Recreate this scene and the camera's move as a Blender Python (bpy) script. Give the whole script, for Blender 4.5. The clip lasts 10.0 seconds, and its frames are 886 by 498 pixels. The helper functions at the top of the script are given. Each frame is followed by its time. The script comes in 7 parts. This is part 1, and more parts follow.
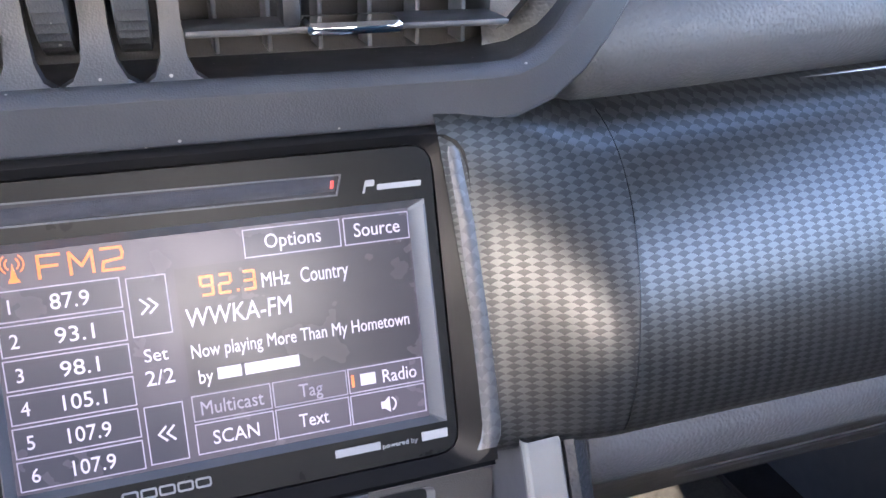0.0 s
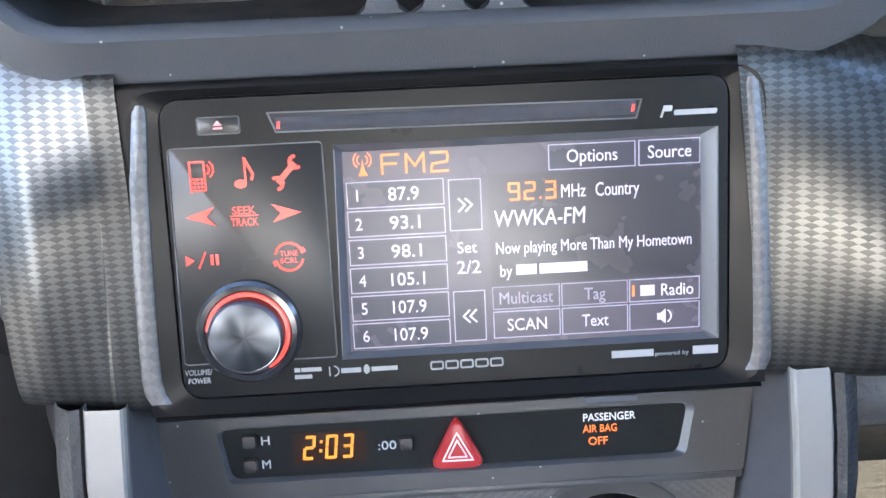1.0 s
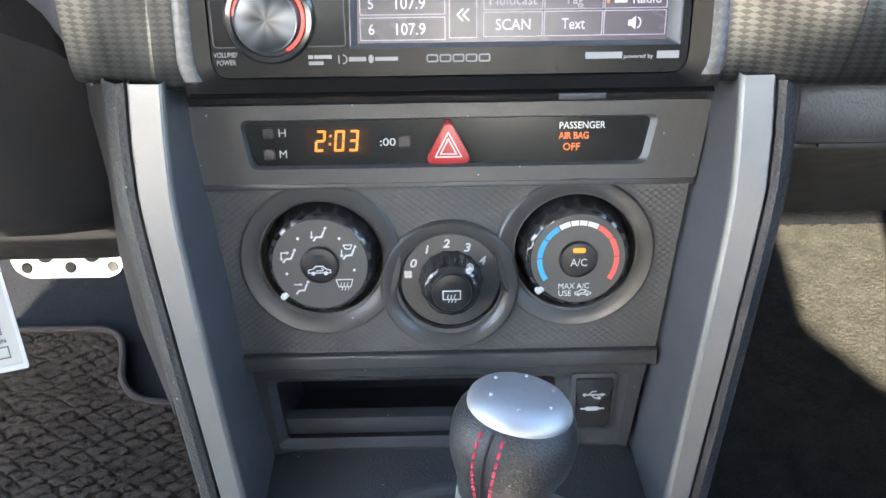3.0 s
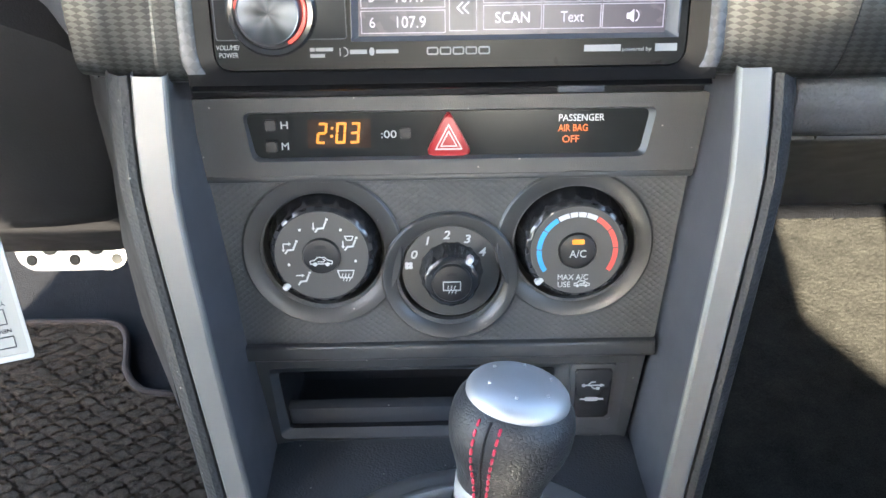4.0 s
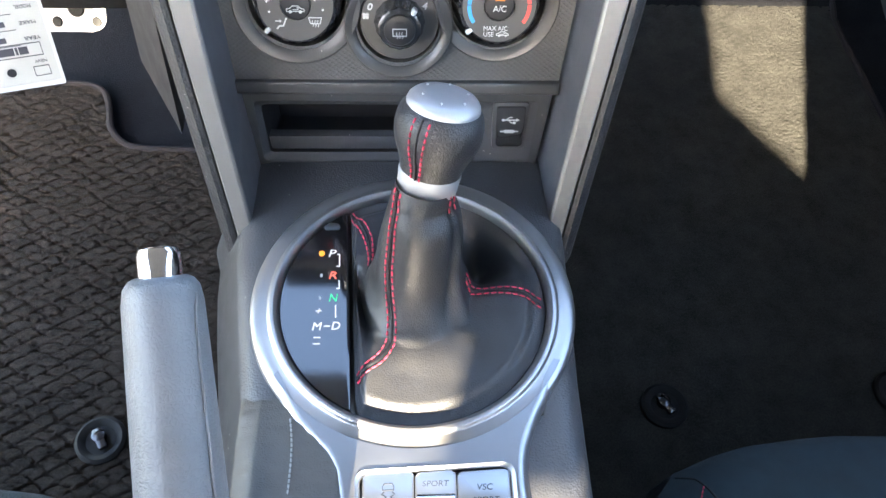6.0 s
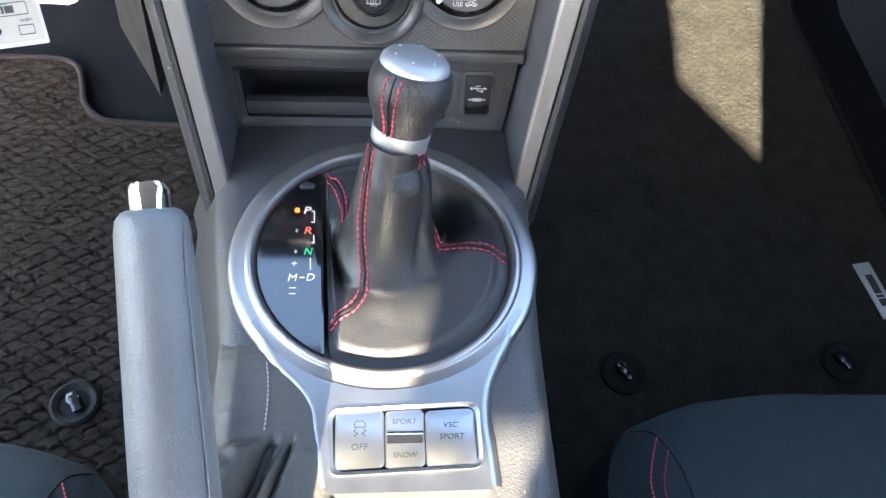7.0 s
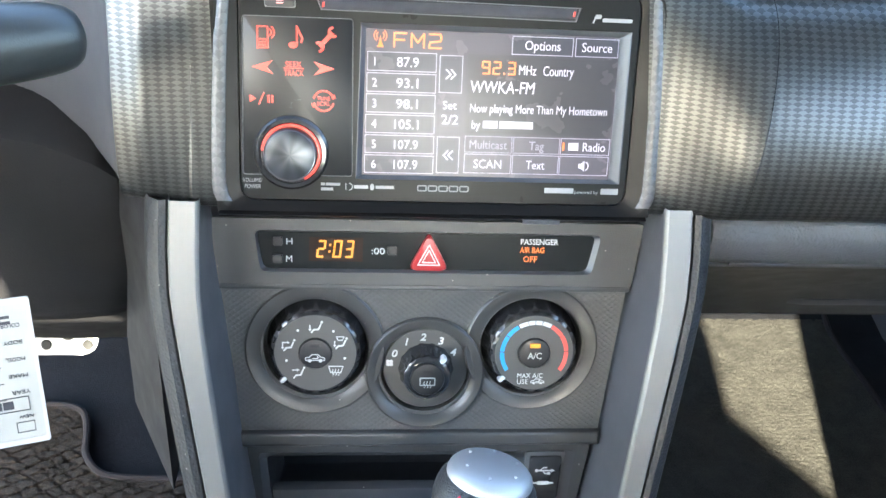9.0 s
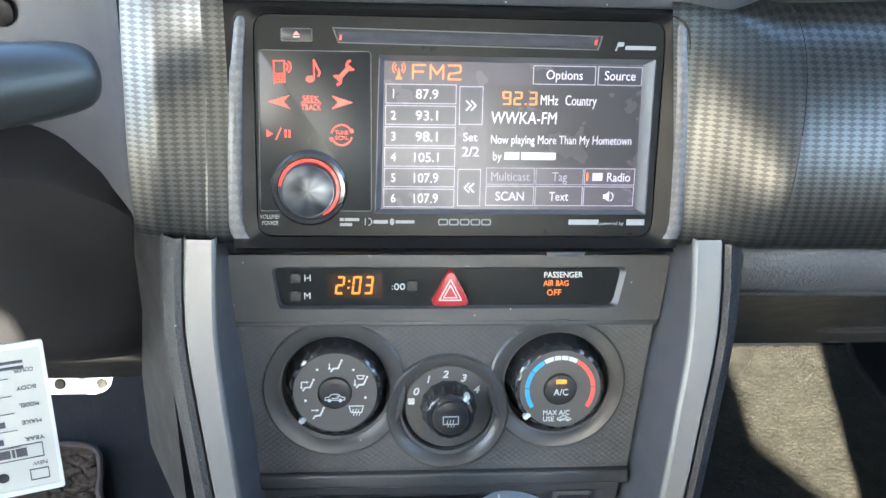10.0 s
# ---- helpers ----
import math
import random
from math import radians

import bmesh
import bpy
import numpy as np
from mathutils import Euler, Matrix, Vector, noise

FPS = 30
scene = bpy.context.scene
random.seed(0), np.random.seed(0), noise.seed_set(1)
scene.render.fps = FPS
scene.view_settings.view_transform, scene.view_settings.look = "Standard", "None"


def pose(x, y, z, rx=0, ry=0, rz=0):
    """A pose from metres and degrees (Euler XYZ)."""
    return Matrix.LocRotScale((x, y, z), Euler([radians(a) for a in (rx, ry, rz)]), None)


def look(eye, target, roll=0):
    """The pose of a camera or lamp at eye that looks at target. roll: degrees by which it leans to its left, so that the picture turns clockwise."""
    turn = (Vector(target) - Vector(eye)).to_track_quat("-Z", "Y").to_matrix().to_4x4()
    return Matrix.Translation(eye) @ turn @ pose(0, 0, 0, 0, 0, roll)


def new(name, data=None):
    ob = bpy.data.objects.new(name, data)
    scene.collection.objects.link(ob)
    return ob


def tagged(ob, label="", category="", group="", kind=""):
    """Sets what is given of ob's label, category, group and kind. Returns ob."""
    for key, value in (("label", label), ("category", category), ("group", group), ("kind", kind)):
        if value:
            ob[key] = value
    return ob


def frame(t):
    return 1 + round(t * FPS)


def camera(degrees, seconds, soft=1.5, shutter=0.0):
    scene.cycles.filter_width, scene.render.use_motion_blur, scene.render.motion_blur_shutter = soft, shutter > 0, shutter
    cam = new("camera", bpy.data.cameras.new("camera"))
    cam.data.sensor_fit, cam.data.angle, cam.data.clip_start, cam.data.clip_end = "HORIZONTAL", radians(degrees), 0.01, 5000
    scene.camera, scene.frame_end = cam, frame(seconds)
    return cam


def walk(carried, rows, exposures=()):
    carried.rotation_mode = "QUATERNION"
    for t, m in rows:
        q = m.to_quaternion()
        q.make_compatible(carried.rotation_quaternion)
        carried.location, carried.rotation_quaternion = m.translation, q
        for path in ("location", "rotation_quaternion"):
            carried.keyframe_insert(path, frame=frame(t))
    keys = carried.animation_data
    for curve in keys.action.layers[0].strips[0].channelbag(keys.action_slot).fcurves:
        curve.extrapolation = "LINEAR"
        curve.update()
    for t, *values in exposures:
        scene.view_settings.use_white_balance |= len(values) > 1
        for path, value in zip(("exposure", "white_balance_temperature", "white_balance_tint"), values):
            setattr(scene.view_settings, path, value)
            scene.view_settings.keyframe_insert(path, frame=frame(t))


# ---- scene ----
cam = camera(57.32, 10.0)
PATH = [
    (0, (0.0157, 0.0340, 0.7937), (0.6234, 1.7330, -0.0689), 1.18),
    (0.2, (0.0138, 0.0263, 0.7939), (0.3560, 1.7663, -0.1309), -1.34),
    (0.5, (-0.0057, 0.0171, 0.7904), (0.2129, 1.7674, -0.1523), -1.13),
    (1, (-0.0127, 0.0085, 0.7952), (0.0479, 1.7581, -0.1718), -2.14),
    (1.5, (-0.0125, 0.0024, 0.7972), (-0.0462, 1.7542, -0.1672), -2.91),
    (2, (-0.0106, -0.0043, 0.8010), (-0.0733, 1.7339, -0.1864), -3.12),
    (2.5, (-0.0113, -0.0369, 0.8045), (-0.0506, 1.5749, -0.3789), -2.16),
    (2.7, (-0.0081, -0.0516, 0.7952), (-0.0438, 1.5162, -0.4461), -1.88),
    (3, (-0.0098, -0.0601, 0.7770), (0.0168, 1.4534, -0.5301), -0.39),
    (4.5, (-0.0080, -0.0691, 0.7814), (0.0073, 1.4280, -0.5447), -0.57),
    (5, (-0.0088, -0.0933, 0.7955), (0.0276, 1.3167, -0.6225), 0.19),
    (5.2, (-0.0066, -0.1081, 0.8069), (0.0303, 1.2271, -0.6816), 0.49),
    (5.5, (-0.0061, -0.1304, 0.8190), (0.0577, 1.1004, -0.7561), 1.77),
    (5.7, (-0.0075, -0.1472, 0.8273), (0.0815, 1.0299, -0.7872), 2.85),
    (6, (-0.0037, -0.1712, 0.8403), (0.1109, 0.9608, -0.8045), 4.40),
    (7.5, (-0.0088, -0.2074, 0.8496), (0.2034, 0.9086, -0.7964), 9.08),
    (8, (-0.0165, -0.1793, 0.8418), (0.1994, 1.0263, -0.7393), 8.33),
    (8.2, (-0.0248, -0.1633, 0.8332), (0.1935, 1.1809, -0.6315), 7.08),
    (8.5, (-0.0325, -0.1291, 0.8356), (0.1885, 1.3424, -0.5008), 6.34),
    (8.7, (-0.0303, -0.1254, 0.8276), (0.1605, 1.4368, -0.4066), 5.16),
    (9, (-0.0326, -0.1096, 0.8297), (0.1408, 1.5189, -0.3183), 4.30),
    (9.5, (-0.0356, -0.0987, 0.8276), (0.1193, 1.5685, -0.2662), 3.31),
    (10, (-0.0374, -0.0986, 0.8259), (0.1092, 1.5711, -0.2652), 2.75),
]
walk(cam, [(t, look(eye, target, roll)) for t, eye, target, roll in PATH], exposures=[(0, 4.27, 5900, 22), (1, 4.36, 5800, 13), (2.5, 4.32, 6300, 9), (4.5, 4.59, 6350, 8), (5, 4.85, 6250, 9), (5.5, 5.0, 6700, 11), (6.2, 4.51, 6600, 11), (7.5, 4.50, 6600, 10), (8, 4.56, 6500, 9), (8.5, 4.86, 6450, 7), (9, 4.62, 6200, 5), (10, 4.40, 6150, 5)])

# ---- world, sun, exposure ----
SUN_ELEV, SUN_SIDE = 23.5, 15.7          # degrees; the sun stands behind the car, a little to its left
world = bpy.data.worlds.new("sky")
scene.world = world
world.use_nodes = True
wn = world.node_tree.nodes
sky = wn.new("ShaderNodeTexSky")
sky.sky_type = "NISHITA"
sky.sun_disc = False
sky.sun_elevation = radians(SUN_ELEV)
sky.sun_rotation = radians(180 + SUN_SIDE)
sky.air_density, sky.dust_density, sky.ozone_density = 1.0, 1.5, 0.7
wn["Background"].inputs["Strength"].default_value = 0.15
world.node_tree.links.new(sky.outputs[0], wn["Background"].inputs["Color"])
sun_data = bpy.data.lights.new("sun", "SUN")
sun_data.energy, sun_data.angle, sun_data.color = 4.1, radians(0.5), (1.0, 0.87, 0.66)
sun = new("sun", sun_data)
_ce = math.cos(radians(SUN_ELEV))
SUN_WAY = Vector((math.sin(radians(SUN_SIDE)) * _ce, math.cos(radians(SUN_SIDE)) * _ce, -math.sin(radians(SUN_ELEV))))
sun.matrix_world = look((0, 0, 3), Vector((0, 0, 3)) + SUN_WAY)


# ---- materials ----
def nodes_of(name):
    m = bpy.data.materials.new(name)
    m.use_nodes = True
    nt = m.node_tree
    return m, nt, nt.nodes["Principled BSDF"]


def math_node(nt, op, a, b=None, c=None):
    n = nt.nodes.new("ShaderNodeMath")
    n.operation = op
    for i, v in enumerate((a, b, c)):
        if v is None:
            continue
        if isinstance(v, (int, float)):
            n.inputs[i].default_value = v
        else:
            nt.links.new(v, n.inputs[i])
    return n.outputs[0]


def coords(nt, kind="Object"):
    return nt.nodes.new("ShaderNodeTexCoord").outputs[kind]


def noise_tex(nt, co, scale, detail=3.0, rough=0.55):
    n = nt.nodes.new("ShaderNodeTexNoise")
    n.inputs["Scale"].default_value, n.inputs["Detail"].default_value, n.inputs["Roughness"].default_value = scale, detail, rough
    nt.links.new(co, n.inputs["Vector"])
    return n.outputs["Fac"]


def bump(nt, bsdf, height, strength, dist, normal=None):
    b = nt.nodes.new("ShaderNodeBump")
    b.inputs["Strength"].default_value, b.inputs["Distance"].default_value = strength, dist
    nt.links.new(height, b.inputs["Height"])
    if normal is not None:
        nt.links.new(normal, b.inputs["Normal"])
    nt.links.new(b.outputs[0], bsdf.inputs["Normal"])
    return b.outputs[0]


def ramp_color(nt, bsdf, fac, c0, c1, lo=0.3, hi=0.7):
    r = nt.nodes.new("ShaderNodeValToRGB")
    r.color_ramp.elements[0].color, r.color_ramp.elements[1].color = (*c0, 1), (*c1, 1)
    r.color_ramp.elements[0].position, r.color_ramp.elements[1].position = lo, hi
    nt.links.new(fac, r.inputs[0])
    nt.links.new(r.outputs[0], bsdf.inputs["Base Color"])
    return r.outputs[0]


def ramp_value(nt, fac, a, b, socket, lo=0.3, hi=0.7):
    r = nt.nodes.new("ShaderNodeMapRange")
    for k, v in (("From Min", lo), ("From Max", hi), ("To Min", a), ("To Max", b)):
        r.inputs[k].default_value = v
    nt.links.new(fac, r.inputs["Value"])
    nt.links.new(r.outputs[0], socket)


def plastic(name, color, rough=0.5, metal=0.0, grain=0.0, grain_scale=900.0, spread=0.12, spec=0.5, dust=False):
    """Moulded plastic or paint: uneven tone and gloss, a grained relief, a little dust."""
    m, nt, b = nodes_of(name)
    co = coords(nt)
    big = noise_tex(nt, co, 14.0, 4.0)
    ramp_color(nt, b, big, [c * (1 - spread) for c in color], [min(1, c * (1 + spread)) for c in color])
    b.inputs["Metallic"].default_value = metal
    b.inputs["Specular IOR Level"].default_value = spec
    if dust:
        cells = nt.nodes.new("ShaderNodeTexVoronoi")
        cells.inputs["Scale"].default_value = 210.0
        nt.links.new(co, cells.inputs["Vector"])
        pick = nt.nodes.new("ShaderNodeSeparateColor")
        nt.links.new(cells.outputs["Color"], pick.inputs[0])
        size = math_node(nt, "MULTIPLY", math_node(nt, "MAXIMUM", math_node(nt, "SUBTRACT", pick.outputs[0], 0.72), 0.0), 0.42)
        speck = math_node(nt, "LESS_THAN", cells.outputs["Distance"], size)
        tone = b.inputs["Base Color"].links[0].from_socket
        mix = nt.nodes.new("ShaderNodeMix")
        mix.data_type = "RGBA"
        nt.links.new(speck, mix.inputs[0])
        nt.links.new(tone, mix.inputs[6])
        mix.inputs[7].default_value = (0.34, 0.33, 0.30, 1)
        nt.links.new(mix.outputs[2], b.inputs["Base Color"])
    ramp_value(nt, noise_tex(nt, co, 55.0, 5.0), rough - min(0.06, rough * 0.13), rough + min(0.06, rough * 0.13), b.inputs["Roughness"])
    if grain > 0:
        v = nt.nodes.new("ShaderNodeTexVoronoi")
        v.feature = "SMOOTH_F1"
        v.inputs["Scale"].default_value = grain_scale
        nt.links.new(co, v.inputs["Vector"])
        bump(nt, b, v.outputs["Distance"], grain, 0.0006)
    return m


GLOW = 0.065                             # lit signs and displays against the daylight


def glowing(name, color, strength, base=0.02):
    m, nt, b = nodes_of(name)
    b.inputs["Base Color"].default_value = (*[max(base, c * 0.4) for c in color], 1)
    b.inputs["Emission Color"].default_value = (*color, 1)
    b.inputs["Emission Strength"].default_value = strength * GLOW
    b.inputs["Roughness"].default_value = 0.3
    return m


def scale_tone(nt, su, sv, w, h, bow=0.85):
    """How far a point lies below the rounded upper edge of its scale, in rows offset by half (0 at the edge), and whether its row is odd."""
    u = math_node(nt, "DIVIDE", su, w)
    v = math_node(nt, "ADD", math_node(nt, "DIVIDE", sv, h), 2000.0)
    half = math_node(nt, "MULTIPLY", math_node(nt, "MODULO", math_node(nt, "FLOOR", v), 2.0), 0.5)
    fu = math_node(nt, "ABSOLUTE", math_node(nt, "SUBTRACT", math_node(nt, "FRACT", math_node(nt, "ADD", math_node(nt, "ADD", u, half), 2000.0)), 0.5))
    fv = math_node(nt, "FRACT", v)
    side = math_node(nt, "SUBTRACT", fu, 0.5)
    arch = math_node(nt, "MULTIPLY_ADD", math_node(nt, "MULTIPLY", fu, fu), -4.0 * bow, bow)
    arch2 = math_node(nt, "MULTIPLY_ADD", math_node(nt, "MULTIPLY", side, side), -4.0 * bow, bow + 1.0)
    below = math_node(nt, "SUBTRACT", arch, fv)
    above = math_node(nt, "SUBTRACT", arch2, fv)
    inside = math_node(nt, "GREATER_THAN", below, 0.0)
    outside = math_node(nt, "SUBTRACT", 1.0, inside)
    tone = math_node(nt, "ADD", math_node(nt, "MULTIPLY", below, inside), math_node(nt, "MULTIPLY", above, outside))
    odd = math_node(nt, "MODULO", math_node(nt, "ADD", math_node(nt, "FLOOR", v), outside), 2.0)
    return tone, odd


def scale_pattern(name, color, w, h, depth, rough, metal, axes=(0, 2), strength=0.8, shade=0.25, kind="Object"):
    """Rows of overlapping rounded scales, w wide and h high, each row offset by half."""
    m, nt, b = nodes_of(name)
    sep = nt.nodes.new("ShaderNodeSeparateXYZ")
    co = coords(nt, kind)
    nt.links.new(co, sep.inputs[0])
    tone, odd = scale_tone(nt, sep.outputs[axes[0]], sep.outputs[axes[1]], w, h, 1.0)
    height = math_node(nt, "SUBTRACT", 1.0, math_node(nt, "MULTIPLY", tone, 0.45))
    # odd rows are coloured lighter, standing in for scales tilted to the light
    light = math_node(nt, "ADD", math_node(nt, "MULTIPLY", odd, 0.72), math_node(nt, "ADD", math_node(nt, "MULTIPLY", height, 0.14), math_node(nt, "MULTIPLY", noise_tex(nt, co, 40.0), 0.14)))
    ramp_color(nt, b, light, [c * (1 - shade) for c in color], [c * (1 + shade) for c in color], 0.1, 0.95)
    ramp_value(nt, light, rough + 0.03, rough - 0.02, b.inputs["Roughness"], 0.1, 0.95)
    ramp_value(nt, light, 0.5 - 0.15 * shade, 0.5 + 0.15 * shade, b.inputs["Specular IOR Level"], 0.1, 0.95)
    b.inputs["Metallic"].default_value = metal
    first = bump(nt, b, height, strength, depth)
    bump(nt, b, noise_tex(nt, co, 1500.0, 2.0), 0.12, 0.0003, first)
    return m


def wave_pattern(name, color, w, h, depth, rough, strength=0.7):
    """Small overlapping scales embossed on a moulded panel."""
    m, nt, b = nodes_of(name)
    sep = nt.nodes.new("ShaderNodeSeparateXYZ")
    co = coords(nt)
    nt.links.new(co, sep.inputs[0])
    tone, odd = scale_tone(nt, sep.outputs[0], sep.outputs[1], w, h, 1.0)
    height = math_node(nt, "SUBTRACT", 1.0, math_node(nt, "MULTIPLY", tone, 0.6))
    # colour darkens down each scale, adding painted shading to the bump
    ramp_color(nt, b, math_node(nt, "ADD", math_node(nt, "MULTIPLY", height, 0.3), math_node(nt, "MULTIPLY", noise_tex(nt, co, 30.0), 0.7)),
               [c * 0.82 for c in color], [c * 1.15 for c in color])
    b.inputs["Roughness"].default_value = rough
    first = bump(nt, b, height, strength, depth)
    bump(nt, b, noise_tex(nt, co, 2000.0, 2.0), 0.2, 0.0003, first)
    return m


def leather(name, color, rough=0.48, scale=420.0, grain=0.5):
    m, nt, b = nodes_of(name)
    co = coords(nt)
    v = nt.nodes.new("ShaderNodeTexVoronoi")
    v.feature = "DISTANCE_TO_EDGE"
    v.inputs["Scale"].default_value = scale
    warped = nt.nodes.new("ShaderNodeVectorMath")
    warped.operation = "MULTIPLY_ADD"
    nz = nt.nodes.new("ShaderNodeTexNoise")
    nz.inputs["Scale"].default_value = scale * 0.4
    nt.links.new(co, nz.inputs["Vector"])
    nt.links.new(nz.outputs["Color"], warped.inputs[0])
    warped.inputs[1].default_value = (0.003, 0.003, 0.003)
    nt.links.new(co, warped.inputs[2])
    nt.links.new(warped.outputs[0], v.inputs["Vector"])
    cracks = math_node(nt, "MINIMUM", v.outputs["Distance"], 0.25)
    ramp_color(nt, b, noise_tex(nt, co, 25.0, 4.0), [c * 0.85 for c in color], [c * 1.15 for c in color])
    ramp_value(nt, noise_tex(nt, co, 30.0, 3.0), rough - 0.07, rough + 0.07, b.inputs["Roughness"])
    first = bump(nt, b, cracks, grain, 0.0012)
    bump(nt, b, noise_tex(nt, co, 90.0, 3.0), 0.12, 0.004, first)
    return m


def cloth(name, color, scale=1400.0, sheen=0.3):
    m, nt, b = nodes_of(name)
    co = coords(nt)
    ramp_color(nt, b, noise_tex(nt, co, 60.0, 6.0), [c * 0.75 for c in color], [c * 1.25 for c in color])
    b.inputs["Roughness"].default_value = 0.95
    b.inputs["Sheen Weight"].default_value = sheen
    bump(nt, b, noise_tex(nt, co, scale, 3.0, 0.7), 0.5, 0.001)
    return m


def mat_cloth(name, color, spots=40.0):
    """Tufted pile of a car mat: short fuzzy threads of uneven tone."""
    m, nt, b = nodes_of(name)
    co = coords(nt)
    fuzz = noise_tex(nt, co, 520.0, 4.0, 0.8)
    patch = noise_tex(nt, co, spots, 5.0, 0.65)
    tone = math_node(nt, "ADD", math_node(nt, "MULTIPLY", fuzz, 0.62), math_node(nt, "MULTIPLY", patch, 0.38))
    ramp_color(nt, b, tone, [c * 0.35 for c in color], [c * 1.7 for c in color], 0.34, 0.68)
    b.inputs["Roughness"].default_value = 1.0
    b.inputs["Specular IOR Level"].default_value = 0.15
    bump(nt, b, fuzz, 0.9, 0.003)
    return m


M_PAD = plastic("grained_dash_plastic", (0.066, 0.069, 0.073), 0.52, grain=0.5, grain_scale=700.0)
M_SOFT = plastic("satin_black_plastic", (0.048, 0.050, 0.054), 0.42, grain=0.15, grain_scale=1600.0, dust=True)
M_TRIM = plastic("charcoal_panel_plastic", (0.040, 0.041, 0.042), 0.37, grain=0.12, grain_scale=1800.0, dust=True)
M_SIDE = plastic("grey_side_plastic", (0.075, 0.078, 0.085), 0.40, grain=0.12, grain_scale=1500.0)
M_STALK = plastic("stalk_plastic", (0.026, 0.028, 0.028), 0.40, grain=0.1, grain_scale=1500.0)
M_INNER = plastic("lilac_grey_plastic", (0.080, 0.079, 0.086), 0.36, grain=0.1, grain_scale=1600.0)
M_DARK = plastic("deep_black_plastic", (0.016, 0.016, 0.018), 0.5, grain=0.2, grain_scale=1200.0, spec=0.35)
M_LIP = plastic("satin_lip_plastic", (0.050, 0.053, 0.060), 0.46, grain=0.15, grain_scale=1600.0, spec=0.45, dust=True)
M_LID = plastic("glove_lid_plastic", (0.048, 0.047, 0.043), 0.46, grain=0.3, grain_scale=1000.0)
M_LENS = plastic("display_lens", (0.008, 0.008, 0.009), 0.07, spread=0.05, spec=1.0)
M_PRINT = plastic("silver_print", (0.30, 0.30, 0.30), 0.5, spread=0.03)
M_BUTTON = plastic("satin_button_plastic", (0.013, 0.013, 0.014), 0.38, spread=0.08)
M_FRAME = plastic("radio_surround_black", (0.0065, 0.0065, 0.007), 0.32, spread=0.08, spec=0.13)
M_FACE = plastic("radio_face_black", (0.010, 0.0105, 0.0105), 0.30, spread=0.08, spec=0.15)
M_KEYS = plastic("touch_key_black", (0.012, 0.012, 0.012), 0.36, spread=0.08)
M_SILVER = plastic("satin_silver_paint", (0.235, 0.228, 0.216), 0.40, metal=0.5, spread=0.05)
M_SILVER2 = plastic("light_silver_paint", (0.38, 0.382, 0.385), 0.37, metal=0.95, spread=0.04)
M_PLATE = plastic("satin_plate_paint", (0.35, 0.355, 0.36), 0.36, metal=0.97, spread=0.04)
M_CHROME = plastic("chrome", (0.85, 0.86, 0.88), 0.06, metal=1.0, spread=0.03)
M_PEDAL = plastic("scuffed_pedal_aluminium", (0.26, 0.262, 0.268), 0.52, metal=0.6, spread=0.08)
M_SATIN = plastic("frosted_silver", (0.46, 0.465, 0.47), 0.5, metal=0.75, spread=0.04)
M_BAND = scale_pattern("scaled_trim_plastic", (0.064, 0.065, 0.063), 0.0057, 0.00118, 0.00006, 0.33, 0.80, shade=0.32)
M_BANDEDGE = scale_pattern("scaled_bevel", (0.095, 0.095, 0.098), 0.0057, 0.0024, 0.00005, 0.40, 0.5, axes=(0, 1), shade=0.14)
M_BEZEL = plastic("silver_bevel", (0.15, 0.15, 0.165), 0.33, metal=0.85, spread=0.06)
M_WAVE = wave_pattern("wave_embossed_plastic", (0.086, 0.084, 0.081), 0.0042, 0.0016, 0.0007, 0.40, 0.8)
M_COLLAR = plastic("smooth_collar_plastic", (0.048, 0.047, 0.046), 0.34, spread=0.08, dust=True)
M_KNOB = plastic("gloss_knob_plastic", (0.022, 0.022, 0.024), 0.16, spread=0.08, spec=0.7)
M_DIAL = plastic("dial_face_plastic", (0.062, 0.060, 0.056), 0.42)
M_LEATHER = leather("black_leather", (0.026, 0.026, 0.028), 0.42, 560.0, 0.45)
M_BOOT = leather("gear_boot_leather", (0.024, 0.024, 0.025), 0.42, 620.0, 0.30)
M_COVER = leather("brake_cover_leather", (0.072, 0.068, 0.060), 0.50, 620.0, 0.30)
M_SIDEPAD = plastic("grained_side_pad", (0.022, 0.023, 0.025), 0.46, grain=0.7, grain_scale=620.0, dust=True)
M_GRIP = leather("brake_grip_leather", (0.128, 0.132, 0.136), 0.42, 520.0, 0.35)
M_CONSOLE = plastic("leather_grained_plastic", (0.060, 0.061, 0.064), 0.42, grain=0.5, grain_scale=850.0, dust=True)
M_THREAD = cloth("red_thread", (0.62, 0.03, 0.07))
M_GREYTHREAD = cloth("grey_thread", (0.3, 0.3, 0.28))
M_MAT = mat_cloth("mat_tufting", (0.0315, 0.0245, 0.0195))
M_MAT2 = mat_cloth("passenger_mat_tufting", (0.040, 0.0385, 0.0335))
M_CARPET = mat_cloth("black_carpet", (0.0085, 0.0090, 0.0115), 22.0)
M_PIPING = cloth("dark_red_piping", (0.010, 0.006, 0.0065), 1400.0, 0.0)
M_SEAT = cloth("dark_seat_cloth", (0.0066, 0.0200, 0.0265), 2200.0, 0.06)
M_RUBBER = plastic("black_rubber", (0.009, 0.009, 0.009), 0.75, spec=0.3)
M_PAPER = plastic("white_tag_paper", (0.42, 0.42, 0.385), 0.6, spread=0.04)
M_FILM = plastic("clear_sleeve_edge", (0.55, 0.56, 0.55), 0.15)
M_INK = plastic("ink", (0.05, 0.05, 0.06), 0.7)
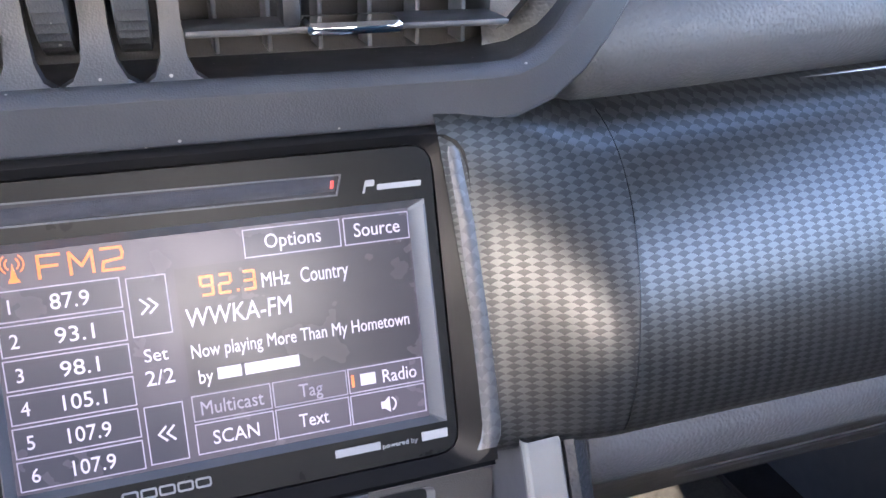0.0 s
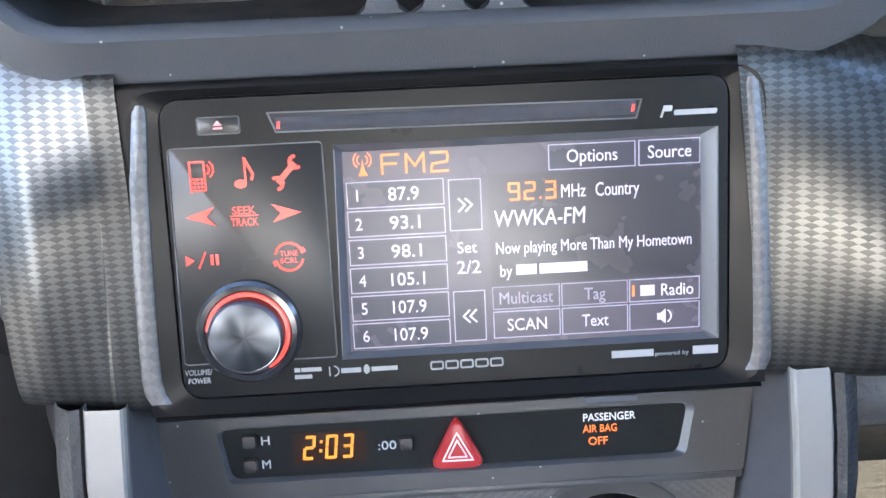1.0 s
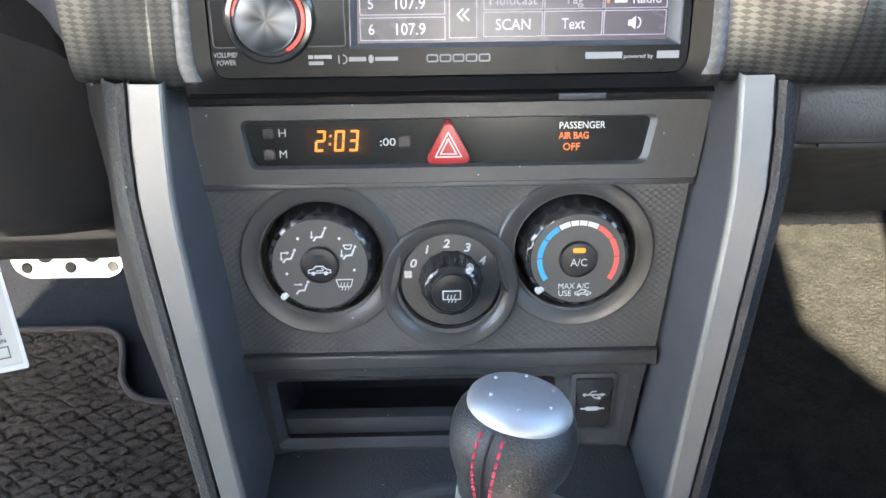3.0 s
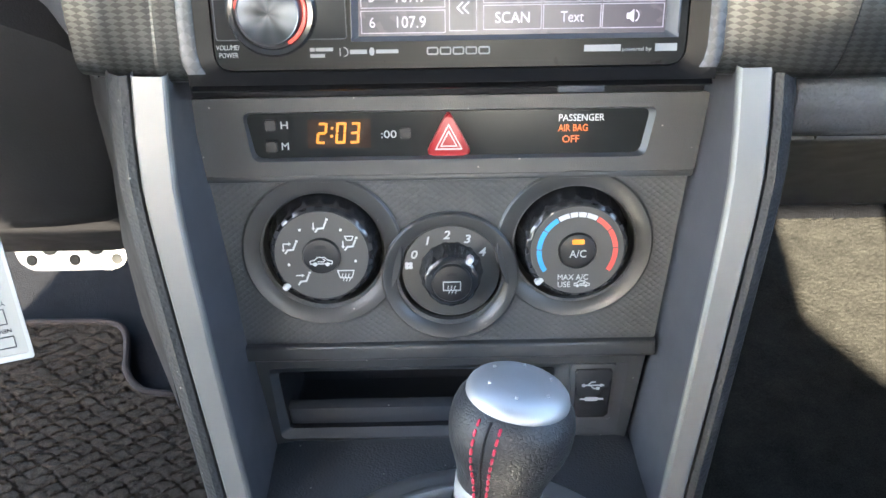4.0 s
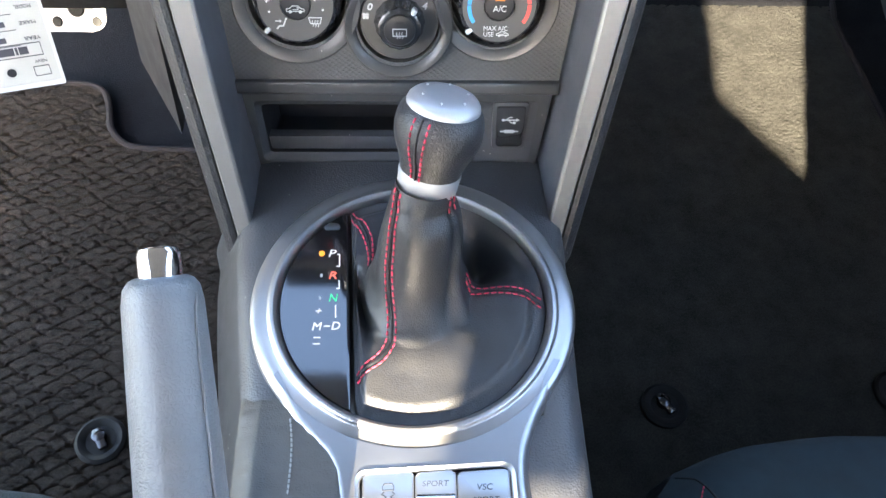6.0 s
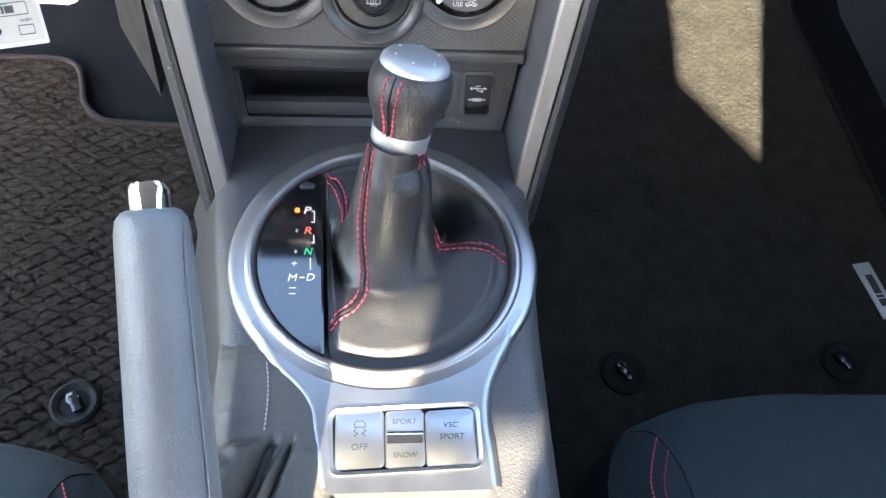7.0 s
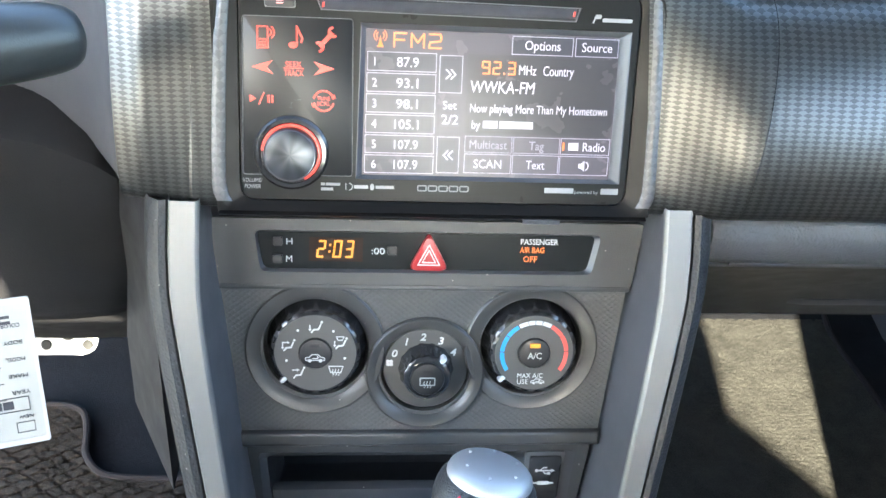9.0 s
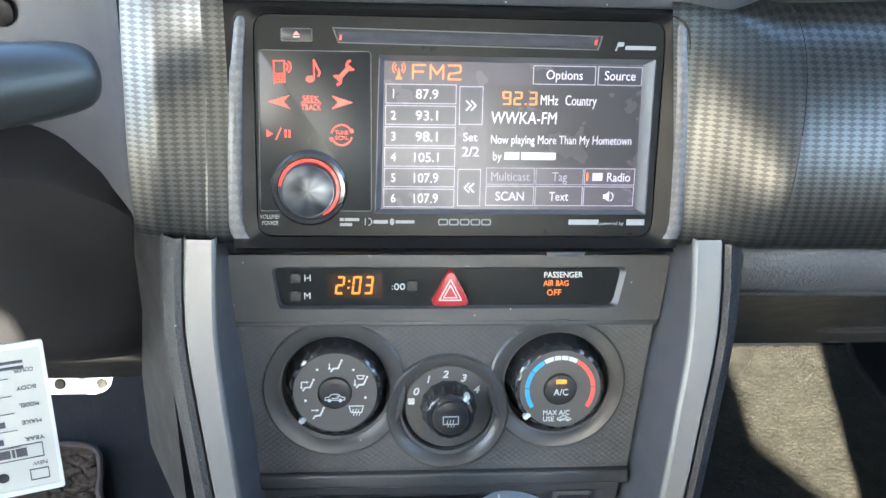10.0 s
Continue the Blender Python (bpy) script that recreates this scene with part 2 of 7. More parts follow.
M_WHITE = plastic("white_print", (0.55, 0.55, 0.55), 0.5, spread=0.03)
M_GREYPRINT = plastic("grey_print", (0.022, 0.025, 0.03), 0.5, spread=0.03)
M_BLUE = plastic("blue_print", (0.03, 0.30, 0.62), 0.45, spread=0.03)
M_REDPRINT = plastic("red_print", (0.75, 0.09, 0.07), 0.45, spread=0.03)
# kept pale so the unseen roof reflects light down into the cabin
M_HEADLINER = cloth("bounce_headliner_cloth", (0.42, 0.42, 0.41), 900.0)
M_BODY = plastic("door_card_plastic", (0.05, 0.05, 0.055), 0.5)
M_ASPHALT = cloth("asphalt", (0.075, 0.072, 0.068), 60.0, 0.0)
G_RED = glowing("red_backlight", (1.0, 0.10, 0.07), 1.0)
G_AMBER = glowing("amber_display", (1.0, 0.34, 0.02), 1.0)
G_ORANGE = glowing("orange_display", (1.0, 0.22, 0.03), 1.1)
G_TEXT = glowing("white_screen_text", (0.9, 0.82, 0.92), 0.40)
G_DIM = glowing("dim_screen_text", (0.42, 0.38, 0.46), 0.30)
G_LINE = glowing("screen_key_outline", (0.55, 0.5, 0.6), 0.35)
# the hazard button's red gets a faint glow of its own
G_HAZ = glowing("hazard_red_glow", (0.62, 0.012, 0.035), 0.14)
G_GREEN = glowing("green_backlight", (0.02, 0.8, 0.3), 0.7)
G_LETTER = glowing("white_backlight", (0.9, 0.9, 0.9), 0.6)


def screen_mat(name, color, strength):
    m, nt, b = nodes_of(name)
    b.inputs["Base Color"].default_value = (0.02, 0.02, 0.022, 1)
    b.inputs["Emission Color"].default_value = (*color, 1)
    b.inputs["Emission Strength"].default_value = strength * GLOW
    b.inputs["Specular IOR Level"].default_value = 0.3
    ramp_value(nt, noise_tex(nt, coords(nt), 40.0, 4.0), 0.23, 0.29, b.inputs["Roughness"])
    return m


M_SCREEN = screen_mat("lit_display", (0.36, 0.31, 0.40), 0.28)
M_SCREENDARK = screen_mat("dark_display_field", (0.25, 0.23, 0.29), 0.14)
M_KEYFIELD = screen_mat("display_key", (0.22, 0.22, 0.33), 0.20)


# ---- mesh helpers ----
def finish(bm, angle=38):
    bmesh.ops.recalc_face_normals(bm, faces=bm.faces)
    for f in bm.faces:
        f.smooth = True
    for e in bm.edges:
        e.smooth = len(e.link_faces) == 2 and e.calc_face_angle(0) < radians(angle)


def part(name, bm, material, parent=None, label="", angle=38, m=None):
    """Links a bmesh as one mesh object under a thing or a part."""
    finish(bm, angle)
    me = bpy.data.meshes.new(name)
    bm.to_mesh(me)
    bm.free()
    me.materials.append(material)
    ob = new(name, me)
    if parent is not None:
        ob.parent = parent
    if m is not None:
        ob.matrix_local = m
    return tagged(ob, label)


def thing(name, m, label, category, group="", kind=""):
    ob = new(name)
    ob.empty_display_size = 0.02
    ob.matrix_world = m
    return tagged(ob, label, category, group, kind)


def box(sx, sy, sz, c=(0, 0, 0), r=0.0, seg=2, bm=None):
    bm = bm or bmesh.new()
    made = bmesh.ops.create_cube(bm, size=1.0, matrix=Matrix.Translation(c) @ Matrix.Diagonal((sx, sy, sz, 1)))
    if r > 0:
        edges = list({e for v in made["verts"] for e in v.link_edges})
        bmesh.ops.bevel(bm, geom=edges, offset=r, segments=seg, affect="EDGES", profile=0.5)
    return bm


def prism(poly, z0, z1, r=0.0, seg=2, bm=None):
    """A flat outline (x, y) raised from z0 to z1, its upper rim rounded by r."""
    bm = bm or bmesh.new()
    low = [bm.verts.new((x, y, z0)) for x, y in poly]
    top = [bm.verts.new((x, y, z1)) for x, y in poly]
    n = len(poly)
    bm.faces.new(low[::-1])
    lid = bm.faces.new(top)
    for i in range(n):
        bm.faces.new((low[i], low[(i + 1) % n], top[(i + 1) % n], top[i]))
    if r > 0:
        bmesh.ops.bevel(bm, geom=list(lid.edges), offset=r, segments=seg, affect="EDGES", profile=0.5)
    return bm


def rrect(w, h, r, cx=0.0, cy=0.0, n=5):
    pts = []
    for qx, qy, a0 in ((1, 1, 0), (-1, 1, 90), (-1, -1, 180), (1, -1, 270)):
        for i in range(n + 1):
            a = radians(a0 + 90 * i / n)
            pts.append((cx + qx * (w / 2 - r) + r * math.cos(a), cy + qy * (h / 2 - r) + r * math.sin(a)))
    return pts


def rounded(poly, r, n=4):
    """The outline with its corners rounded by r."""
    out, k = [], len(poly)
    for i in range(k):
        p0, p, p1 = Vector(poly[i - 1]), Vector(poly[i]), Vector(poly[(i + 1) % k])
        a, b = (p0 - p), (p1 - p)
        d = min(r, a.length * 0.45, b.length * 0.45)
        s, e = p + a.normalized() * d, p + b.normalized() * d
        for j in range(n + 1):
            t = j / n
            out.append(tuple(s * (1 - t) ** 2 + p * 2 * t * (1 - t) + e * t * t))
    return out


def circle(r, n=48, cx=0.0, cy=0.0, ry=None):
    ry = ry or r
    return [(cx + r * math.cos(2 * math.pi * i / n), cy + ry * math.sin(2 * math.pi * i / n)) for i in range(n)]


def loops(rings, close=True, caps=(False, False), bm=None):
    """Skins rings of points (x, y, z) of one length."""
    bm = bm or bmesh.new()
    vs = [[bm.verts.new(p) for p in ring] for ring in rings]
    n = len(rings[0])
    for a, b in zip(vs, vs[1:]):
        for i in range(n if close else n - 1):
            j = (i + 1) % n
            bm.faces.new((a[i], a[j], b[j], b[i]))
    if caps[0]:
        bm.faces.new(vs[0][::-1])
    if caps[1]:
        bm.faces.new(vs[-1])
    return bm


def lathe(profile, n=48, cx=0.0, cy=0.0, caps=(True, True), bm=None):
    """Turns (r, z) pairs round the z axis."""
    return loops([[(cx + r * math.cos(2 * math.pi * i / n), cy + r * math.sin(2 * math.pi * i / n), z) for i in range(n)] for r, z in profile], True, caps, bm)


def frame_ring(outer, inner, z0, z1, zin=None, bm=None):
    """A plate with an opening: outer and inner outlines of one length, from z0 up to z1 (zin at the opening's rim)."""
    zin = z1 if zin is None else zin
    rings = [[(x, y, z0) for x, y in outer], [(x, y, z1) for x, y in outer], [(x, y, zin) for x, y in inner], [(x, y, z0) for x, y in inner]]
    return loops(rings, True, (False, False), bm)


def tube(path, r, n=8, bm=None, caps=True):
    bm = bm or bmesh.new()
    path = [Vector(p) for p in path]
    rings = []
    side = None
    for i, p in enumerate(path):
        d = (path[min(i + 1, len(path) - 1)] - path[max(i - 1, 0)]).normalized()
        if side is None:
            side = d.orthogonal().normalized()
        side = (side - d * side.dot(d)).normalized()
        up = d.cross(side)
        rr = r[i] if isinstance(r, (list, tuple)) else r
        rings.append([tuple(p + rr * (math.cos(2 * math.pi * k / n) * side + math.sin(2 * math.pi * k / n) * up)) for k in range(n)])
    return loops(rings, True, (caps, caps), bm)


def stroke(pts, w, z0, z1, bm=None, close=False):
    """A flat line of width w along points (x, y)."""
    bm = bm or bmesh.new()
    pts = [Vector(p) for p in pts]
    k = len(pts)
    for i in range(k if close else k - 1):
        a, b = pts[i], pts[(i + 1) % k]
        d = (b - a)
        if d.length < 1e-7:
            continue
        d = d.normalized()
        s = Vector((-d.y, d.x)) * w / 2
        e = d * w * 0.3
        prism([tuple(a - e - s), tuple(b + e - s), tuple(b + e + s), tuple(a - e + s)], z0, z1, 0, 1, bm)
    return bm


def smoothline(pts, n=6):
    """A smooth line through points (Catmull-Rom)."""
    pts = [Vector(p) for p in pts]
    out = []
    for i in range(len(pts) - 1):
        p0, p1, p2, p3 = pts[max(i - 1, 0)], pts[i], pts[i + 1], pts[min(i + 2, len(pts) - 1)]
        for j in range(n):
            t = j / n
            out.append(0.5 * (2 * p1 + (p2 - p0) * t + (2 * p0 - 5 * p1 + 4 * p2 - p3) * t * t + (3 * p1 - p0 - 3 * p2 + p3) * t ** 3))
    return out + [pts[-1]]


def lettering(name, body, x, y, height, material, parent, width=None, align="LEFT", z=0.0006, slant=0.0, thick=0.0003, turn=0.0, bold=0.0):
    """Raised print in the built-in font: capitals of that height, squeezed to the width."""
    cu = bpy.data.curves.new("print", "FONT")
    cu.body, cu.size, cu.shear, cu.offset = body, 1.0, slant, bold
    cu.resolution_u = 3
    tmp = new("print", cu)
    me = bpy.data.meshes.new_from_object(tmp.evaluated_get(bpy.context.evaluated_depsgraph_get()))
    bpy.data.objects.remove(tmp)
    bpy.data.curves.remove(cu)
    xs = [v.co.x for v in me.vertices]
    x0, x1 = min(xs), max(xs)
    sy = height / 0.70
    sx = width / (x1 - x0) if width else sy * 0.9
    shift = {"LEFT": 0, "CENTER": -0.5, "RIGHT": -1}[align] * (x1 - x0) * sx
    bm = bmesh.new()
    bm.from_mesh(me)
    bpy.data.meshes.remove(me)
    ext = bmesh.ops.extrude_face_region(bm, geom=list(bm.faces))
    for g in ext["geom"]:
        if isinstance(g, bmesh.types.BMVert):
            g.co.z += thick
    c, s = math.cos(radians(turn)), math.sin(radians(turn))
    for v in bm.verts:
        px, py = (v.co.x - x0) * sx + shift, (v.co.y - 0.35) * sy
        v.co = (x + px * c - py * s, y + px * s + py * c, z + v.co.z)
    return part(name, bm, material, parent)


def bars(name, x, y, w, h, material, parent, count=1, z=0.0006, turn=0.0, seed=1):
    """Plain bars in place of a line of writing."""
    rnd = random.Random(seed)
    bm = bmesh.new()
    cut = sorted(rnd.uniform(0.15, 0.85) for _ in range(count - 1))
    edges = [0.0, *cut, 1.0]
    c, s = math.cos(radians(turn)), math.sin(radians(turn))
    for a, b in zip(edges, edges[1:]):
        b -= 0.04 if count > 1 else 0
        poly = [(a * w, -h / 2), (b * w, -h / 2), (b * w, h / 2), (a * w, h / 2)]
        prism([(x + px * c - py * s, y + px * s + py * c) for px, py in poly], z, z + 0.0003, 0, 1, bm)
    return part(name, bm, material, parent)


SEGMENTS = {"0": "abcdef", "1": "bc", "2": "abged", "3": "abgcd", "4": "fgbc", "5": "afgcd", "6": "afgedc", "7": "abc", "8": "abcdefg", "9": "abcfgd"}


def digits(name, body, x, y, w, h, gap, material, parent, t=None, z=0.0006, slant=0.1):
    """Seven-segment figures, each segment a part of its own, lower left corner at (x, y)."""
    t = t or h * 0.13
    for ch in body:
        if ch in ":.":
            bm = bmesh.new()
            for yy in ((0.3, 0.68) if ch == ":" else (0.03,)):
                prism([(x + dx + slant * (yy * h + dy), y + yy * h + dy) for dx, dy in ((0, 0), (t, 0), (t, t), (0, t))], z, z + 0.0003, 0, 1, bm)
            x += t + gap * 0.8
            part("colon" if ch == ":" else "point", bm, material, parent)
            continue
        m = h / 2
        lines = {"a": ((t, h), (w - t, h)), "d": ((t, 0), (w - t, 0)), "g": ((t, m), (w - t, m)), "f": ((t / 2, m + t / 2), (t / 2, h - t / 2)),
                 "e": ((t / 2, t / 2), (t / 2, m - t / 2)), "b": ((w - t / 2, m + t / 2), (w - t / 2, h - t / 2)), "c": ((w - t / 2, t / 2), (w - t / 2, m - t / 2))}
        for s in SEGMENTS[ch]:
            (ax, ay), (bx, by) = lines[s]
            ay, by = [min(max(q, t / 2), h - t / 2) for q in (ay, by)]
            bm = bmesh.new()
            stroke([(x + ax + slant * ay, y + ay), (x + bx + slant * by, y + by)], t, z, z + 0.0003, bm)
            part(name, bm, material, parent)
        x += w + gap


def stitches(name, path, parent, material=None, length=0.0033, gap=0.0010, r=0.00050, label="red stitching"):
    """A row of sewn stitches along a line of points."""
    bm = bmesh.new()
    path = [Vector(p) for p in path]
    acc, pos = 0.0, []
    marks = [0.0]
    for a, b in zip(path, path[1:]):
        marks.append(marks[-1] + (b - a).length)

    def at(d):
        for i in range(len(path) - 1):
            if d <= marks[i + 1]:
                f = (d - marks[i]) / max(1e-9, marks[i + 1] - marks[i])
                return path[i].lerp(path[i + 1], f)
        return path[-1]
    d = 0.0
    while d + length < marks[-1]:
        a, c = at(d), at(d + length)
        mid = (a + c) / 2
        tube([a, a.lerp(c, 0.15), mid, a.lerp(c, 0.85), c], [r * 0.4, r, r, r, r * 0.4], 6, bm)
        d += length + gap
    return tagged(part(name, bm, material or M_THREAD, parent, label), kind="stuff")


def cast_outline(poly, cx, cy, n, angles=None):
    """The outline as points at the given angles round (cx, cy), or at n even ones."""
    out = []
    for a in angles or [2 * math.pi * i / n for i in range(n)]:
        dx, dy = math.cos(a), math.sin(a)
        best = None
        for (ax, ay), (bx, by) in zip(poly, poly[1:] + poly[:1]):
            ex, ey = bx - ax, by - ay
            det = dx * -ey + dy * ex
            if abs(det) < 1e-12:
                continue
            qx, qy = ax - cx, ay - cy
            t = (qx * -ey + qy * ex) / det
            s = (dx * qy - dy * qx) / det
            if t > 0 and -1e-6 <= s <= 1 + 1e-6 and (best is None or t < best):
                best = t
        out.append((cx + dx * best, cy + dy * best))
    return out


def opened_plate(outer, inner, z0, z1, zin=None, n=96, bm=None):
    cx, cy = sum(p[0] for p in inner) / len(inner), sum(p[1] for p in inner) / len(inner)
    found = sorted([2 * math.pi * i / n for i in range(n)] + [math.atan2(y - cy, x - cx) % (2 * math.pi) for x, y in outer + inner])
    angles = [a for a, b in zip(found, found[1:] + [9.0]) if b - a > 2e-4]
    return frame_ring(cast_outline(outer, cx, cy, n, angles), cast_outline(inner, cx, cy, n, angles), z0, z1, zin, bm)


def pierced(outline, holes, z1, z0):
    """A plate of any outline with openings, its face at z1."""
    bm = bmesh.new()
    for loop_ in [outline] + holes:
        vs = [bm.verts.new((x, y, z1)) for x, y in loop_]
        for i in range(len(vs)):
            bm.edges.new((vs[i], vs[(i + 1) % len(vs)]))
    bmesh.ops.triangle_fill(bm, edges=list(bm.edges), use_beauty=True, use_dissolve=False)
    ext = bmesh.ops.extrude_face_region(bm, geom=list(bm.faces))
    for g in ext["geom"]:
        if isinstance(g, bmesh.types.BMVert):
            g.co.z = z0
    return bm


# ---- the cabin's shell; its unseen upper and rear parts shape the light ----
def slab(name, pts, thick, material, label, category="wall", kind="structure"):
    """A flat wall through the corner points, with thickness."""
    a, b, c = (Vector(p) for p in pts[:3])
    n = (b - a).cross(c - a).normalized() * thick
    bm = loops([[Vector(p) for p in pts], [Vector(p) + n for p in pts]], True, (True, True))
    return tagged(part(name, bm, material), label, category, kind=kind)


bm = box(400, 400, 0.1, (0, 0, -0.35))
tagged(part("ground", bm, M_ASPHALT), "grey asphalt ground outside the car", "ground", kind="structure")
bm = loops([[(-0.74, y, z), (0.74, y, z), (0.74, y, z - 0.03), (-0.74, y, z - 0.03)] for y, z in ((-1.95, 0.085), (0.74, 0.085), (0.84, 0.11), (0.95, 0.2), (1.12, 0.5), (1.14, 0.74))], True, (True, True))
tagged(part("floor", bm, M_CARPET), "black carpet on the car floor", "floor", kind="structure")
# the unseen roof's rear edge is set where the sunlit area ends
ROOF = [(0.30, 1.09), (0.12, 1.125), (-0.5, 1.16), (-1.0, 1.15), (-1.3, 1.128), (-1.45, 1.1010)]
bm = loops([[(-0.62, y, z - 0.04), (-0.5, y, z), (0.5, y, z), (0.62, y, z - 0.04), (0.62, y, z), (0.5, y, z + 0.04), (-0.5, y, z + 0.04), (-0.62, y, z)] for y, z in ROOF], True, (True, True))
tagged(part("ceiling", bm, M_HEADLINER), "unseen grey roof lining whose rear edge cuts the sun", "ceiling", kind="structure")
bm = box(0.07, 3.1, 0.86, (0.745, -0.4, 0.37), 0.02)
tagged(part("wall_right", bm, M_BODY), "dark plastic door lining below the side window", "wall", kind="structure")
# the side lining reaches forward to keep sun off the driver's mat
bm = box(0.07, 1.62, 0.86, (-0.745, -1.14, 0.37), 0.02)
box(0.09, 1.9, 0.16, (-0.74, 0.2, 0.02), 0.02, 2, bm)
tagged(part("wall_left", bm, M_BODY), "unseen dark sill and side lining blocking sun beside the open door", "wall", kind="structure")
for s in (-1, 1):
    for nm2, y0, y1, x0, x1 in (("pillar_front", 0.95, 0.2, 0.73, 0.62), ("pillar_middle", -0.70, -0.78, 0.73, 0.62), ("pillar_rear", -1.75, -1.4, 0.73, 0.62)):
        d = 0.09 if nm2 != "pillar_rear" else 0.15
        bm = loops([[(s * x, y, z), (s * (x + 0.05), y, z), (s * (x + 0.05), y - d, z), (s * x, y - d, z)] for x, y, z in ((x0, y0, 0.79), (x1, y1, 1.11))], True, (True, True))
        tagged(part(nm2, bm, M_HEADLINER), "unseen fabric covered roof pillar", "pillar", kind="structure")
slab("wall_rear", [(-0.74, -1.92, 0.05), (0.74, -1.92, 0.05), (0.74, -1.92, 0.80), (-0.74, -1.92, 0.80)], 0.05, M_BODY, "unseen dark panel behind the rear seats")
slab("wall_front", [(-0.74, 1.14, 0.05), (0.74, 1.14, 0.05), (0.74, 1.14, 0.76), (-0.74, 1.14, 0.76)], -0.05, M_DARK, "black firewall ahead of the footwells")

# ---- dashboard ----
MR = pose(0, 0.24, 0.62, 90 - 18.78)
MC = pose(-0.0015, 0.257, 0.576, 90 - 19.8)
MH = pose(-0.0024, 0.2183, 0.4662, 90 - 19.8)
MU = pose(-0.0027, 0.218, 0.441, 90 - 11.31)
MS = pose(0, 0.1, 0.4265, 2.0)

dash = thing("dashboard", pose(0, 0.3, 0.7), "black dashboard with scaled trim band and grained pad", "dashboard")
AT_DASH = dash.matrix_world.inverted()


def dpart(name, bm, material, label="", angle=38, parent=None):
    return part(name, bm, material, parent or dash, label, angle, AT_DASH)


FLAT = [(0.300, 0.600), (0.257, 0.603), (0.243, 0.606), (0.2375, 0.611), (0.2382, 0.620), (0.2448, 0.640), (0.2516, 0.660), (0.2584, 0.680), (0.2650, 0.6995), (0.2702, 0.7145), (0.2738, 0.7205), (0.2800, 0.7232), (0.300, 0.7225)]
BAND = [(0.300, 0.600), (0.255, 0.603), (0.239, 0.606), (0.2315, 0.611), (0.2290, 0.620), (0.2300, 0.635), (0.2350, 0.652), (0.2435, 0.670), (0.2550, 0.687), (0.2700, 0.701), (0.287, 0.7095), (0.303, 0.7125), (0.318, 0.710)]


def band_grid(x0, x1, steps, push=lambda x: 0.0, lift=lambda x: 0.0, lean=lambda x: 0.0, outline=BAND):
    flat = smoothline([(y, z, 0) for y, z in FLAT], 3)
    bent = smoothline([(y, z, 0) for y, z in outline], 3)
    rings = []
    for i in range(steps + 1):
        x = x0 + (x1 - x0) * i / steps
        t = min(1.0, max(0.0, (x - 0.1075) / 0.05))
        prof = [a.lerp(b, t * t * (3 - 2 * t)) for a, b in zip(flat, bent)]
        rings.append([(x + lean(x) * (p.y - 0.615), p.x + push(x), p.y + lift(x) * max(0, (p.y - 0.62) / 0.09)) for p in prof])
    return loops(rings, False)


def rise(x):
    return 0.010 * max(0.0, min(1.0, (x - 0.11) / 0.25))


def sag(x):
    return 0.003 * math.exp(-((x - 0.157) / 0.12) ** 2)


def slope(x):
    return -0.10 + 0.21 * max(0.0, min(1.0, (x - 0.1075) / 0.048))


dpart("trim_band", band_grid(0.1075, 0.1553, 8, lift=rise, lean=slope), M_BAND, "dark trim with rows of embossed scales")
dpart("trim_band", band_grid(0.1556, 0.70, 40, lift=rise, lean=slope), M_BAND, "dark trim with rows of embossed scales")
# silver tube stands in for the sky's reflection on the rolled edge
edge = [(x, 0.2950, 0.7112 + rise(x) * 1.013 + 0.0004 - sag(x)) for x in [0.170 + 0.02 * i for i in range(27)]]
dpart("band_edge", tube(edge, 0.0010, 8), M_SILVER, "silver line standing in for sky glint on the band's edge")
# the driver's side: a short flat face, a ridge, and a bowed face that turns away
def ridge_x(z):
    return -0.1187 - 0.0040 * max(0.0, min(1.0, (0.678 - z) / 0.066))


flat_line = smoothline([(y, z, 0) for y, z in FLAT], 3)
rings = [[(-0.1075 - 0.0018 * (p.y - 0.62) / 0.1 + (ridge_x(p.y) + 0.1075) * k, p.x, p.y) for p in flat_line] for k in (0, 0.25, 0.5, 0.75, 0.9)]
rings.append([(ridge_x(p.y), p.x + 0.0004, p.y) for p in flat_line])
dpart("trim_band", loops(rings, False), M_BAND, "dark trim with rows of embossed scales", 12)
rings = []
for i in range(13):
    k = i / 12
    ring = []
    for p in flat_line:
        u = max(0.0, min(1.0, (p.y - 0.606) / 0.114))
        d = k * (0.157 + ridge_x(p.y))
        ring.append((ridge_x(p.y) - d, p.x + 0.0004 + 0.24 * d - 0.0085 * min(1.0, k * 1.6) * 4 * u * (1 - u) + 0.006 * k * u, p.y + 0.011 * k * max(0.0, (u - 0.6) / 0.4)))
    rings.append(ring)
dpart("trim_band", loops(rings, False), M_BAND, "dark trim with rows of embossed scales")
# frame of the radio opening within the band
bm = loops([[(x, y, z) for x in (-0.1185, -0.05, 0.0, 0.05, 0.1095)] for y, z in ((0.2800, 0.7080), (0.2760, 0.7090), (0.2738, 0.7110), (0.2736, 0.7140), (0.2739, 0.7154), (0.2748, 0.7162), (0.2770, 0.7165), (0.300, 0.7165))], False)
dpart("opening_top", bm, M_FRAME, "smooth black ledge over the radio")
bm = loops([[(x, y, z) for x in (-0.1090, -0.05, 0.0, 0.05, 0.1090)] for y, z in ((0.2425, 0.6075), (0.2372, 0.6068), (0.2358, 0.6057), (0.2372, 0.6042), (0.2420, 0.6032), (0.256, 0.6020), (0.30, 0.600))], False)
dpart("opening_sill", bm, M_FRAME, "glossy black sill under the radio")
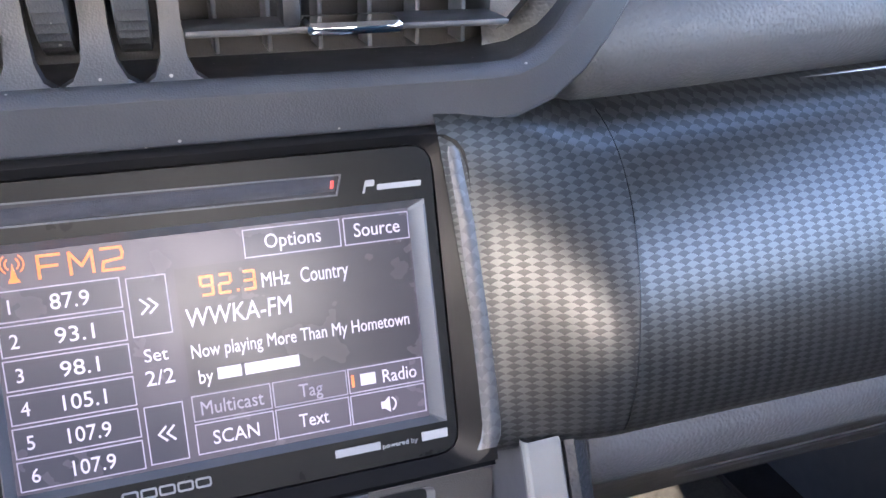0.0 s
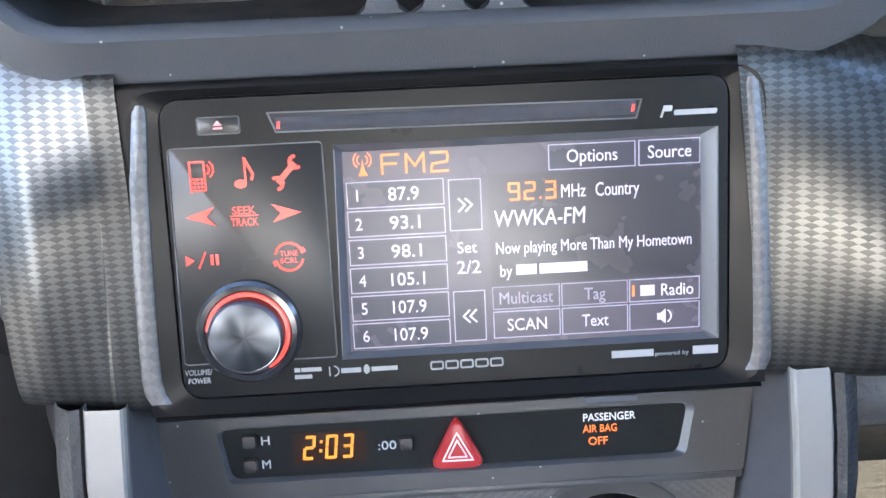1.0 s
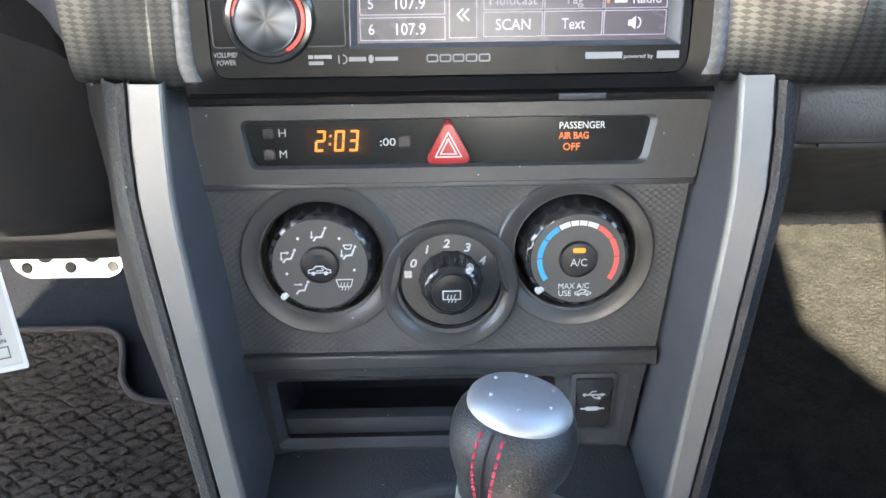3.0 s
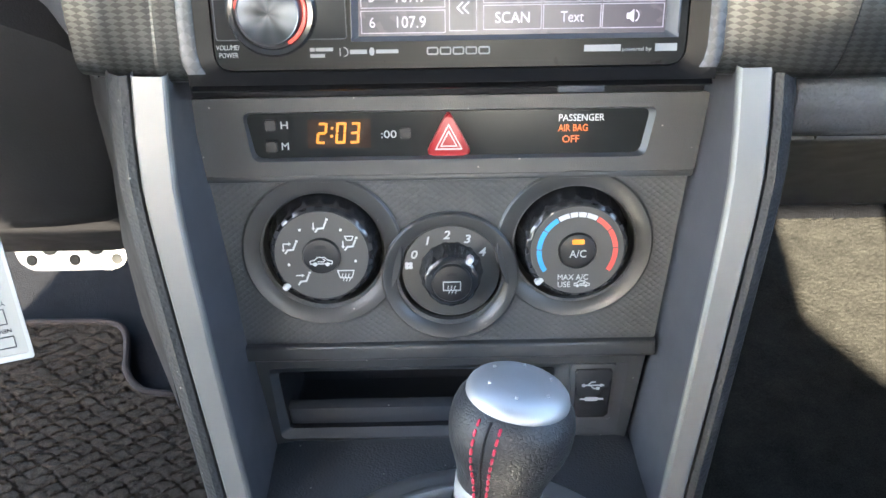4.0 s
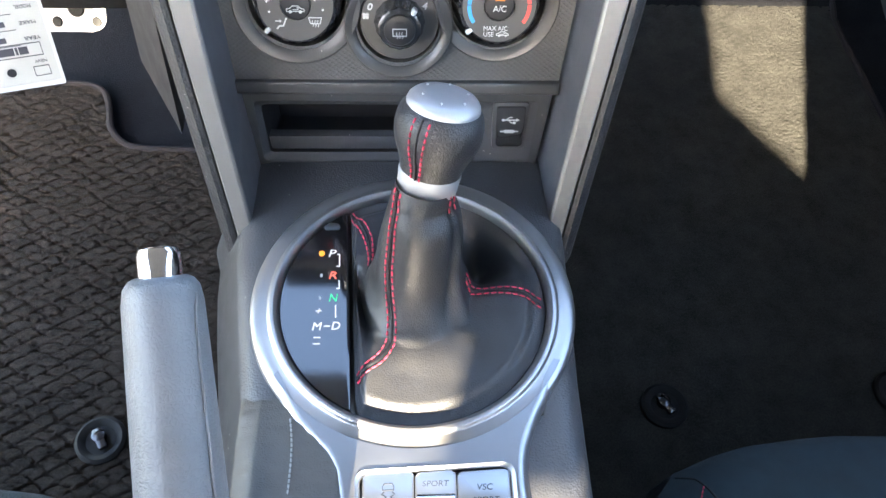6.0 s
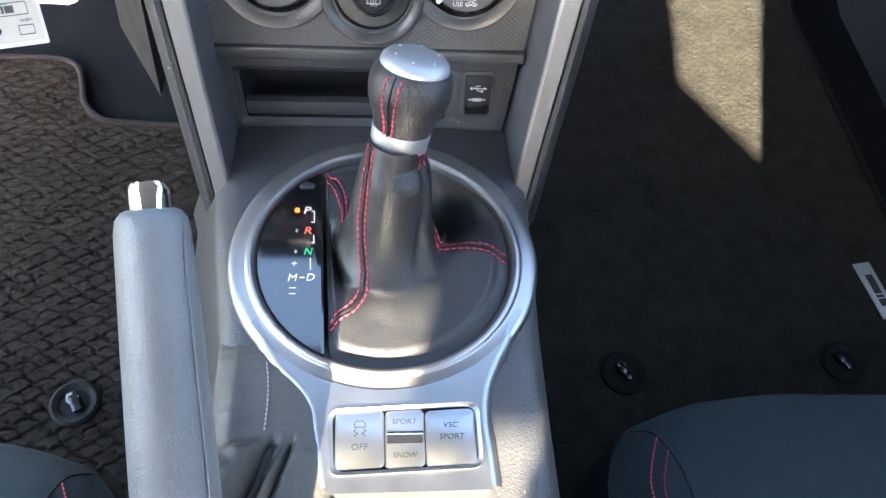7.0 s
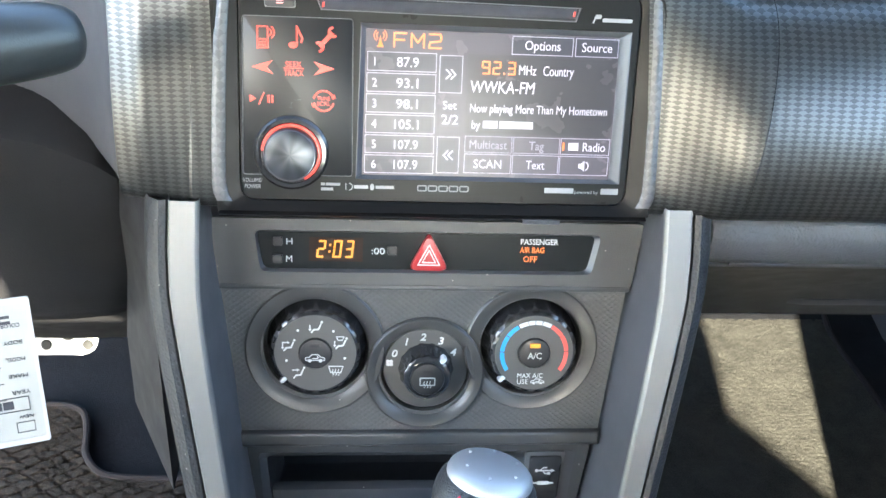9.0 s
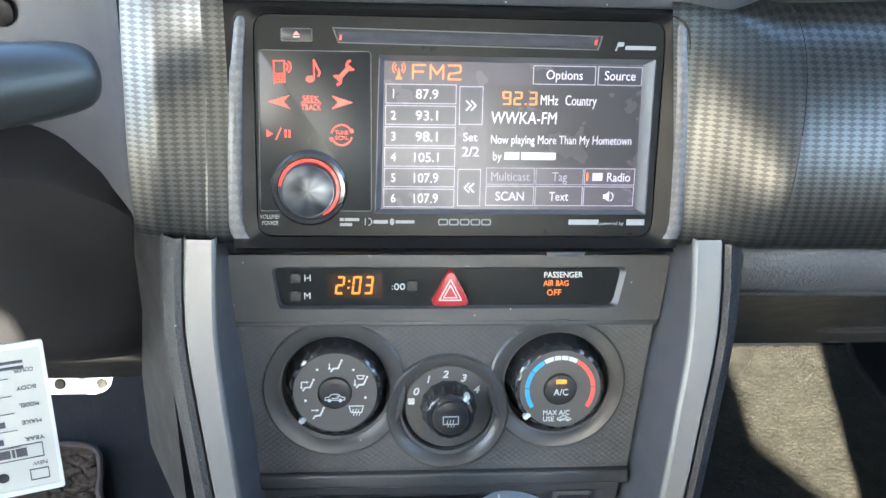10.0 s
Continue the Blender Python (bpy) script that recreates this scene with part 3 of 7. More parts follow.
# near-black strip added to darken the gap below the sill
dpart("gap_strip", box(0.236, 0.004, 0.022, (-0.0015, 0.2655, 0.594)), M_DARK, "dark strip painted as the shaded gap under the sill")
dpart("sill_label", box(0.0195, 0.0010, 0.0030, (0.0537, 0.2352, 0.6046), 0.0004), M_SIDE, "small grey label")
BEZ_OUT = rounded([(-0.1085, -0.0122), (0.1085, -0.0122), (0.1068, 0.1000), (-0.1068, 0.1000)], 0.012)
BEZ_IN = rounded([(-0.0982, -0.0072), (0.0965, -0.0072), (0.0955, 0.0974), (-0.0967, 0.0974)], 0.009)
part("opening_corner", opened_plate([(-0.1092, -0.0125), (0.1092, -0.0125), (0.1092, 0.1004), (-0.1092, 0.1004)], BEZ_OUT, -0.02, 0.0012, None, 160), M_FRAME, dash, "black surround corners", m=AT_DASH @ MR)
part("opening_frame", opened_plate(BEZ_OUT, BEZ_IN, -0.02, 0.0022, 0.0002), M_FRAME, dash, "black radio surround", m=AT_DASH @ MR, angle=25)
STRIP = ((0.0955, 0.1030, 0.1004), (0.0930, 0.1046, 0.0999), (0.0700, 0.1079, 0.1018), (0.0400, 0.1099, 0.1034), (0.0150, 0.1110, 0.1043), (0.0010, 0.1113, 0.1045), (-0.0040, 0.1107, 0.1036), (-0.0075, 0.1090, 0.1018))
for s in (-1, 1):
    rows = [[(s * (xo + 0.0006), y, -0.003), (s * xo, y, 0.0018), (s * (xo - 0.0006), y, 0.0024), (s * (xi + 0.0006), y, 0.0022), (s * xi, y, 0.0016)] for y, xo, xi in STRIP]
    strip = part("side_bevel", loops(rows, False), M_BANDEDGE, dash, "bright bevelled strip", m=AT_DASH @ MR, angle=75)
    part("strip_wall", loops([[(s * xi, y, 0.0016), (s * (xi - 0.0014), y, -0.006)] for y, xo, xi in STRIP], False), M_DARK, strip, "dark inner edge")

# upper pad above the trim, right and left of the vents, and the hood over the radio
PAD = [(0.312, 0.706), (0.296, 0.7165), (0.288, 0.727), (0.287, 0.738), (0.293, 0.750), (0.312, 0.764), (0.36, 0.778), (0.50, 0.792), (0.80, 0.785), (1.13, 0.755), (1.13, 0.60)]
prof = smoothline([(y, z, 0) for y, z in PAD], 4)
bm = loops([[(x, p.x + 0.8 * max(0.0, 0.158 - x), p.y + rise(x) - sag(x)) for p in prof] for x in (0.128, 0.140, 0.150, 0.158, 0.165, 0.175, 0.2, 0.25, 0.3, 0.36, 0.45, 0.55, 0.735)], False)
dpart("upper_pad", bm, M_PAD, "grained grey-black upper pad")
bm = loops([[(x, p.x, p.y) for p in prof] for x in (-0.735, -0.5, -0.3, -0.2, -0.150)], False)
dpart("upper_pad", bm, M_PAD, "grained grey-black upper pad")
LIP = [(0.0120, 0.3300), (0.0106, 0.2850), (0.0092, 0.2805), (0.0084, 0.2785), (0.0082, 0.2768), (0.0088, 0.2748), (0.0104, 0.2716), (0.0118, 0.2706), (0.0136, 0.2711), (0.0165, 0.2722), (0.0215, 0.2735), (0.0262, 0.2748), (0.0278, 0.2765), (0.0290, 0.3050)]
half = [(0.0, 0.7435), (0.06, 0.7435), (0.1150, 0.7435), (0.1235, 0.7440), (0.1305, 0.7462), (0.1370, 0.7505), (0.1440, 0.7580), (0.1520, 0.7680), (0.1620, 0.7800), (0.1720, 0.7900)]
way = [Vector((-x, z, 0)) for x, z in half[:0:-1]] + [Vector((x, z, 0)) for x, z in half]
rings = []
for i, p in enumerate(way):
    d = (way[min(i + 1, len(way) - 1)] - way[max(i - 1, 0)]).normalized()
    out = Vector((d.y, -d.x, 0))
    far = max(0.0, abs(p.x) - 0.125)
    rings.append([(p.x + out.x * o, y + 0.45 * far, p.y + out.y * o) for o, y in LIP])
dpart("vent_lip", loops(rings, False), M_LIP, "satin lip round the lower edge of the vents", 30)
bm = box(0.31, 0.4, 0.012, (0, 0.50, 0.802), 0.005)
dpart("upper_pad", bm, M_PAD, "grained grey-black upper pad")
for s in (-1, 1):
    bm = loops([[(s * x0, 0.300, z), (s * x1, 0.296, z), (s * (x1 + 0.014), 0.312, z), (s * (x1 + 0.014), 0.35, z), (s * x0, 0.35, z)] for x0, x1, z in ((0.1255, 0.1270, 0.742), (0.1265, 0.1365, 0.752), (0.1275, 0.1450, 0.762), (0.129, 0.160, 0.780), (0.131, 0.172, 0.80))], True, (True, True))
    dpart("vent_cheek", bm, M_LIP, "angled satin cheek beside the vents")

# centre vents
vent = thing("air_vent", pose(0, 0.285, 0.765), "black centre air vents with slats and thumb wheels", "air vent")
AT_VENT = vent.matrix_world.inverted()


def vpart(name, bm, material, label="", parent=None):
    return part(name, bm, material, parent or vent, label, m=AT_VENT)


bm = box(0.300, 0.004, 0.082, (0, 0.327, 0.763))
vpart("vent_back", bm, M_DARK)
for s in (-1, 1):
    for i, z in enumerate((0.7475, 0.768, 0.788)):
        bm = box(0.101, 0.020, 0.0022, (s * 0.0745, 0.290, z), 0.0008)
        vpart("slat", bm, M_SOFT)
    for i in range(6):
        x = s * (0.034 + 0.0165 * i)
        bm = box(0.0016, 0.014, 0.055, (x, 0.307, 0.765), 0.0005)
        vpart("fin", bm, M_SIDE)
    bm = loops([[(s * 0.073 + dx * w, 0.275 + dy, 0.7485 + dz * h) for dx, dz in ((-1, -0.3), (-0.92, -1), (0.92, -1), (1, -0.3), (1, 0.3), (0.92, 1), (-0.92, 1), (-1, 0.3))] for w, h, dy in ((0.0145, 0.0018, 0.012), (0.015, 0.0022, 0.004), (0.0145, 0.0018, 0.0), (0.012, 0.0008, -0.0010))], True, (True, True))
    vpart("tab", bm, M_CHROME, "bright chrome slider tab")
    bm = box(0.006, 0.012, 0.012, (s * 0.055, 0.286, 0.754), 0.002)
    vpart("tab_stem", bm, M_DARK)
    # thumb wheel with ribs
    rings = []
    for x, r in ((-0.0048, 0.0270), (-0.0042, 0.0282), (0.0042, 0.0282), (0.0048, 0.0270)):
        rings.append([(s * 0.0105 + x, 0.305 + (r + (0.0006 if k % 2 and r > 0.028 else 0)) * math.cos(2 * math.pi * k / 96), 0.768 + (r + (0.0006 if k % 2 and r > 0.028 else 0)) * math.sin(2 * math.pi * k / 96)) for k in range(96)])
    vpart("thumb_wheel", loops(rings, True, (True, True)), M_SOFT, "ribbed black thumb wheel")
for x, w in ((-0.0205, 0.006), (0.0, 0.0075), (0.0205, 0.006)):
    bm = loops([[(x - w * k, y, z), (x - w * k, y - 0.006, z), (x + w * k, y - 0.006, z), (x + w * k, y, z)] for k, y, z in ((1.5, 0.2845, 0.7340), (0.95, 0.2860, 0.7362), (0.62, 0.2885, 0.7410), (0.5, 0.2910, 0.750), (0.5, 0.294, 0.80))], True, (True, True))
    vpart("post", bm, M_LIP, "black post between the vents")

# ---- glove box and lower dashboard on the passenger side ----
gb = thing("glove_box", pose(0.4, 0.28, 0.52), "black grained glove box under the trim band", "glove box")
AT_GB = gb.matrix_world.inverted()
KNEE = [(0.30, 0.603), (0.254, 0.601), (0.2455, 0.594), (0.2440, 0.585), (0.2470, 0.574), (0.255, 0.566), (0.267, 0.5625)]
prof = smoothline([(y, z, 0) for y, z in KNEE], 4)
part("knee_pad", loops([[(x, p.x + (0.012 if x < 0.15 else 0), p.y) for p in prof] for x in (0.140, 0.152, 0.3, 0.5, 0.735)], False), M_PAD, gb, "grained roll above the lid", m=AT_GB)
LID = [(0.275, 0.562), (0.266, 0.559), (0.2665, 0.554), (0.278, 0.543), (0.300, 0.520), (0.325, 0.490), (0.345, 0.462), (0.3535, 0.448), (0.358, 0.4455), (0.39, 0.447), (0.70, 0.455)]
prof = smoothline([(y, z, 0) for y, z in LID], 4)
part("lid", loops([[(x, p.x, p.y + 0.0) for p in prof] for x in (0.140, 0.2, 0.3, 0.4, 0.5, 0.735)], False), M_LID, gb, "smooth dark lid", m=AT_GB)
# pale strip paints the highlight along the top of the lid
bm = loops([[(x, y + 0.0, z) for y, z in ((0.262, 0.5595), (0.2602, 0.5605), (0.2602, 0.5622), (0.264, 0.5628))] for x in (0.175, 0.19, 0.3, 0.735)], True, (True, True))
part("lid_edge", bm, M_SIDE, gb, "pale line drawn as the highlight on the lid's edge", m=AT_GB)
bm = loops([[(x, y, z) for y, z in ((0.345, 0.4625 + k), (0.339, 0.468 + k), (0.334, 0.476 + k), (0.345, 0.478))] for x, k in ((0.268, 0.006), (0.275, 0.001), (0.29, 0), (0.46, 0))], True, (True, True))
part("latch", bm, M_SIDE, gb, "grey recessed latch handle", m=AT_GB)

# ---- driver's side ----
col = thing("instrument_surround", pose(-0.3, 0.3, 0.65), "smooth grey plastic surround of the instrument cluster", "dashboard trim")
AT_COL = col.matrix_world.inverted()
rings = []
for x, y, zb in ((-0.1500, 0.300, 0.596), (-0.1600, 0.266, 0.596), (-0.1625, 0.268, 0.594), (-0.172, 0.284, 0.600), (-0.19, 0.302, 0.613), (-0.22, 0.318, 0.630), (-0.26, 0.328, 0.640), (-0.32, 0.332, 0.646), (-0.5, 0.335, 0.646)):
    rings.append([(x - 0.004 * k, y + 0.055 * k * k + 0.030 * k, zb + (0.86 - zb) * k) for k in (0, 0.1, 0.25, 0.4, 0.6, 0.8, 1.0)])
    rings[-1].insert(0, (x, y + 0.07, zb - 0.02))
part("side_shell", loops(rings, False), M_SIDE, col, "smooth blue-grey shell", m=AT_COL)
bm = prism(rounded([(-0.30, 0.660), (-0.2225, 0.660), (-0.2205, 0.73), (-0.30, 0.73)], 0.008), 0, 0.004, 0.001)
part("switch_field", bm, scale_pattern("mesh_patterned_plate", (0.35, 0.35, 0.36), 0.0050, 0.0028, 0.0006, 0.35, 0.5, axes=(0, 1)), col, "silver patterned switch plate", m=AT_COL @ Matrix(((1, 0, 0, 0), (0, 0, -1, 0.3375), (0, 1, 0, 0), (0, 0, 0, 1))))
for z in (0.657, 0.684):
    bm = prism(rounded([(-0.275, z), (-0.2290, z), (-0.2265, z + 0.008), (-0.2290, z + 0.016), (-0.275, z + 0.016)], 0.005), 0.0, 0.006, 0.002)
    part("switch", bm, M_DARK, col, "black rocker switch", m=AT_COL @ Matrix(((1, 0, 0, 0), (0, 0, -1, 0.3345), (0, 1, 0, 0), (0, 0, 0, 1))))
bm = prism([(-0.270, 0.6635), (-0.2370, 0.6610), (-0.2360, 0.6645), (-0.270, 0.6670)], 0.0, 0.0066, 0)
part("switch_mark", bm, M_REDPRINT, col, "red mark", m=AT_COL @ Matrix(((1, 0, 0, 0), (0, 0, -1, 0.3345), (0, 1, 0, 0), (0, 0, 0, 1))))

knee = thing("lower_dash_panel", pose(-0.4, 0.3, 0.55), "dark plastic knee panel below the steering column", "dashboard panel")
AT_K = knee.matrix_world.inverted()
rings = []
for x, dz, dy in ((-0.172, -0.010, 0.02), (-0.176, 0.0, 0.006), (-0.185, 0.012, 0.0), (-0.21, 0.026, -0.004), (-0.25, 0.034, -0.006), (-0.35, 0.036, -0.006), (-0.73, 0.036, -0.006)):
    rings.append([(x - sl, y + dy, z + dz * f) for y, z, f, sl in ((0.42, 0.640, 1, 0), (0.33, 0.604, 1, 0), (0.296, 0.598, 1, 0), (0.2885, 0.590, 1, 0), (0.289, 0.56, 0.6, 0.001), (0.292, 0.53, 0.3, 0.003), (0.297, 0.495, 0, 0.010), (0.303, 0.483, 0, 0.013), (0.316, 0.476, 0, 0.015), (0.36, 0.445, 0, 0.018), (0.425, 0.368, 0, 0.02), (0.437, 0.350, 0, 0.02), (0.447, 0.343, 0, 0.02), (0.47, 0.342, 0, 0.02), (0.70, 0.40, 0, 0.02))])
part("panel", loops(rings, False), M_DARK, knee, m=AT_K)
bm = loops([[(-0.150, 0.235 + d, z), (-0.176 - 0.010 * k, 0.288, z), (-0.176 - 0.010 * k, 0.34, z), (-0.150, 0.34, z)] for z, d, k in ((0.604, 0.022, -0.5), (0.57, 0.01, 0), (0.53, 0.0, 0.2), (0.48, -0.01, 1.0), (0.42, -0.02, 1.4))], True, (True, True))
part("filler", bm, M_DARK, knee, "grained filler beside the console", m=AT_K)

stalk = thing("wiper_stalk", pose(-0.25, 0.19, 0.69), "dark grey steering column stalk with rounded end", "control stalk")
a, b_ = Vector((-0.1480, 0.2070, 0.7065)), Vector((-0.290, 0.085, 0.728))
path = [a.lerp(b_, t) for t in (0, 0.004, 0.012, 0.03, 0.06, 0.10, 0.16, 0.23, 0.35, 0.6, 1)]
bm = tube(path, [0.003, 0.0072, 0.0100, 0.0122, 0.0134, 0.0142, 0.0149, 0.0153, 0.0155, 0.013, 0.012], 28)
part("lever", bm, M_STALK, stalk, m=stalk.matrix_world.inverted())
bm = box(0.014, 0.0006, 0.0014, (-0.1745, 0.1690, 0.7180))
part("stalk_mark", bm, M_WHITE, stalk, "small white print", m=stalk.matrix_world.inverted())
colm = thing("steering_column", pose(-0.36, 0.2, 0.62), "black plastic steering column shroud with ignition lock", "steering column")
bm = loops([[(-0.40 + w * math.cos(a) * 1.0, y, zc + h * math.sin(a)) for a in [2 * math.pi * k / 28 for k in range(28)]] for y, w, h, zc in ((0.12, 0.085, 0.05, 0.685), (0.13, 0.098, 0.06, 0.68), (0.20, 0.115, 0.07, 0.66), (0.34, 0.12, 0.075, 0.645))], True, (True, True))
part("shroud", bm, M_DARK, colm, m=colm.matrix_world.inverted())
bm = lathe([(0.020, 0), (0.022, 0.006), (0.021, 0.016), (0.017, 0.020), (0.012, 0.021)], 32)
part("ignition_lock", bm, M_KNOB, colm, "black key barrel", m=colm.matrix_world.inverted() @ look((-0.255, 0.235, 0.585), (-0.15, -0.3, 0.64)) @ pose(0, 0, 0, 180))

# ---- centre console ----
con = thing("center_console", pose(0, 0.1, 0.1), "black grained centre console with silver side trims", "center console")
AT_CON = con.matrix_world.inverted()


def cpart(name, bm, material, label="", angle=38, parent=None):
    return part(name, bm, material, parent or con, label, angle, AT_CON)


FIN = [(0.614, 0.1325, 0.1180, 0.1205), (0.590, 0.1338, 0.1190, 0.1205), (0.570, 0.1338, 0.1192, 0.1190), (0.555, 0.1323, 0.1182, 0.1165), (0.535, 0.1295, 0.1160, 0.1135), (0.495, 0.1235, 0.1110, 0.1090), (0.455, 0.1172, 0.1055, 0.1060), (0.420, 0.1118, 0.1005, 0.1030), (0.396, 0.1082, 0.0970, 0.1010), (0.375, 0.105, 0.094, 0.100)]


def fin_y(z):
    return 0.144 + 0.42 * (z - 0.40)


for s in (-1, 1):
    strip, wall, side = [], [], []
    for z, o, i, p in FIN:
        y = fin_y(z)
        strip.append([(s * (o + 0.0002), y + 0.006, z), (s * o, y + 0.0015, z), (s * (o - 0.0012), y, z), (s * (i + 0.0013), y - 0.0004, z), (s * (i + 0.0003), y + 0.0004, z), (s * (i - 0.0004), y + 0.0016, z), (s * (i - 0.0005), y + 0.0034, z)])
        wall.append([(s * (i - 0.0004), y + 0.0030, z), (s * (i * 0.6 + p * 0.4 - 0.0008), y + 0.03, z), (s * (p - 0.001), y + 0.075, z), (s * (p - 0.001), y + 0.13, z)])
        side.append([(s * (o + 0.0002), y + 0.005, z), (s * (o + 0.0012), y + 0.0012, z), (s * (o + 0.0045), y + 0.0005, z), (s * (o + 0.0095), y + 0.0035, z), (s * (o + 0.0130), y + 0.0095, z), (s * (o + 0.0142), y + 0.020, z), (s * (o + 0.0145), y + 0.10, z)])
    cpart("side_trim", loops(strip, False), M_SILVER, "satin silver trim strip", 14)
    cpart("inner_wall", loops(wall, False), M_INNER, "smooth grey inner wall")
    cpart("side_pad", loops(side, False), M_SIDEPAD, "grained padded edge")

TOP = [(0.235, 0.103, 0.103, 0.393), (0.205, 0.108, 0.108, 0.3985), (0.185, 0.112, 0.112, 0.4015), (0.165, 0.1135, 0.1135, 0.4055), (0.145, 0.1075, 0.1085, 0.4115), (0.12, 0.1055, 0.1065, 0.4165), (0.08, 0.1005, 0.1045, 0.4195), (0.03, 0.0935, 0.1025, 0.4195), (0.006, 0.0915, 0.1025, 0.4187), (-0.03, 0.089, 0.1025, 0.4175), (-0.10, 0.088, 0.1035, 0.4145), (-0.2, 0.09, 0.106, 0.412), (-0.45, 0.09, 0.108, 0.41)]
rings = []
for y, wl, wr, z in TOP:
    d = 0.035 if 0.02 < y < 0.122 else 0.0
    rings.append([(-wl - 0.0010, y, z - 0.014), (-wl + 0.0025, y, z - 0.008), (-wl + 0.009, y, z - 0.0022), (-wl + 0.018, y, z), (-0.066, y, z - 0.0005), (-0.058, y, z - d), (0, y, z - d), (0.070, y, z - d), (0.078, y, z - 0.0005),
                  (wr - 0.016, y, z), (wr - 0.009, y, z - 0.0022), (wr - 0.0025, y, z - 0.008), (wr + 0.0008, y, z - 0.018), (wr + 0.004, y, z - 0.06), (wr + 0.012, y, 0.08)])
cpart("console_top", loops(rings, False), M_CONSOLE, "leather-grained black top", 50)
flank = [[(-wl - 0.0006, y, z - 0.0130), (-wl - 0.0018, y, z - 0.0150), (-wl - 0.010 * k, y, z - 0.030), (-wl - 0.0185 * k, y, z - 0.050), (-wl - 0.0205 * k, y, z - 0.058), (-wl - 0.0200 * k, y, z - 0.070), (-wl - 0.014, y, z - 0.12), (-wl - 0.012, y, 0.08)] for y, wl, wr, z, k in [(*row, min(1.0, max(0.25, (row[0] + 0.14) / 0.13))) for row in TOP[2:]]]
cpart("console_side", loops(flank, False), M_TRIM, "smooth brown-grey side panel", 50)
bm = box(0.19, 0.5, 0.26, (0, 0.47, 0.21), 0.03)
cpart("tunnel", bm, M_CARPET, "carpeted tunnel")
for s in (-1, 1):
    bm = loops([[(s * 0.112, 0.245, z), (s * (0.104 - k), 0.195 - k * 0.6, z), (s * (0.115 - k), 0.45, z), (s * (0.125 - k), 0.7, z)] for z, k in ((0.40, 0.0), (0.3, 0.003), (0.08, 0.006))], False)
    cpart("side_skirt", bm, M_CARPET, "dark carpeted side")

# ---- car radio ----
radio = thing("car_radio", MR, "black car radio with lit touch screen and volume knob", "car radio")
FACE = rounded([(-0.0975, -0.0065), (0.0958, -0.0065), (0.0948, 0.0966), (-0.0960, 0.0966)], 0.007)
SCREEN_OUT = [(-0.0415, 0.0045), (0.0925, 0.0045), (0.0915, 0.0795), (-0.0395, 0.0795)]
SCREEN_IN = [(-0.0385, 0.0062), (0.0875, 0.0062), (0.0865, 0.0768), (-0.0370, 0.0768)]
part("faceplate", opened_plate(FACE, SCREEN_OUT, -0.03, 0.0, None, 128), M_FACE, radio, "satin black faceplate", angle=25)
part("screen_bevel", opened_plate(SCREEN_OUT, SCREEN_IN, -0.006, 0.0004, -0.0028, 128), M_SIDE, radio, "bevelled screen frame", angle=20)
for a_, b_ in ((0, 3), (1, 2)):
    o0, o1, i0, i1 = SCREEN_OUT[a_], SCREEN_OUT[b_], SCREEN_IN[a_], SCREEN_IN[b_]
    s = 1 if a_ else -1
    bm = loops([[(o[0], o[1] + d, 0.0005), ((o[0] * 0.85 + i[0] * 0.15), o[1] + d, 0.0007), (i[0] + s * 0.0003, i[1] + d * 0.6, -0.0023), (i[0], i[1] + d * 0.6, -0.0030)] for o, i, d in ((o0, i0, 0.0016), (o1, i1, -0.0016))], False)
    part("bevel_strip", bm, M_INNER, radio, "bright side bevel")
screen = part("screen", prism(SCREEN_IN, -0.012, -0.0028), M_SCREEN, radio, "lit touch screen")
part("key_field", prism(rounded([(-0.0962, 0.0058), (-0.0432, 0.0058), (-0.0432, 0.0808), (-0.0945, 0.0808)], 0.0015), -0.002, 0.0006, 0.0003), M_KEYS, radio, "glossy touch key field")
bm = stroke(rounded([(-0.0962, 0.0058), (-0.0432, 0.0058), (-0.0432, 0.0808), (-0.0945, 0.0808)], 0.0015), 0.0004, 0.0, 0.0009, close=True)
part("key_field_rim", bm, M_SIDE, radio, "fine pale rim")
SLOT = [(-0.0605, 0.0912), (0.0650, 0.0897), (0.0632, 0.0835), (-0.0580, 0.0847)]
part("disc_slot", prism(SLOT, -0.001, 0.0004), M_DARK, radio, "disc slot")
bm = loops([[(x, y, z) for x in [-0.058 + 0.0605 * 2 * k / 30 for k in range(31)]] for y, z in ((0.0895, 0.0006), (0.088, 0.0016), (0.0862, 0.0016), (0.0848, 0.0006))], False)
part("slot_cover", bm, cloth("felt_slot_cover", (0.040, 0.039, 0.045), 1800.0, 0.1), radio, "felt covered slot lip")
# pale stroke paints a highlight on the slot's edges
part("slot_rim", stroke(SLOT, 0.0005, 0.0, 0.0012, close=True), M_SIDE, radio, "fine pale rim")
for x in (-0.0570, 0.0618):
    part("slot_mark", prism([(x - 0.0006, 0.0858), (x + 0.0004, 0.0858), (x + 0.0008, 0.0882), (x - 0.0002, 0.0882)], 0.0, 0.0019), G_RED, radio, "red slot mark")
key = part("eject_button", prism(rrect(0.0135, 0.0052, 0.0008, -0.0770, 0.0878), -0.001, 0.0012, 0.0004), M_KEYS, radio, "eject button")
part("eject_rim", stroke(rrect(0.0139, 0.0056, 0.0008, -0.0770, 0.0878), 0.0004, 0.0, 0.0008, close=True), M_SIDE, radio)
bm = prism([(-0.0785, 0.0878), (-0.0755, 0.0878), (-0.0770, 0.0894)], 0.0012, 0.0015)
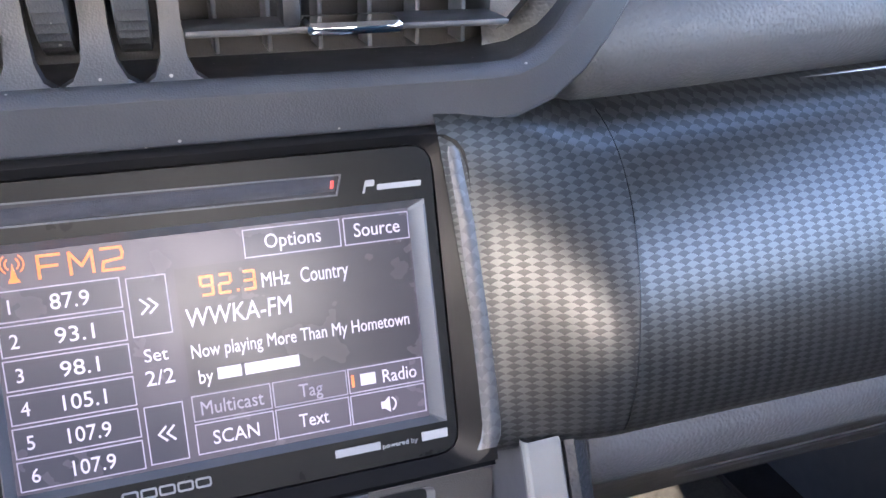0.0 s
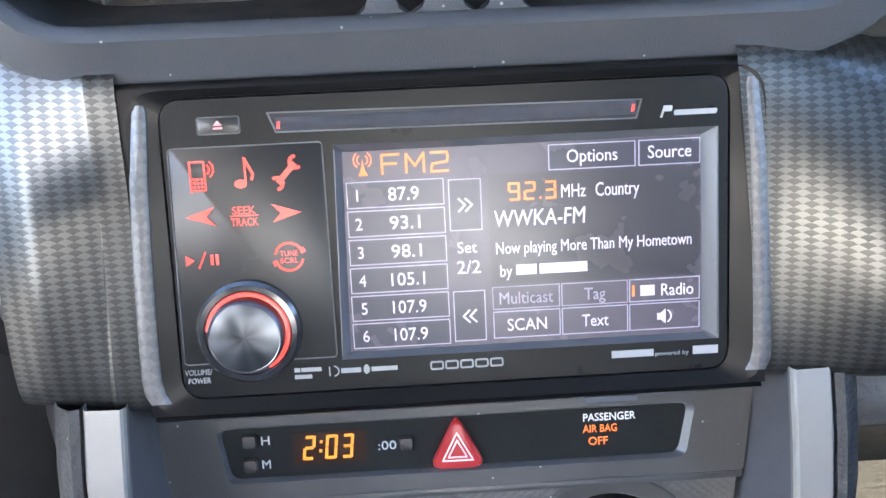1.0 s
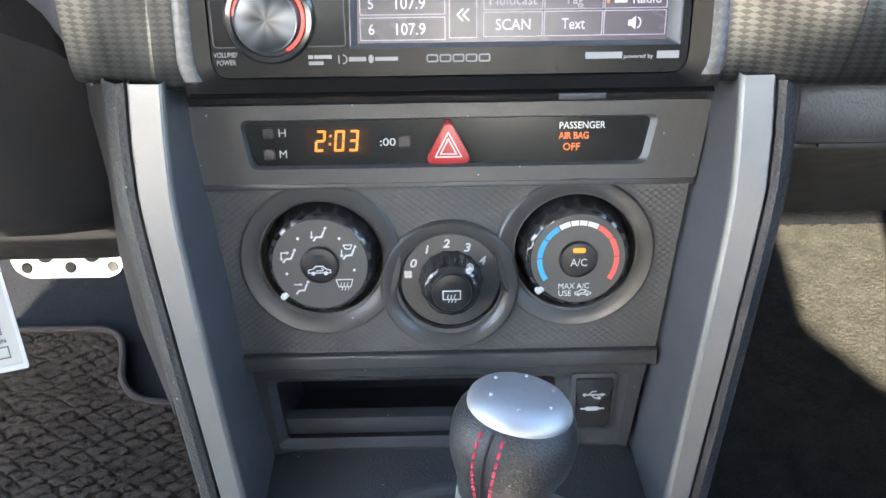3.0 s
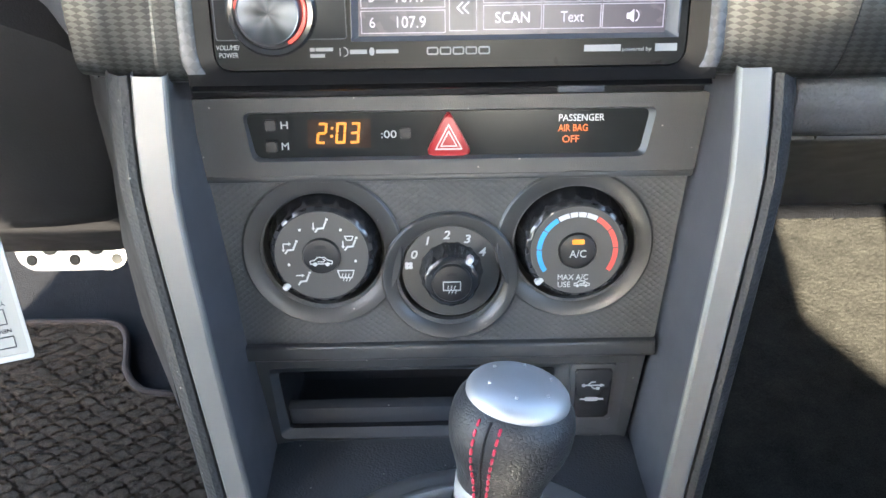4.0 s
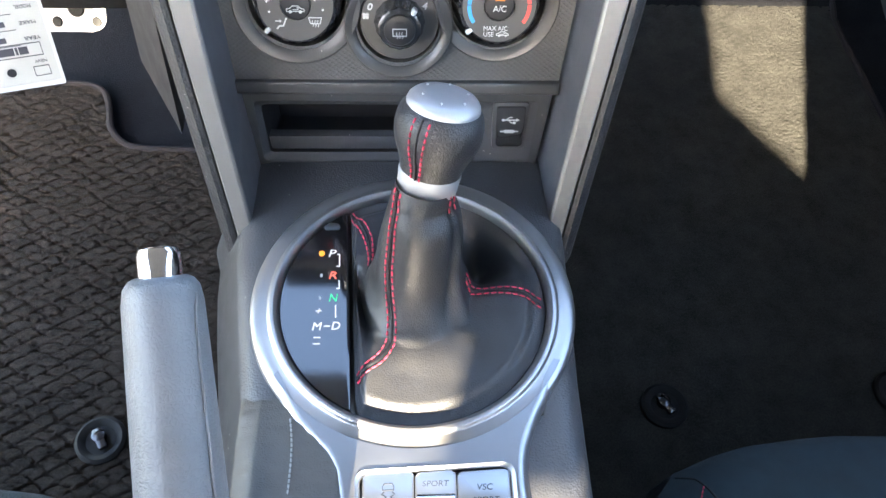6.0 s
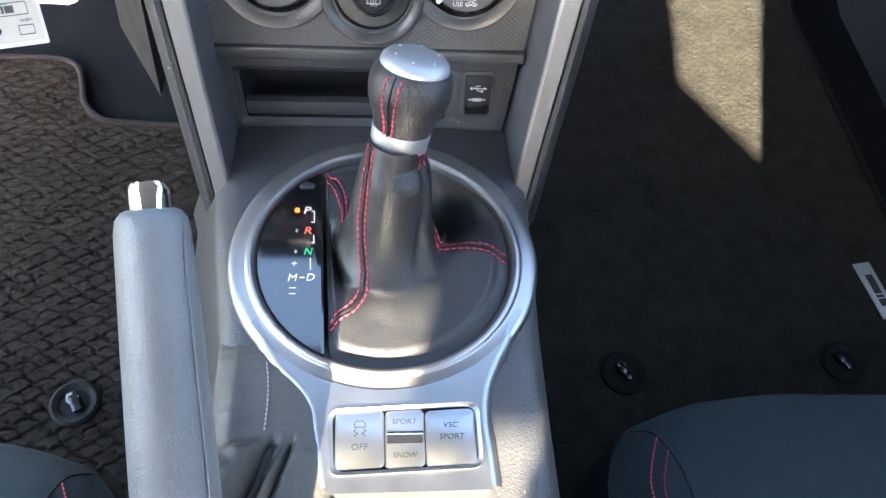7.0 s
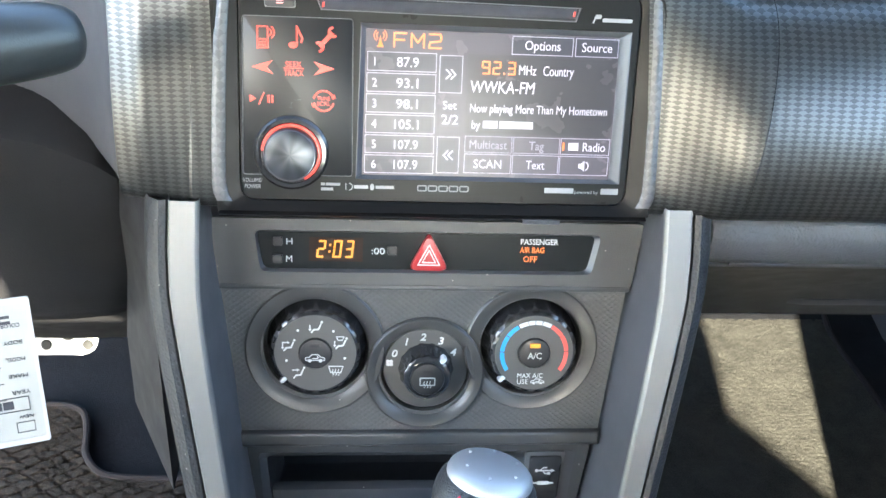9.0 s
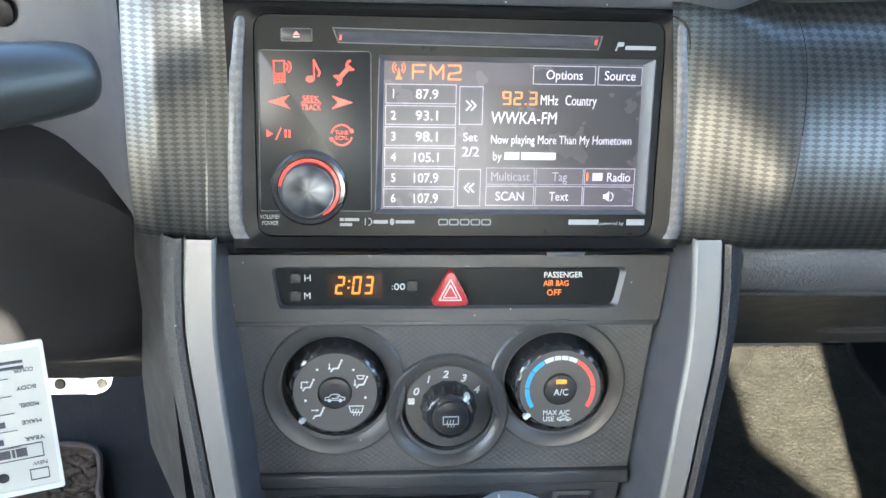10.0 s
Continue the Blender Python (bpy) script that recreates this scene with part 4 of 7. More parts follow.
prism([(-0.0785, 0.0866), (-0.0755, 0.0866), (-0.0755, 0.0872), (-0.0785, 0.0872)], 0.0012, 0.0015, 0, 1, bm)
part("eject_sign", bm, glowing("pale_red_backlight", (1.0, 0.4, 0.4), 0.7), radio)

# backlit signs on the touch keys
ZK = 0.0008


def sign(name, shapes, material=None):
    bm = bmesh.new()
    for kind, *arg in shapes:
        if kind == "poly":
            prism(arg[0], ZK, ZK + 0.0003, 0, 1, bm)
        elif kind == "line":
            stroke(arg[0], arg[1], ZK, ZK + 0.0003, bm)
    return part(name, bm, material or G_RED, radio, "red backlit sign")


def arc(cx, cy, r, a0, a1, n=10):
    return [(cx + r * math.cos(radians(a0 + (a1 - a0) * i / n)), cy + r * math.sin(radians(a0 + (a1 - a0) * i / n))) for i in range(n + 1)]


px, py = -0.0853, 0.0713
sign("phone_sign", [("line", [(px - 0.0024, py - 0.0048), (px + 0.0024, py - 0.0048), (px + 0.0024, py + 0.0048), (px - 0.0024, py + 0.0048), (px - 0.0024, py - 0.0053)], 0.0006)]
     + [("poly", [(px - 0.0018 + 0.0013 * i, py - 0.0040 + 0.0013 * j), (px - 0.0009 + 0.0013 * i, py - 0.0040 + 0.0013 * j), (px - 0.0009 + 0.0013 * i, py - 0.0032 + 0.0013 * j), (px - 0.0018 + 0.0013 * i, py - 0.0032 + 0.0013 * j)]) for i in range(3) for j in range(3)]
     + [("line", arc(px + 0.0022, py + 0.0022, r, -50, 50), 0.0006) for r in (0.0018, 0.0032)])
px, py = -0.0700, 0.0717
sign("music_sign", [("poly", [(px - 0.0012 + 0.0021 * math.cos(a) * 1.0, py - 0.0036 + 0.0015 * math.sin(a)) for a in [2 * math.pi * k / 14 for k in range(14)]]),
                    ("line", [(px + 0.0006, py - 0.0034), (px + 0.0006, py + 0.0050)], 0.0007), ("line", [(px + 0.0006, py + 0.0048), (px + 0.0022, py + 0.0015), (px + 0.0032, py - 0.0004), (px + 0.0026, py - 0.0022)], 0.0009)])
px, py = -0.0557, 0.0712
sign("wrench_sign", [("line", [(px - 0.0026, py - 0.0030), (px + 0.0026, py + 0.0026)], 0.0019), ("line", arc(px + 0.0034, py + 0.0034, 0.0020, -60, -260), 0.0011), ("line", arc(px - 0.0034, py - 0.0036, 0.0020, 120, -80), 0.0011)])
for nm, px, d in (("seek_back_sign", -0.0857, -1), ("seek_forward_sign", -0.0566, 1)):
    sign(nm, [("poly", [(px - d * 0.0050, 0.0608), (px + d * 0.0050, 0.0576), (px - d * 0.0020, 0.0576)]), ("poly", [(px - d * 0.0050, 0.0544), (px - d * 0.0020, 0.0576), (px + d * 0.0050, 0.0576)])])
lettering("seek_print", "SEEK", -0.0710, 0.0592, 0.0027, G_RED, radio, 0.0078, "CENTER", ZK)
lettering("track_print", "TRACK", -0.0710, 0.0552, 0.0027, G_RED, radio, 0.0092, "CENTER", ZK)
sign("seek_rule", [("poly", [(-0.0757, 0.0571), (-0.0663, 0.0571), (-0.0663, 0.0575), (-0.0757, 0.0575)])])
px, py = -0.0865, 0.0427
sign("play_sign", [("poly", [(px - 0.0055, py - 0.0018), (px - 0.0025, py), (px - 0.0055, py + 0.0018)]), ("line", [(px - 0.0012, py - 0.0026), (px + 0.0012, py + 0.0026)], 0.0006), ("poly", [(px + 0.0028, py - 0.0018), (px + 0.0038, py - 0.0018), (px + 0.0038, py + 0.0018), (px + 0.0028, py + 0.0018)]), ("poly", [(px + 0.0046, py - 0.0018), (px + 0.0056, py - 0.0018), (px + 0.0056, py + 0.0018), (px + 0.0046, py + 0.0018)])])
px, py = -0.0570, 0.0424
sign("tune_ring_sign", [("line", arc(px, py, 0.0048, 15, 165), 0.0008), ("line", arc(px, py, 0.0048, 195, 345), 0.0008), ("poly", [(px + 0.0036, py + 0.0014), (px + 0.0058, py + 0.0014), (px + 0.0050, py + 0.0034)]), ("poly", [(px - 0.0036, py - 0.0014), (px - 0.0058, py - 0.0014), (px - 0.0050, py - 0.0034)])])
lettering("tune_print", "TUNE", px, py + 0.0012, 0.0018, G_RED, radio, 0.0062, "CENTER", ZK)
lettering("scroll_print", "SCRL", px, py - 0.0013, 0.0018, G_RED, radio, 0.0062, "CENTER", ZK)
bm = bmesh.new()
for i in range(3):
    prism(circle(0.0004, 8, -0.0705 + 0.0013 * i, 0.0425), ZK, ZK + 0.0002, 0, 1, bm)
stroke([(-0.0725, 0.0412), (-0.0725, 0.0388)], 0.0004, ZK, ZK + 0.0002, bm)
prism([(-0.0733, 0.0390), (-0.0717, 0.0390), (-0.0725, 0.0380)], ZK, ZK + 0.0002, 0, 1, bm)
part("unlit_sign", bm, M_GREYPRINT, radio, "unlit grey sign")

# volume knob
KX, KY = -0.0725, 0.0172
knob = part("volume_knob", lathe([(0.0182, 0), (0.0180, 0.0035), (0.0168, 0.0048), (0.0150, 0.0050), (0.0144, 0.0045)], 64, KX, KY, (True, False)), M_KNOB, radio, "volume knob")
part("knob_trough", lathe([(0.0146, 0.0040), (0.0142, 0.0050), (0.0131, 0.0051), (0.0129, 0.0045)], 64, KX, KY, (False, False)), M_DARK, knob, "dark trough")
glow = [[(KX + r * math.cos(radians(a)), KY + r * math.sin(radians(a)), z) for r, z in ((0.0145, 0.0040), (0.0142, 0.0056), (0.0131, 0.0057), (0.0129, 0.0045))] for a in range(-62, 176, 4)]
part("knob_glow_ring", loops(glow, False), G_RED, knob, "red lit arc")


def brushed_mat(cx, cy):
    m, nt, b = nodes_of("spun_metal_sheen")
    sep = nt.nodes.new("ShaderNodeSeparateXYZ")
    nt.links.new(coords(nt), sep.inputs[0])
    ang = math_node(nt, "ARCTAN2", math_node(nt, "SUBTRACT", sep.outputs[1], cy), math_node(nt, "SUBTRACT", sep.outputs[0], cx))
    # sectors by angle paint the conic sheen into the base colour
    wave = math_node(nt, "SINE", math_node(nt, "MULTIPLY", ang, 8.0))
    wave2 = math_node(nt, "SINE", math_node(nt, "ADD", math_node(nt, "MULTIPLY", ang, 3.0), 1.2))
    fac = math_node(nt, "MULTIPLY_ADD", math_node(nt, "ADD", wave, wave2), 0.2, 0.5)
    ramp_color(nt, b, fac, (0.05, 0.055, 0.062), (0.12, 0.13, 0.145), 0.1, 0.9)
    b.inputs["Metallic"].default_value, b.inputs["Roughness"].default_value = 0.9, 0.32
    b.inputs["Anisotropic"].default_value = 0.6
    return m


part("knob_cap", lathe([(0.0127, 0.0045), (0.0125, 0.0095), (0.0122, 0.0105), (0.0117, 0.0107), (0.0, 0.0107)], 64, KX, KY, (False, False)), brushed_mat(KX, KY), knob, "spun dark metal cap")
part("knob_edge", lathe([(0.0128, 0.0088), (0.0126, 0.0104), (0.0120, 0.0110), (0.0117, 0.0109)], 64, KX, KY, (False, False)), M_BEZEL, knob, "bright polished edge")

# print on the faceplate
lettering("volume_print", "VOLUME/", -0.0918, 0.0029, 0.0020, M_PRINT, radio, 0.0095, "CENTER", 0.0003, 0.1)
lettering("power_print", "POWER", -0.0918, -0.0002, 0.0020, M_PRINT, radio, 0.0078, "CENTER", 0.0003, 0.1)
bars("model_print", -0.0585, 0.0016, 0.0098, 0.0014, M_PRINT, radio, 2, 0.0003)
bars("model_print", -0.0585, -0.0009, 0.0060, 0.0014, M_PRINT, radio, 1, 0.0003)
bm = stroke(arc(-0.0448, 0.0005, 0.0018, -80, 80), 0.0004, 0.0002, 0.0006)
stroke([(-0.0462, -0.001), (-0.0462, 0.002)], 0.0004, 0.0002, 0.0006, bm)
part("digital_radio_mark", bm, M_PRINT, radio, "small white mark")
bars("digital_radio_bar", -0.0422, 0.0005, 0.0070, 0.0017, M_PRINT, radio, 1, 0.0003)
part("wireless_mark", prism(circle(0.0011, 12, -0.0332, 0.0005, 0.0017), 0.0002, 0.0005), M_PRINT, radio, "small white mark")
bars("wireless_bar", -0.0315, 0.0005, 0.0092, 0.0015, M_PRINT, radio, 1, 0.0003)
bm = bmesh.new()
for i in range(5):
    stroke(rrect(0.0042, 0.0026, 0.0006, -0.0083 + 0.0053 * i, 0.0004), 0.0006, 0.0002, 0.0005, bm, close=True)
part("maker_mark", bm, M_PRINT, radio, "five outlined blocks as a mark")
bars("software_mark", 0.0540, 0.0006, 0.0150, 0.0026, M_PRINT, radio, 1, 0.0003)
lettering("software_print", "powered by", 0.0697, 0.0001, 0.0016, M_PRINT, radio, 0.0120, "LEFT", 0.0003)
bars("software_mark", 0.0832, 0.0006, 0.0090, 0.0030, M_PRINT, radio, 1, 0.0003)
bm = bmesh.new()
prism([(0.0715, 0.0832), (0.0722, 0.0832), (0.0735, 0.0872), (0.0728, 0.0872)], 0.0002, 0.0005, 0, 1, bm)
prism(rounded([(0.0726, 0.0852), (0.0755, 0.0852), (0.0758, 0.0872), (0.0730, 0.0872)], 0.0006), 0.0002, 0.0005, 0, 1, bm)
prism(rounded([(0.0762, 0.0838), (0.0908, 0.0838), (0.0911, 0.0856), (0.0765, 0.0856)], 0.0006), 0.0002, 0.0005, 0, 1, bm)
part("brand_mark", bm, M_PRINT, radio, "white block mark")

# what the screen shows
ZS = -0.0026


def on_screen(poly, name, material, dz=0.0):
    return part(name, prism(poly, ZS - 0.0001 + dz, ZS + 0.0001 + dz), material, screen)


def key_box(x0, x1, y0, y1, name="screen_key", fill=None, line=None):
    if fill:
        on_screen([(x0, y0), (x1, y0), (x1, y1), (x0, y1)], name, fill)
    bm = stroke([(x0, y0), (x1, y0), (x1, y1), (x0, y1)], 0.00035, ZS, ZS + 0.0002, close=True)
    part(name + "_outline", bm, line or G_LINE, screen)


TZ = ZS + 0.0003
on_screen([(0.0125, 0.0275), (0.0862, 0.0275), (0.0862, 0.0665), (0.0125, 0.0665)], "playing_field", M_SCREENDARK)
for i, (fx) in enumerate(("87.9", "93.1", "98.1", "105.1", "107.9", "107.9")):
    y0 = 0.0662 - 0.0100 * i
    key_box(-0.0362 - 0.0002 * i, -0.0030, y0 - 0.0088, y0, "preset_key", M_KEYFIELD)
    lettering("preset_number", str(i + 1), -0.0327, y0 - 0.0044, 0.0042, G_TEXT, screen, None, "CENTER", TZ)
    lettering("preset_frequency", fx, -0.0168, y0 - 0.0044, 0.0046, G_TEXT, screen, 0.0105 if i < 3 else 0.0118, "CENTER", TZ)
for y0, y1, d in ((0.0478, 0.0655, 1), (0.0080, 0.0260, -1)):
    key_box(-0.0012, 0.0098, y0, y1, "set_key", M_KEYFIELD)
    bm = bmesh.new()
    for k in (-0.0012, 0.0012):
        xc, yc = 0.0043 + k, (y0 + y1) / 2
        stroke([(xc - d * 0.0011, yc + 0.0022), (xc + d * 0.0011, yc), (xc - d * 0.0011, yc - 0.0022)], 0.0006, TZ, TZ + 0.0002, bm)
    part("chevron", bm, G_TEXT, screen)
lettering("set_print", "Set", 0.0043, 0.0418, 0.0040, G_TEXT, screen, 0.0068, "CENTER", TZ)
lettering("set_print", "2/2", 0.0046, 0.0348, 0.0046, G_TEXT, screen, 0.0082, "CENTER", TZ)
bm = bmesh.new()
prism([(-0.0312, 0.0690), (-0.0292, 0.0690), (-0.0302, 0.0740)], TZ, TZ + 0.0002, 0, 1, bm)
prism([(-0.0318, 0.0684), (-0.0286, 0.0684), (-0.0290, 0.0695), (-0.0314, 0.0695)], TZ, TZ + 0.0002, 0, 1, bm)
for r in (0.0018, 0.0030):
    for a in (0, 180):
        stroke(arc(-0.0302, 0.0738, r, a - 50, a + 50), 0.0004, TZ, TZ + 0.0002, bm)
part("antenna_sign", bm, G_ORANGE, screen)
bm = bmesh.new()
x, y, h, w = -0.0236, 0.0688, 0.0064, 0.0058
for pts in ([(x, y), (x, y + h), (x + w, y + h)], [(x, y + h * 0.52), (x + w * 0.85, y + h * 0.52)], [(x + 0.0083, y), (x + 0.0083, y + h), (x + 0.0113, y + h * 0.35), (x + 0.0143, y + h), (x + 0.0143, y)],
            [(x + 0.0168, y + h), (x + 0.0222, y + h), (x + 0.0226, y + h * 0.75), (x + 0.0222, y + h * 0.5), (x + 0.0172, y + h * 0.4), (x + 0.0168, y + h * 0.1), (x + 0.0168, y), (x + 0.0226, y)]):
    stroke(pts, 0.0008, TZ, TZ + 0.0002, bm)
part("band_print", bm, G_ORANGE, screen)
for x0, x1, s_, hh in ((0.0337, 0.0636, "Options", 0.0044), (0.0650, 0.0862, "Source", 0.0044)):
    key_box(x0, x1, 0.0672, 0.0757, "menu_key", M_KEYFIELD)
    lettering("menu_print", s_, (x0 + x1) / 2, 0.0717, hh, G_TEXT, screen, 0.0175 if s_ == "Options" else 0.0150, "CENTER", TZ)
digits("digit_segment", "92.3", 0.0192, 0.0572, 0.0042, 0.0064, 0.0012, G_ORANGE, screen, 0.0008, TZ, 0.0)
lettering("unit_print", "MHz", 0.0377, 0.0598, 0.0046, G_TEXT, screen, 0.0085, "LEFT", TZ)
lettering("genre_print", "Country", 0.0497, 0.0598, 0.0048, G_TEXT, screen, 0.0152, "LEFT", TZ)
lettering("station_print", "WWKA-FM", 0.0142, 0.0512, 0.0058, G_TEXT, screen, 0.0318, "LEFT", TZ, 0.08)
lettering("song_print", "Now playing More Than My Hometown", 0.0144, 0.0408, 0.0042, G_TEXT, screen, 0.0690, "LEFT", TZ)
lettering("artist_print", "by", 0.0156, 0.0327, 0.0042, G_TEXT, screen, 0.0042, "LEFT", TZ)
bars("artist_bar", 0.0212, 0.0328, 0.0262, 0.0036, G_TEXT, screen, 2, TZ, seed=4)
for x0, x1, y0, y1, s_, mt, ww in ((0.0127, 0.0363, 0.0083, 0.0178, "SCAN", G_TEXT, 0.0140), (0.0372, 0.0606, 0.0083, 0.0178, "Text", G_TEXT, 0.0095), (0.0614, 0.0864, 0.0083, 0.0178, "", G_TEXT, 0), (0.0614, 0.0864, 0.0188, 0.0268, "Radio", G_TEXT, 0.0115), (0.0127, 0.0363, 0.0188, 0.0268, "Multicast", G_DIM, 0.0190), (0.0372, 0.0606, 0.0188, 0.0268, "Tag", G_DIM, 0.0075)):
    key_box(x0, x1, y0, y1, "screen_key", None, G_LINE if mt is G_TEXT else G_DIM)
    if s_:
        lettering("key_print", s_, (x0 + x1) / 2 + (0.0045 if s_ == "Radio" else 0), (y0 + y1) / 2, 0.0044, mt, screen, ww, "CENTER", TZ)
bars("key_bar", 0.0652, 0.0228, 0.0050, 0.0038, G_TEXT, screen, 1, TZ)
on_screen([(0.0622, 0.0208), (0.0631, 0.0208), (0.0631, 0.0248), (0.0622, 0.0248)], "key_lamp", G_ORANGE, 0.0004)
bm = prism([(0.0712, 0.0118), (0.0724, 0.0118), (0.0742, 0.0103), (0.0742, 0.0157), (0.0724, 0.0142), (0.0712, 0.0142)], TZ, TZ + 0.0002)
stroke(arc(0.0738, 0.0130, 0.0024, -60, 60), 0.0005, TZ, TZ + 0.0002, bm)
part("speaker_sign", bm, G_TEXT, screen)

# ---- clock and hazard panel ----
clock = thing("clock_panel", MC, "charcoal panel with amber clock and hazard button", "clock panel")
TRIM = rounded([(-0.1165, -0.0252), (0.1165, -0.0252), (0.1205, 0.0118), (-0.1205, 0.0118)], 0.002)
PAN = rounded([(-0.0920, -0.0182), (0.0925, -0.0182), (0.0968, 0.0052), (-0.0950, 0.0052)], 0.004)
PAN2 = rounded([(-0.0905, -0.0168), (0.0900, -0.0168), (0.0940, 0.0042), (-0.0940, 0.0042)], 0.004)
part("surround", opened_plate(TRIM, PAN, -0.03, 0.0, None, 128), M_TRIM, clock, "charcoal surround")
part("surround_lip", prism([(-0.1160, -0.0285), (0.1160, -0.0285), (0.1165, -0.0250), (-0.1165, -0.0250)], -0.012, 0.0006, 0.0012), M_TRIM, clock)
part("panel_bevel", opened_plate(PAN, PAN2, -0.006, 0.0002, -0.0022, 128), M_SIDE, clock, "bevelled rim")
part("glass", prism(PAN2, -0.006, -0.0022), plastic("clock_glass", (0.016, 0.017, 0.017), 0.16, spread=0.15, spec=0.14), clock, "glossy black glass")
for x, y, s_ in ((-0.0825, -0.0012, "H"), (-0.0828, -0.0112, "M")):
    b0 = part("set_button", prism(rrect(0.0050, 0.0048, 0.0007, x, y), -0.003, -0.0002, 0.0007), M_BUTTON, clock, "small black button")
    part("button_rim", stroke(rrect(0.0060, 0.0058, 0.0008, x, y), 0.0006, -0.003, -0.0009, close=True), M_KNOB, b0, "glossy rim")
    lettering("button_print", s_, x + 0.0062, y, 0.0036, M_WHITE, clock, 0.0033, "CENTER", -0.0020)
b0 = part("set_button", prism(rrect(0.0050, 0.0048, 0.0007, -0.0203, -0.0058), -0.003, -0.0002, 0.0007), M_BUTTON, clock, "small black button")
part("button_rim", stroke(rrect(0.0060, 0.0058, 0.0008, -0.0203, -0.0058), 0.0006, -0.003, -0.0009, close=True), M_KNOB, b0, "glossy rim")
lettering("button_print", ":00", -0.0279, -0.0062, 0.0036, M_WHITE, clock, 0.0072, "CENTER", -0.0020)
part("clock_window", prism([(-0.0660, -0.0125), (-0.0365, -0.0125), (-0.0362, 0.0012), (-0.0655, 0.0012)], -0.003, -0.0019), plastic("amber_tinted_window", (0.03, 0.016, 0.011), 0.16, spread=0.05), clock, "tinted clock window")
digits("digit_segment", "2:03", -0.0620, -0.0103, 0.0047, 0.0100, 0.0017, G_AMBER, clock, 0.0011, -0.0017, 0.12)
TRI = [(-0.0108, -0.0155), (0.0108, -0.0155), (0.0, 0.0050)]
hz = part("hazard_button", prism(rounded([(-0.0112, -0.0160), (0.0112, -0.0160), (0.0, 0.0055)], 0.0040), -0.003, 0.0022, 0.0014, 3), G_HAZ, clock, "red triangular hazard button")
for k, w in ((0.56, 0.00055), (0.34, 0.00055)):
    cx, cy = 0.0, -0.0092
    part("hazard_sign", stroke([(cx + (x - cx) * k, cy + (y - cy) * k) for x, y in TRI], w, 0.0021, 0.0026, close=True), glowing("pale_hazard_line", (1.0, 0.75, 0.75), 0.5), hz, "pale triangle line")
lettering("passenger_print", "PASSENGER", 0.0515, 0.0003, 0.0032, G_LETTER, clock, 0.0212, "LEFT", -0.0020)
lettering("airbag_print", "AIR BAG", 0.0513, -0.0045, 0.0032, G_ORANGE, clock, 0.0138, "LEFT", -0.0020)
lettering("airbag_print", "OFF", 0.0535, -0.0098, 0.0034, G_ORANGE, clock, 0.0078, "LEFT", -0.0020)

# ---- climate controls ----
clim = thing("climate_control", MH, "black climate panel with three round dials", "climate control")
outline = rounded([(-0.1060, 0.0005), (0.1060, 0.0005), (0.1155, 0.0930), (-0.1155, 0.0930)], 0.003)
K1, K2, K3 = (-0.0610, 0.0535), (0.0010, 0.0378), (0.0622, 0.0540)
bm = bmesh.new()
for loop_ in (outline, circle(0.0298, 72, *K1), circle(0.0298, 72, *K3), circle(0.0258, 72, K2[0], 0.0393)):
    vs = [bm.verts.new((x, y, -0.0006)) for x, y in loop_]
    for i in range(len(vs)):
        bm.edges.new((vs[i], vs[(i + 1) % len(vs)]))
bmesh.ops.triangle_fill(bm, edges=list(bm.edges), use_beauty=True, use_dissolve=False)
ext = bmesh.ops.extrude_face_region(bm, geom=list(bm.faces))
for g in ext["geom"]:
    if isinstance(g, bmesh.types.BMVert):
        g.co.z = -0.004
part("panel", bm, M_WAVE, clim, "wave-embossed panel")
for (cx, cy), ro, ri in (((K1[0] - 0.0005, K1[1] - 0.0015), 0.0397, 0.0290), ((K3[0], K3[1] - 0.0005), 0.0390, 0.0290), (K2, 0.0343, 0.0252)):
    up = 0.0012 if ro < 0.035 else 0.0
    part("collar", lathe([(ro, -0.002), (ro - 0.0002, 0.0004 + up), (ro - 0.0012, 0.0012 + up), (ro - 0.0025, 0.0010 + up), (ri + 0.0022, -0.0002 + up * 0.3), (ri + 0.0008, -0.0016), (ri, -0.005), (ri - 0.0004, -0.012), (0.0, -0.0125)], 72, cx, cy, (False, False)), M_COLLAR, clim, "smooth round collar")


def toothed(r, rb, n, z0, z1, cx, cy, top=0.0012):
    """A knob's skirt with shallow finger grooves, rounded off at their upper ends."""
    rings = []
    for f, k, d in ((0.0, rb, 0.25), (0.12, rb * 0.99 + r * 0.01, 1.0), (0.45, rb * 0.62 + r * 0.38, 1.0), (0.68, rb * 0.36 + r * 0.64, 1.0), (0.76, rb * 0.25 + r * 0.75, 0.0), (0.80, rb * 0.18 + r * 0.82, -0.35), (0.93, r + 0.0002, -0.35), (1.0, r - top, 0.0)):
        ring = []
        for i in range(n * 10):
            ph = abs((i % 10) / 10 - 0.5)
            dent = 0.00085 * (d if ph < 0.22 else (d * 0.6 if ph < 0.32 and d > 0 else 0.0))
            a = 2 * math.pi * i / (n * 10)
            ring.append((cx + (k - dent) * math.cos(a), cy + (k - dent) * math.sin(a), z0 + (z1 - z0) * f))
        rings.append(ring)
    return loops(rings, True, (False, True))


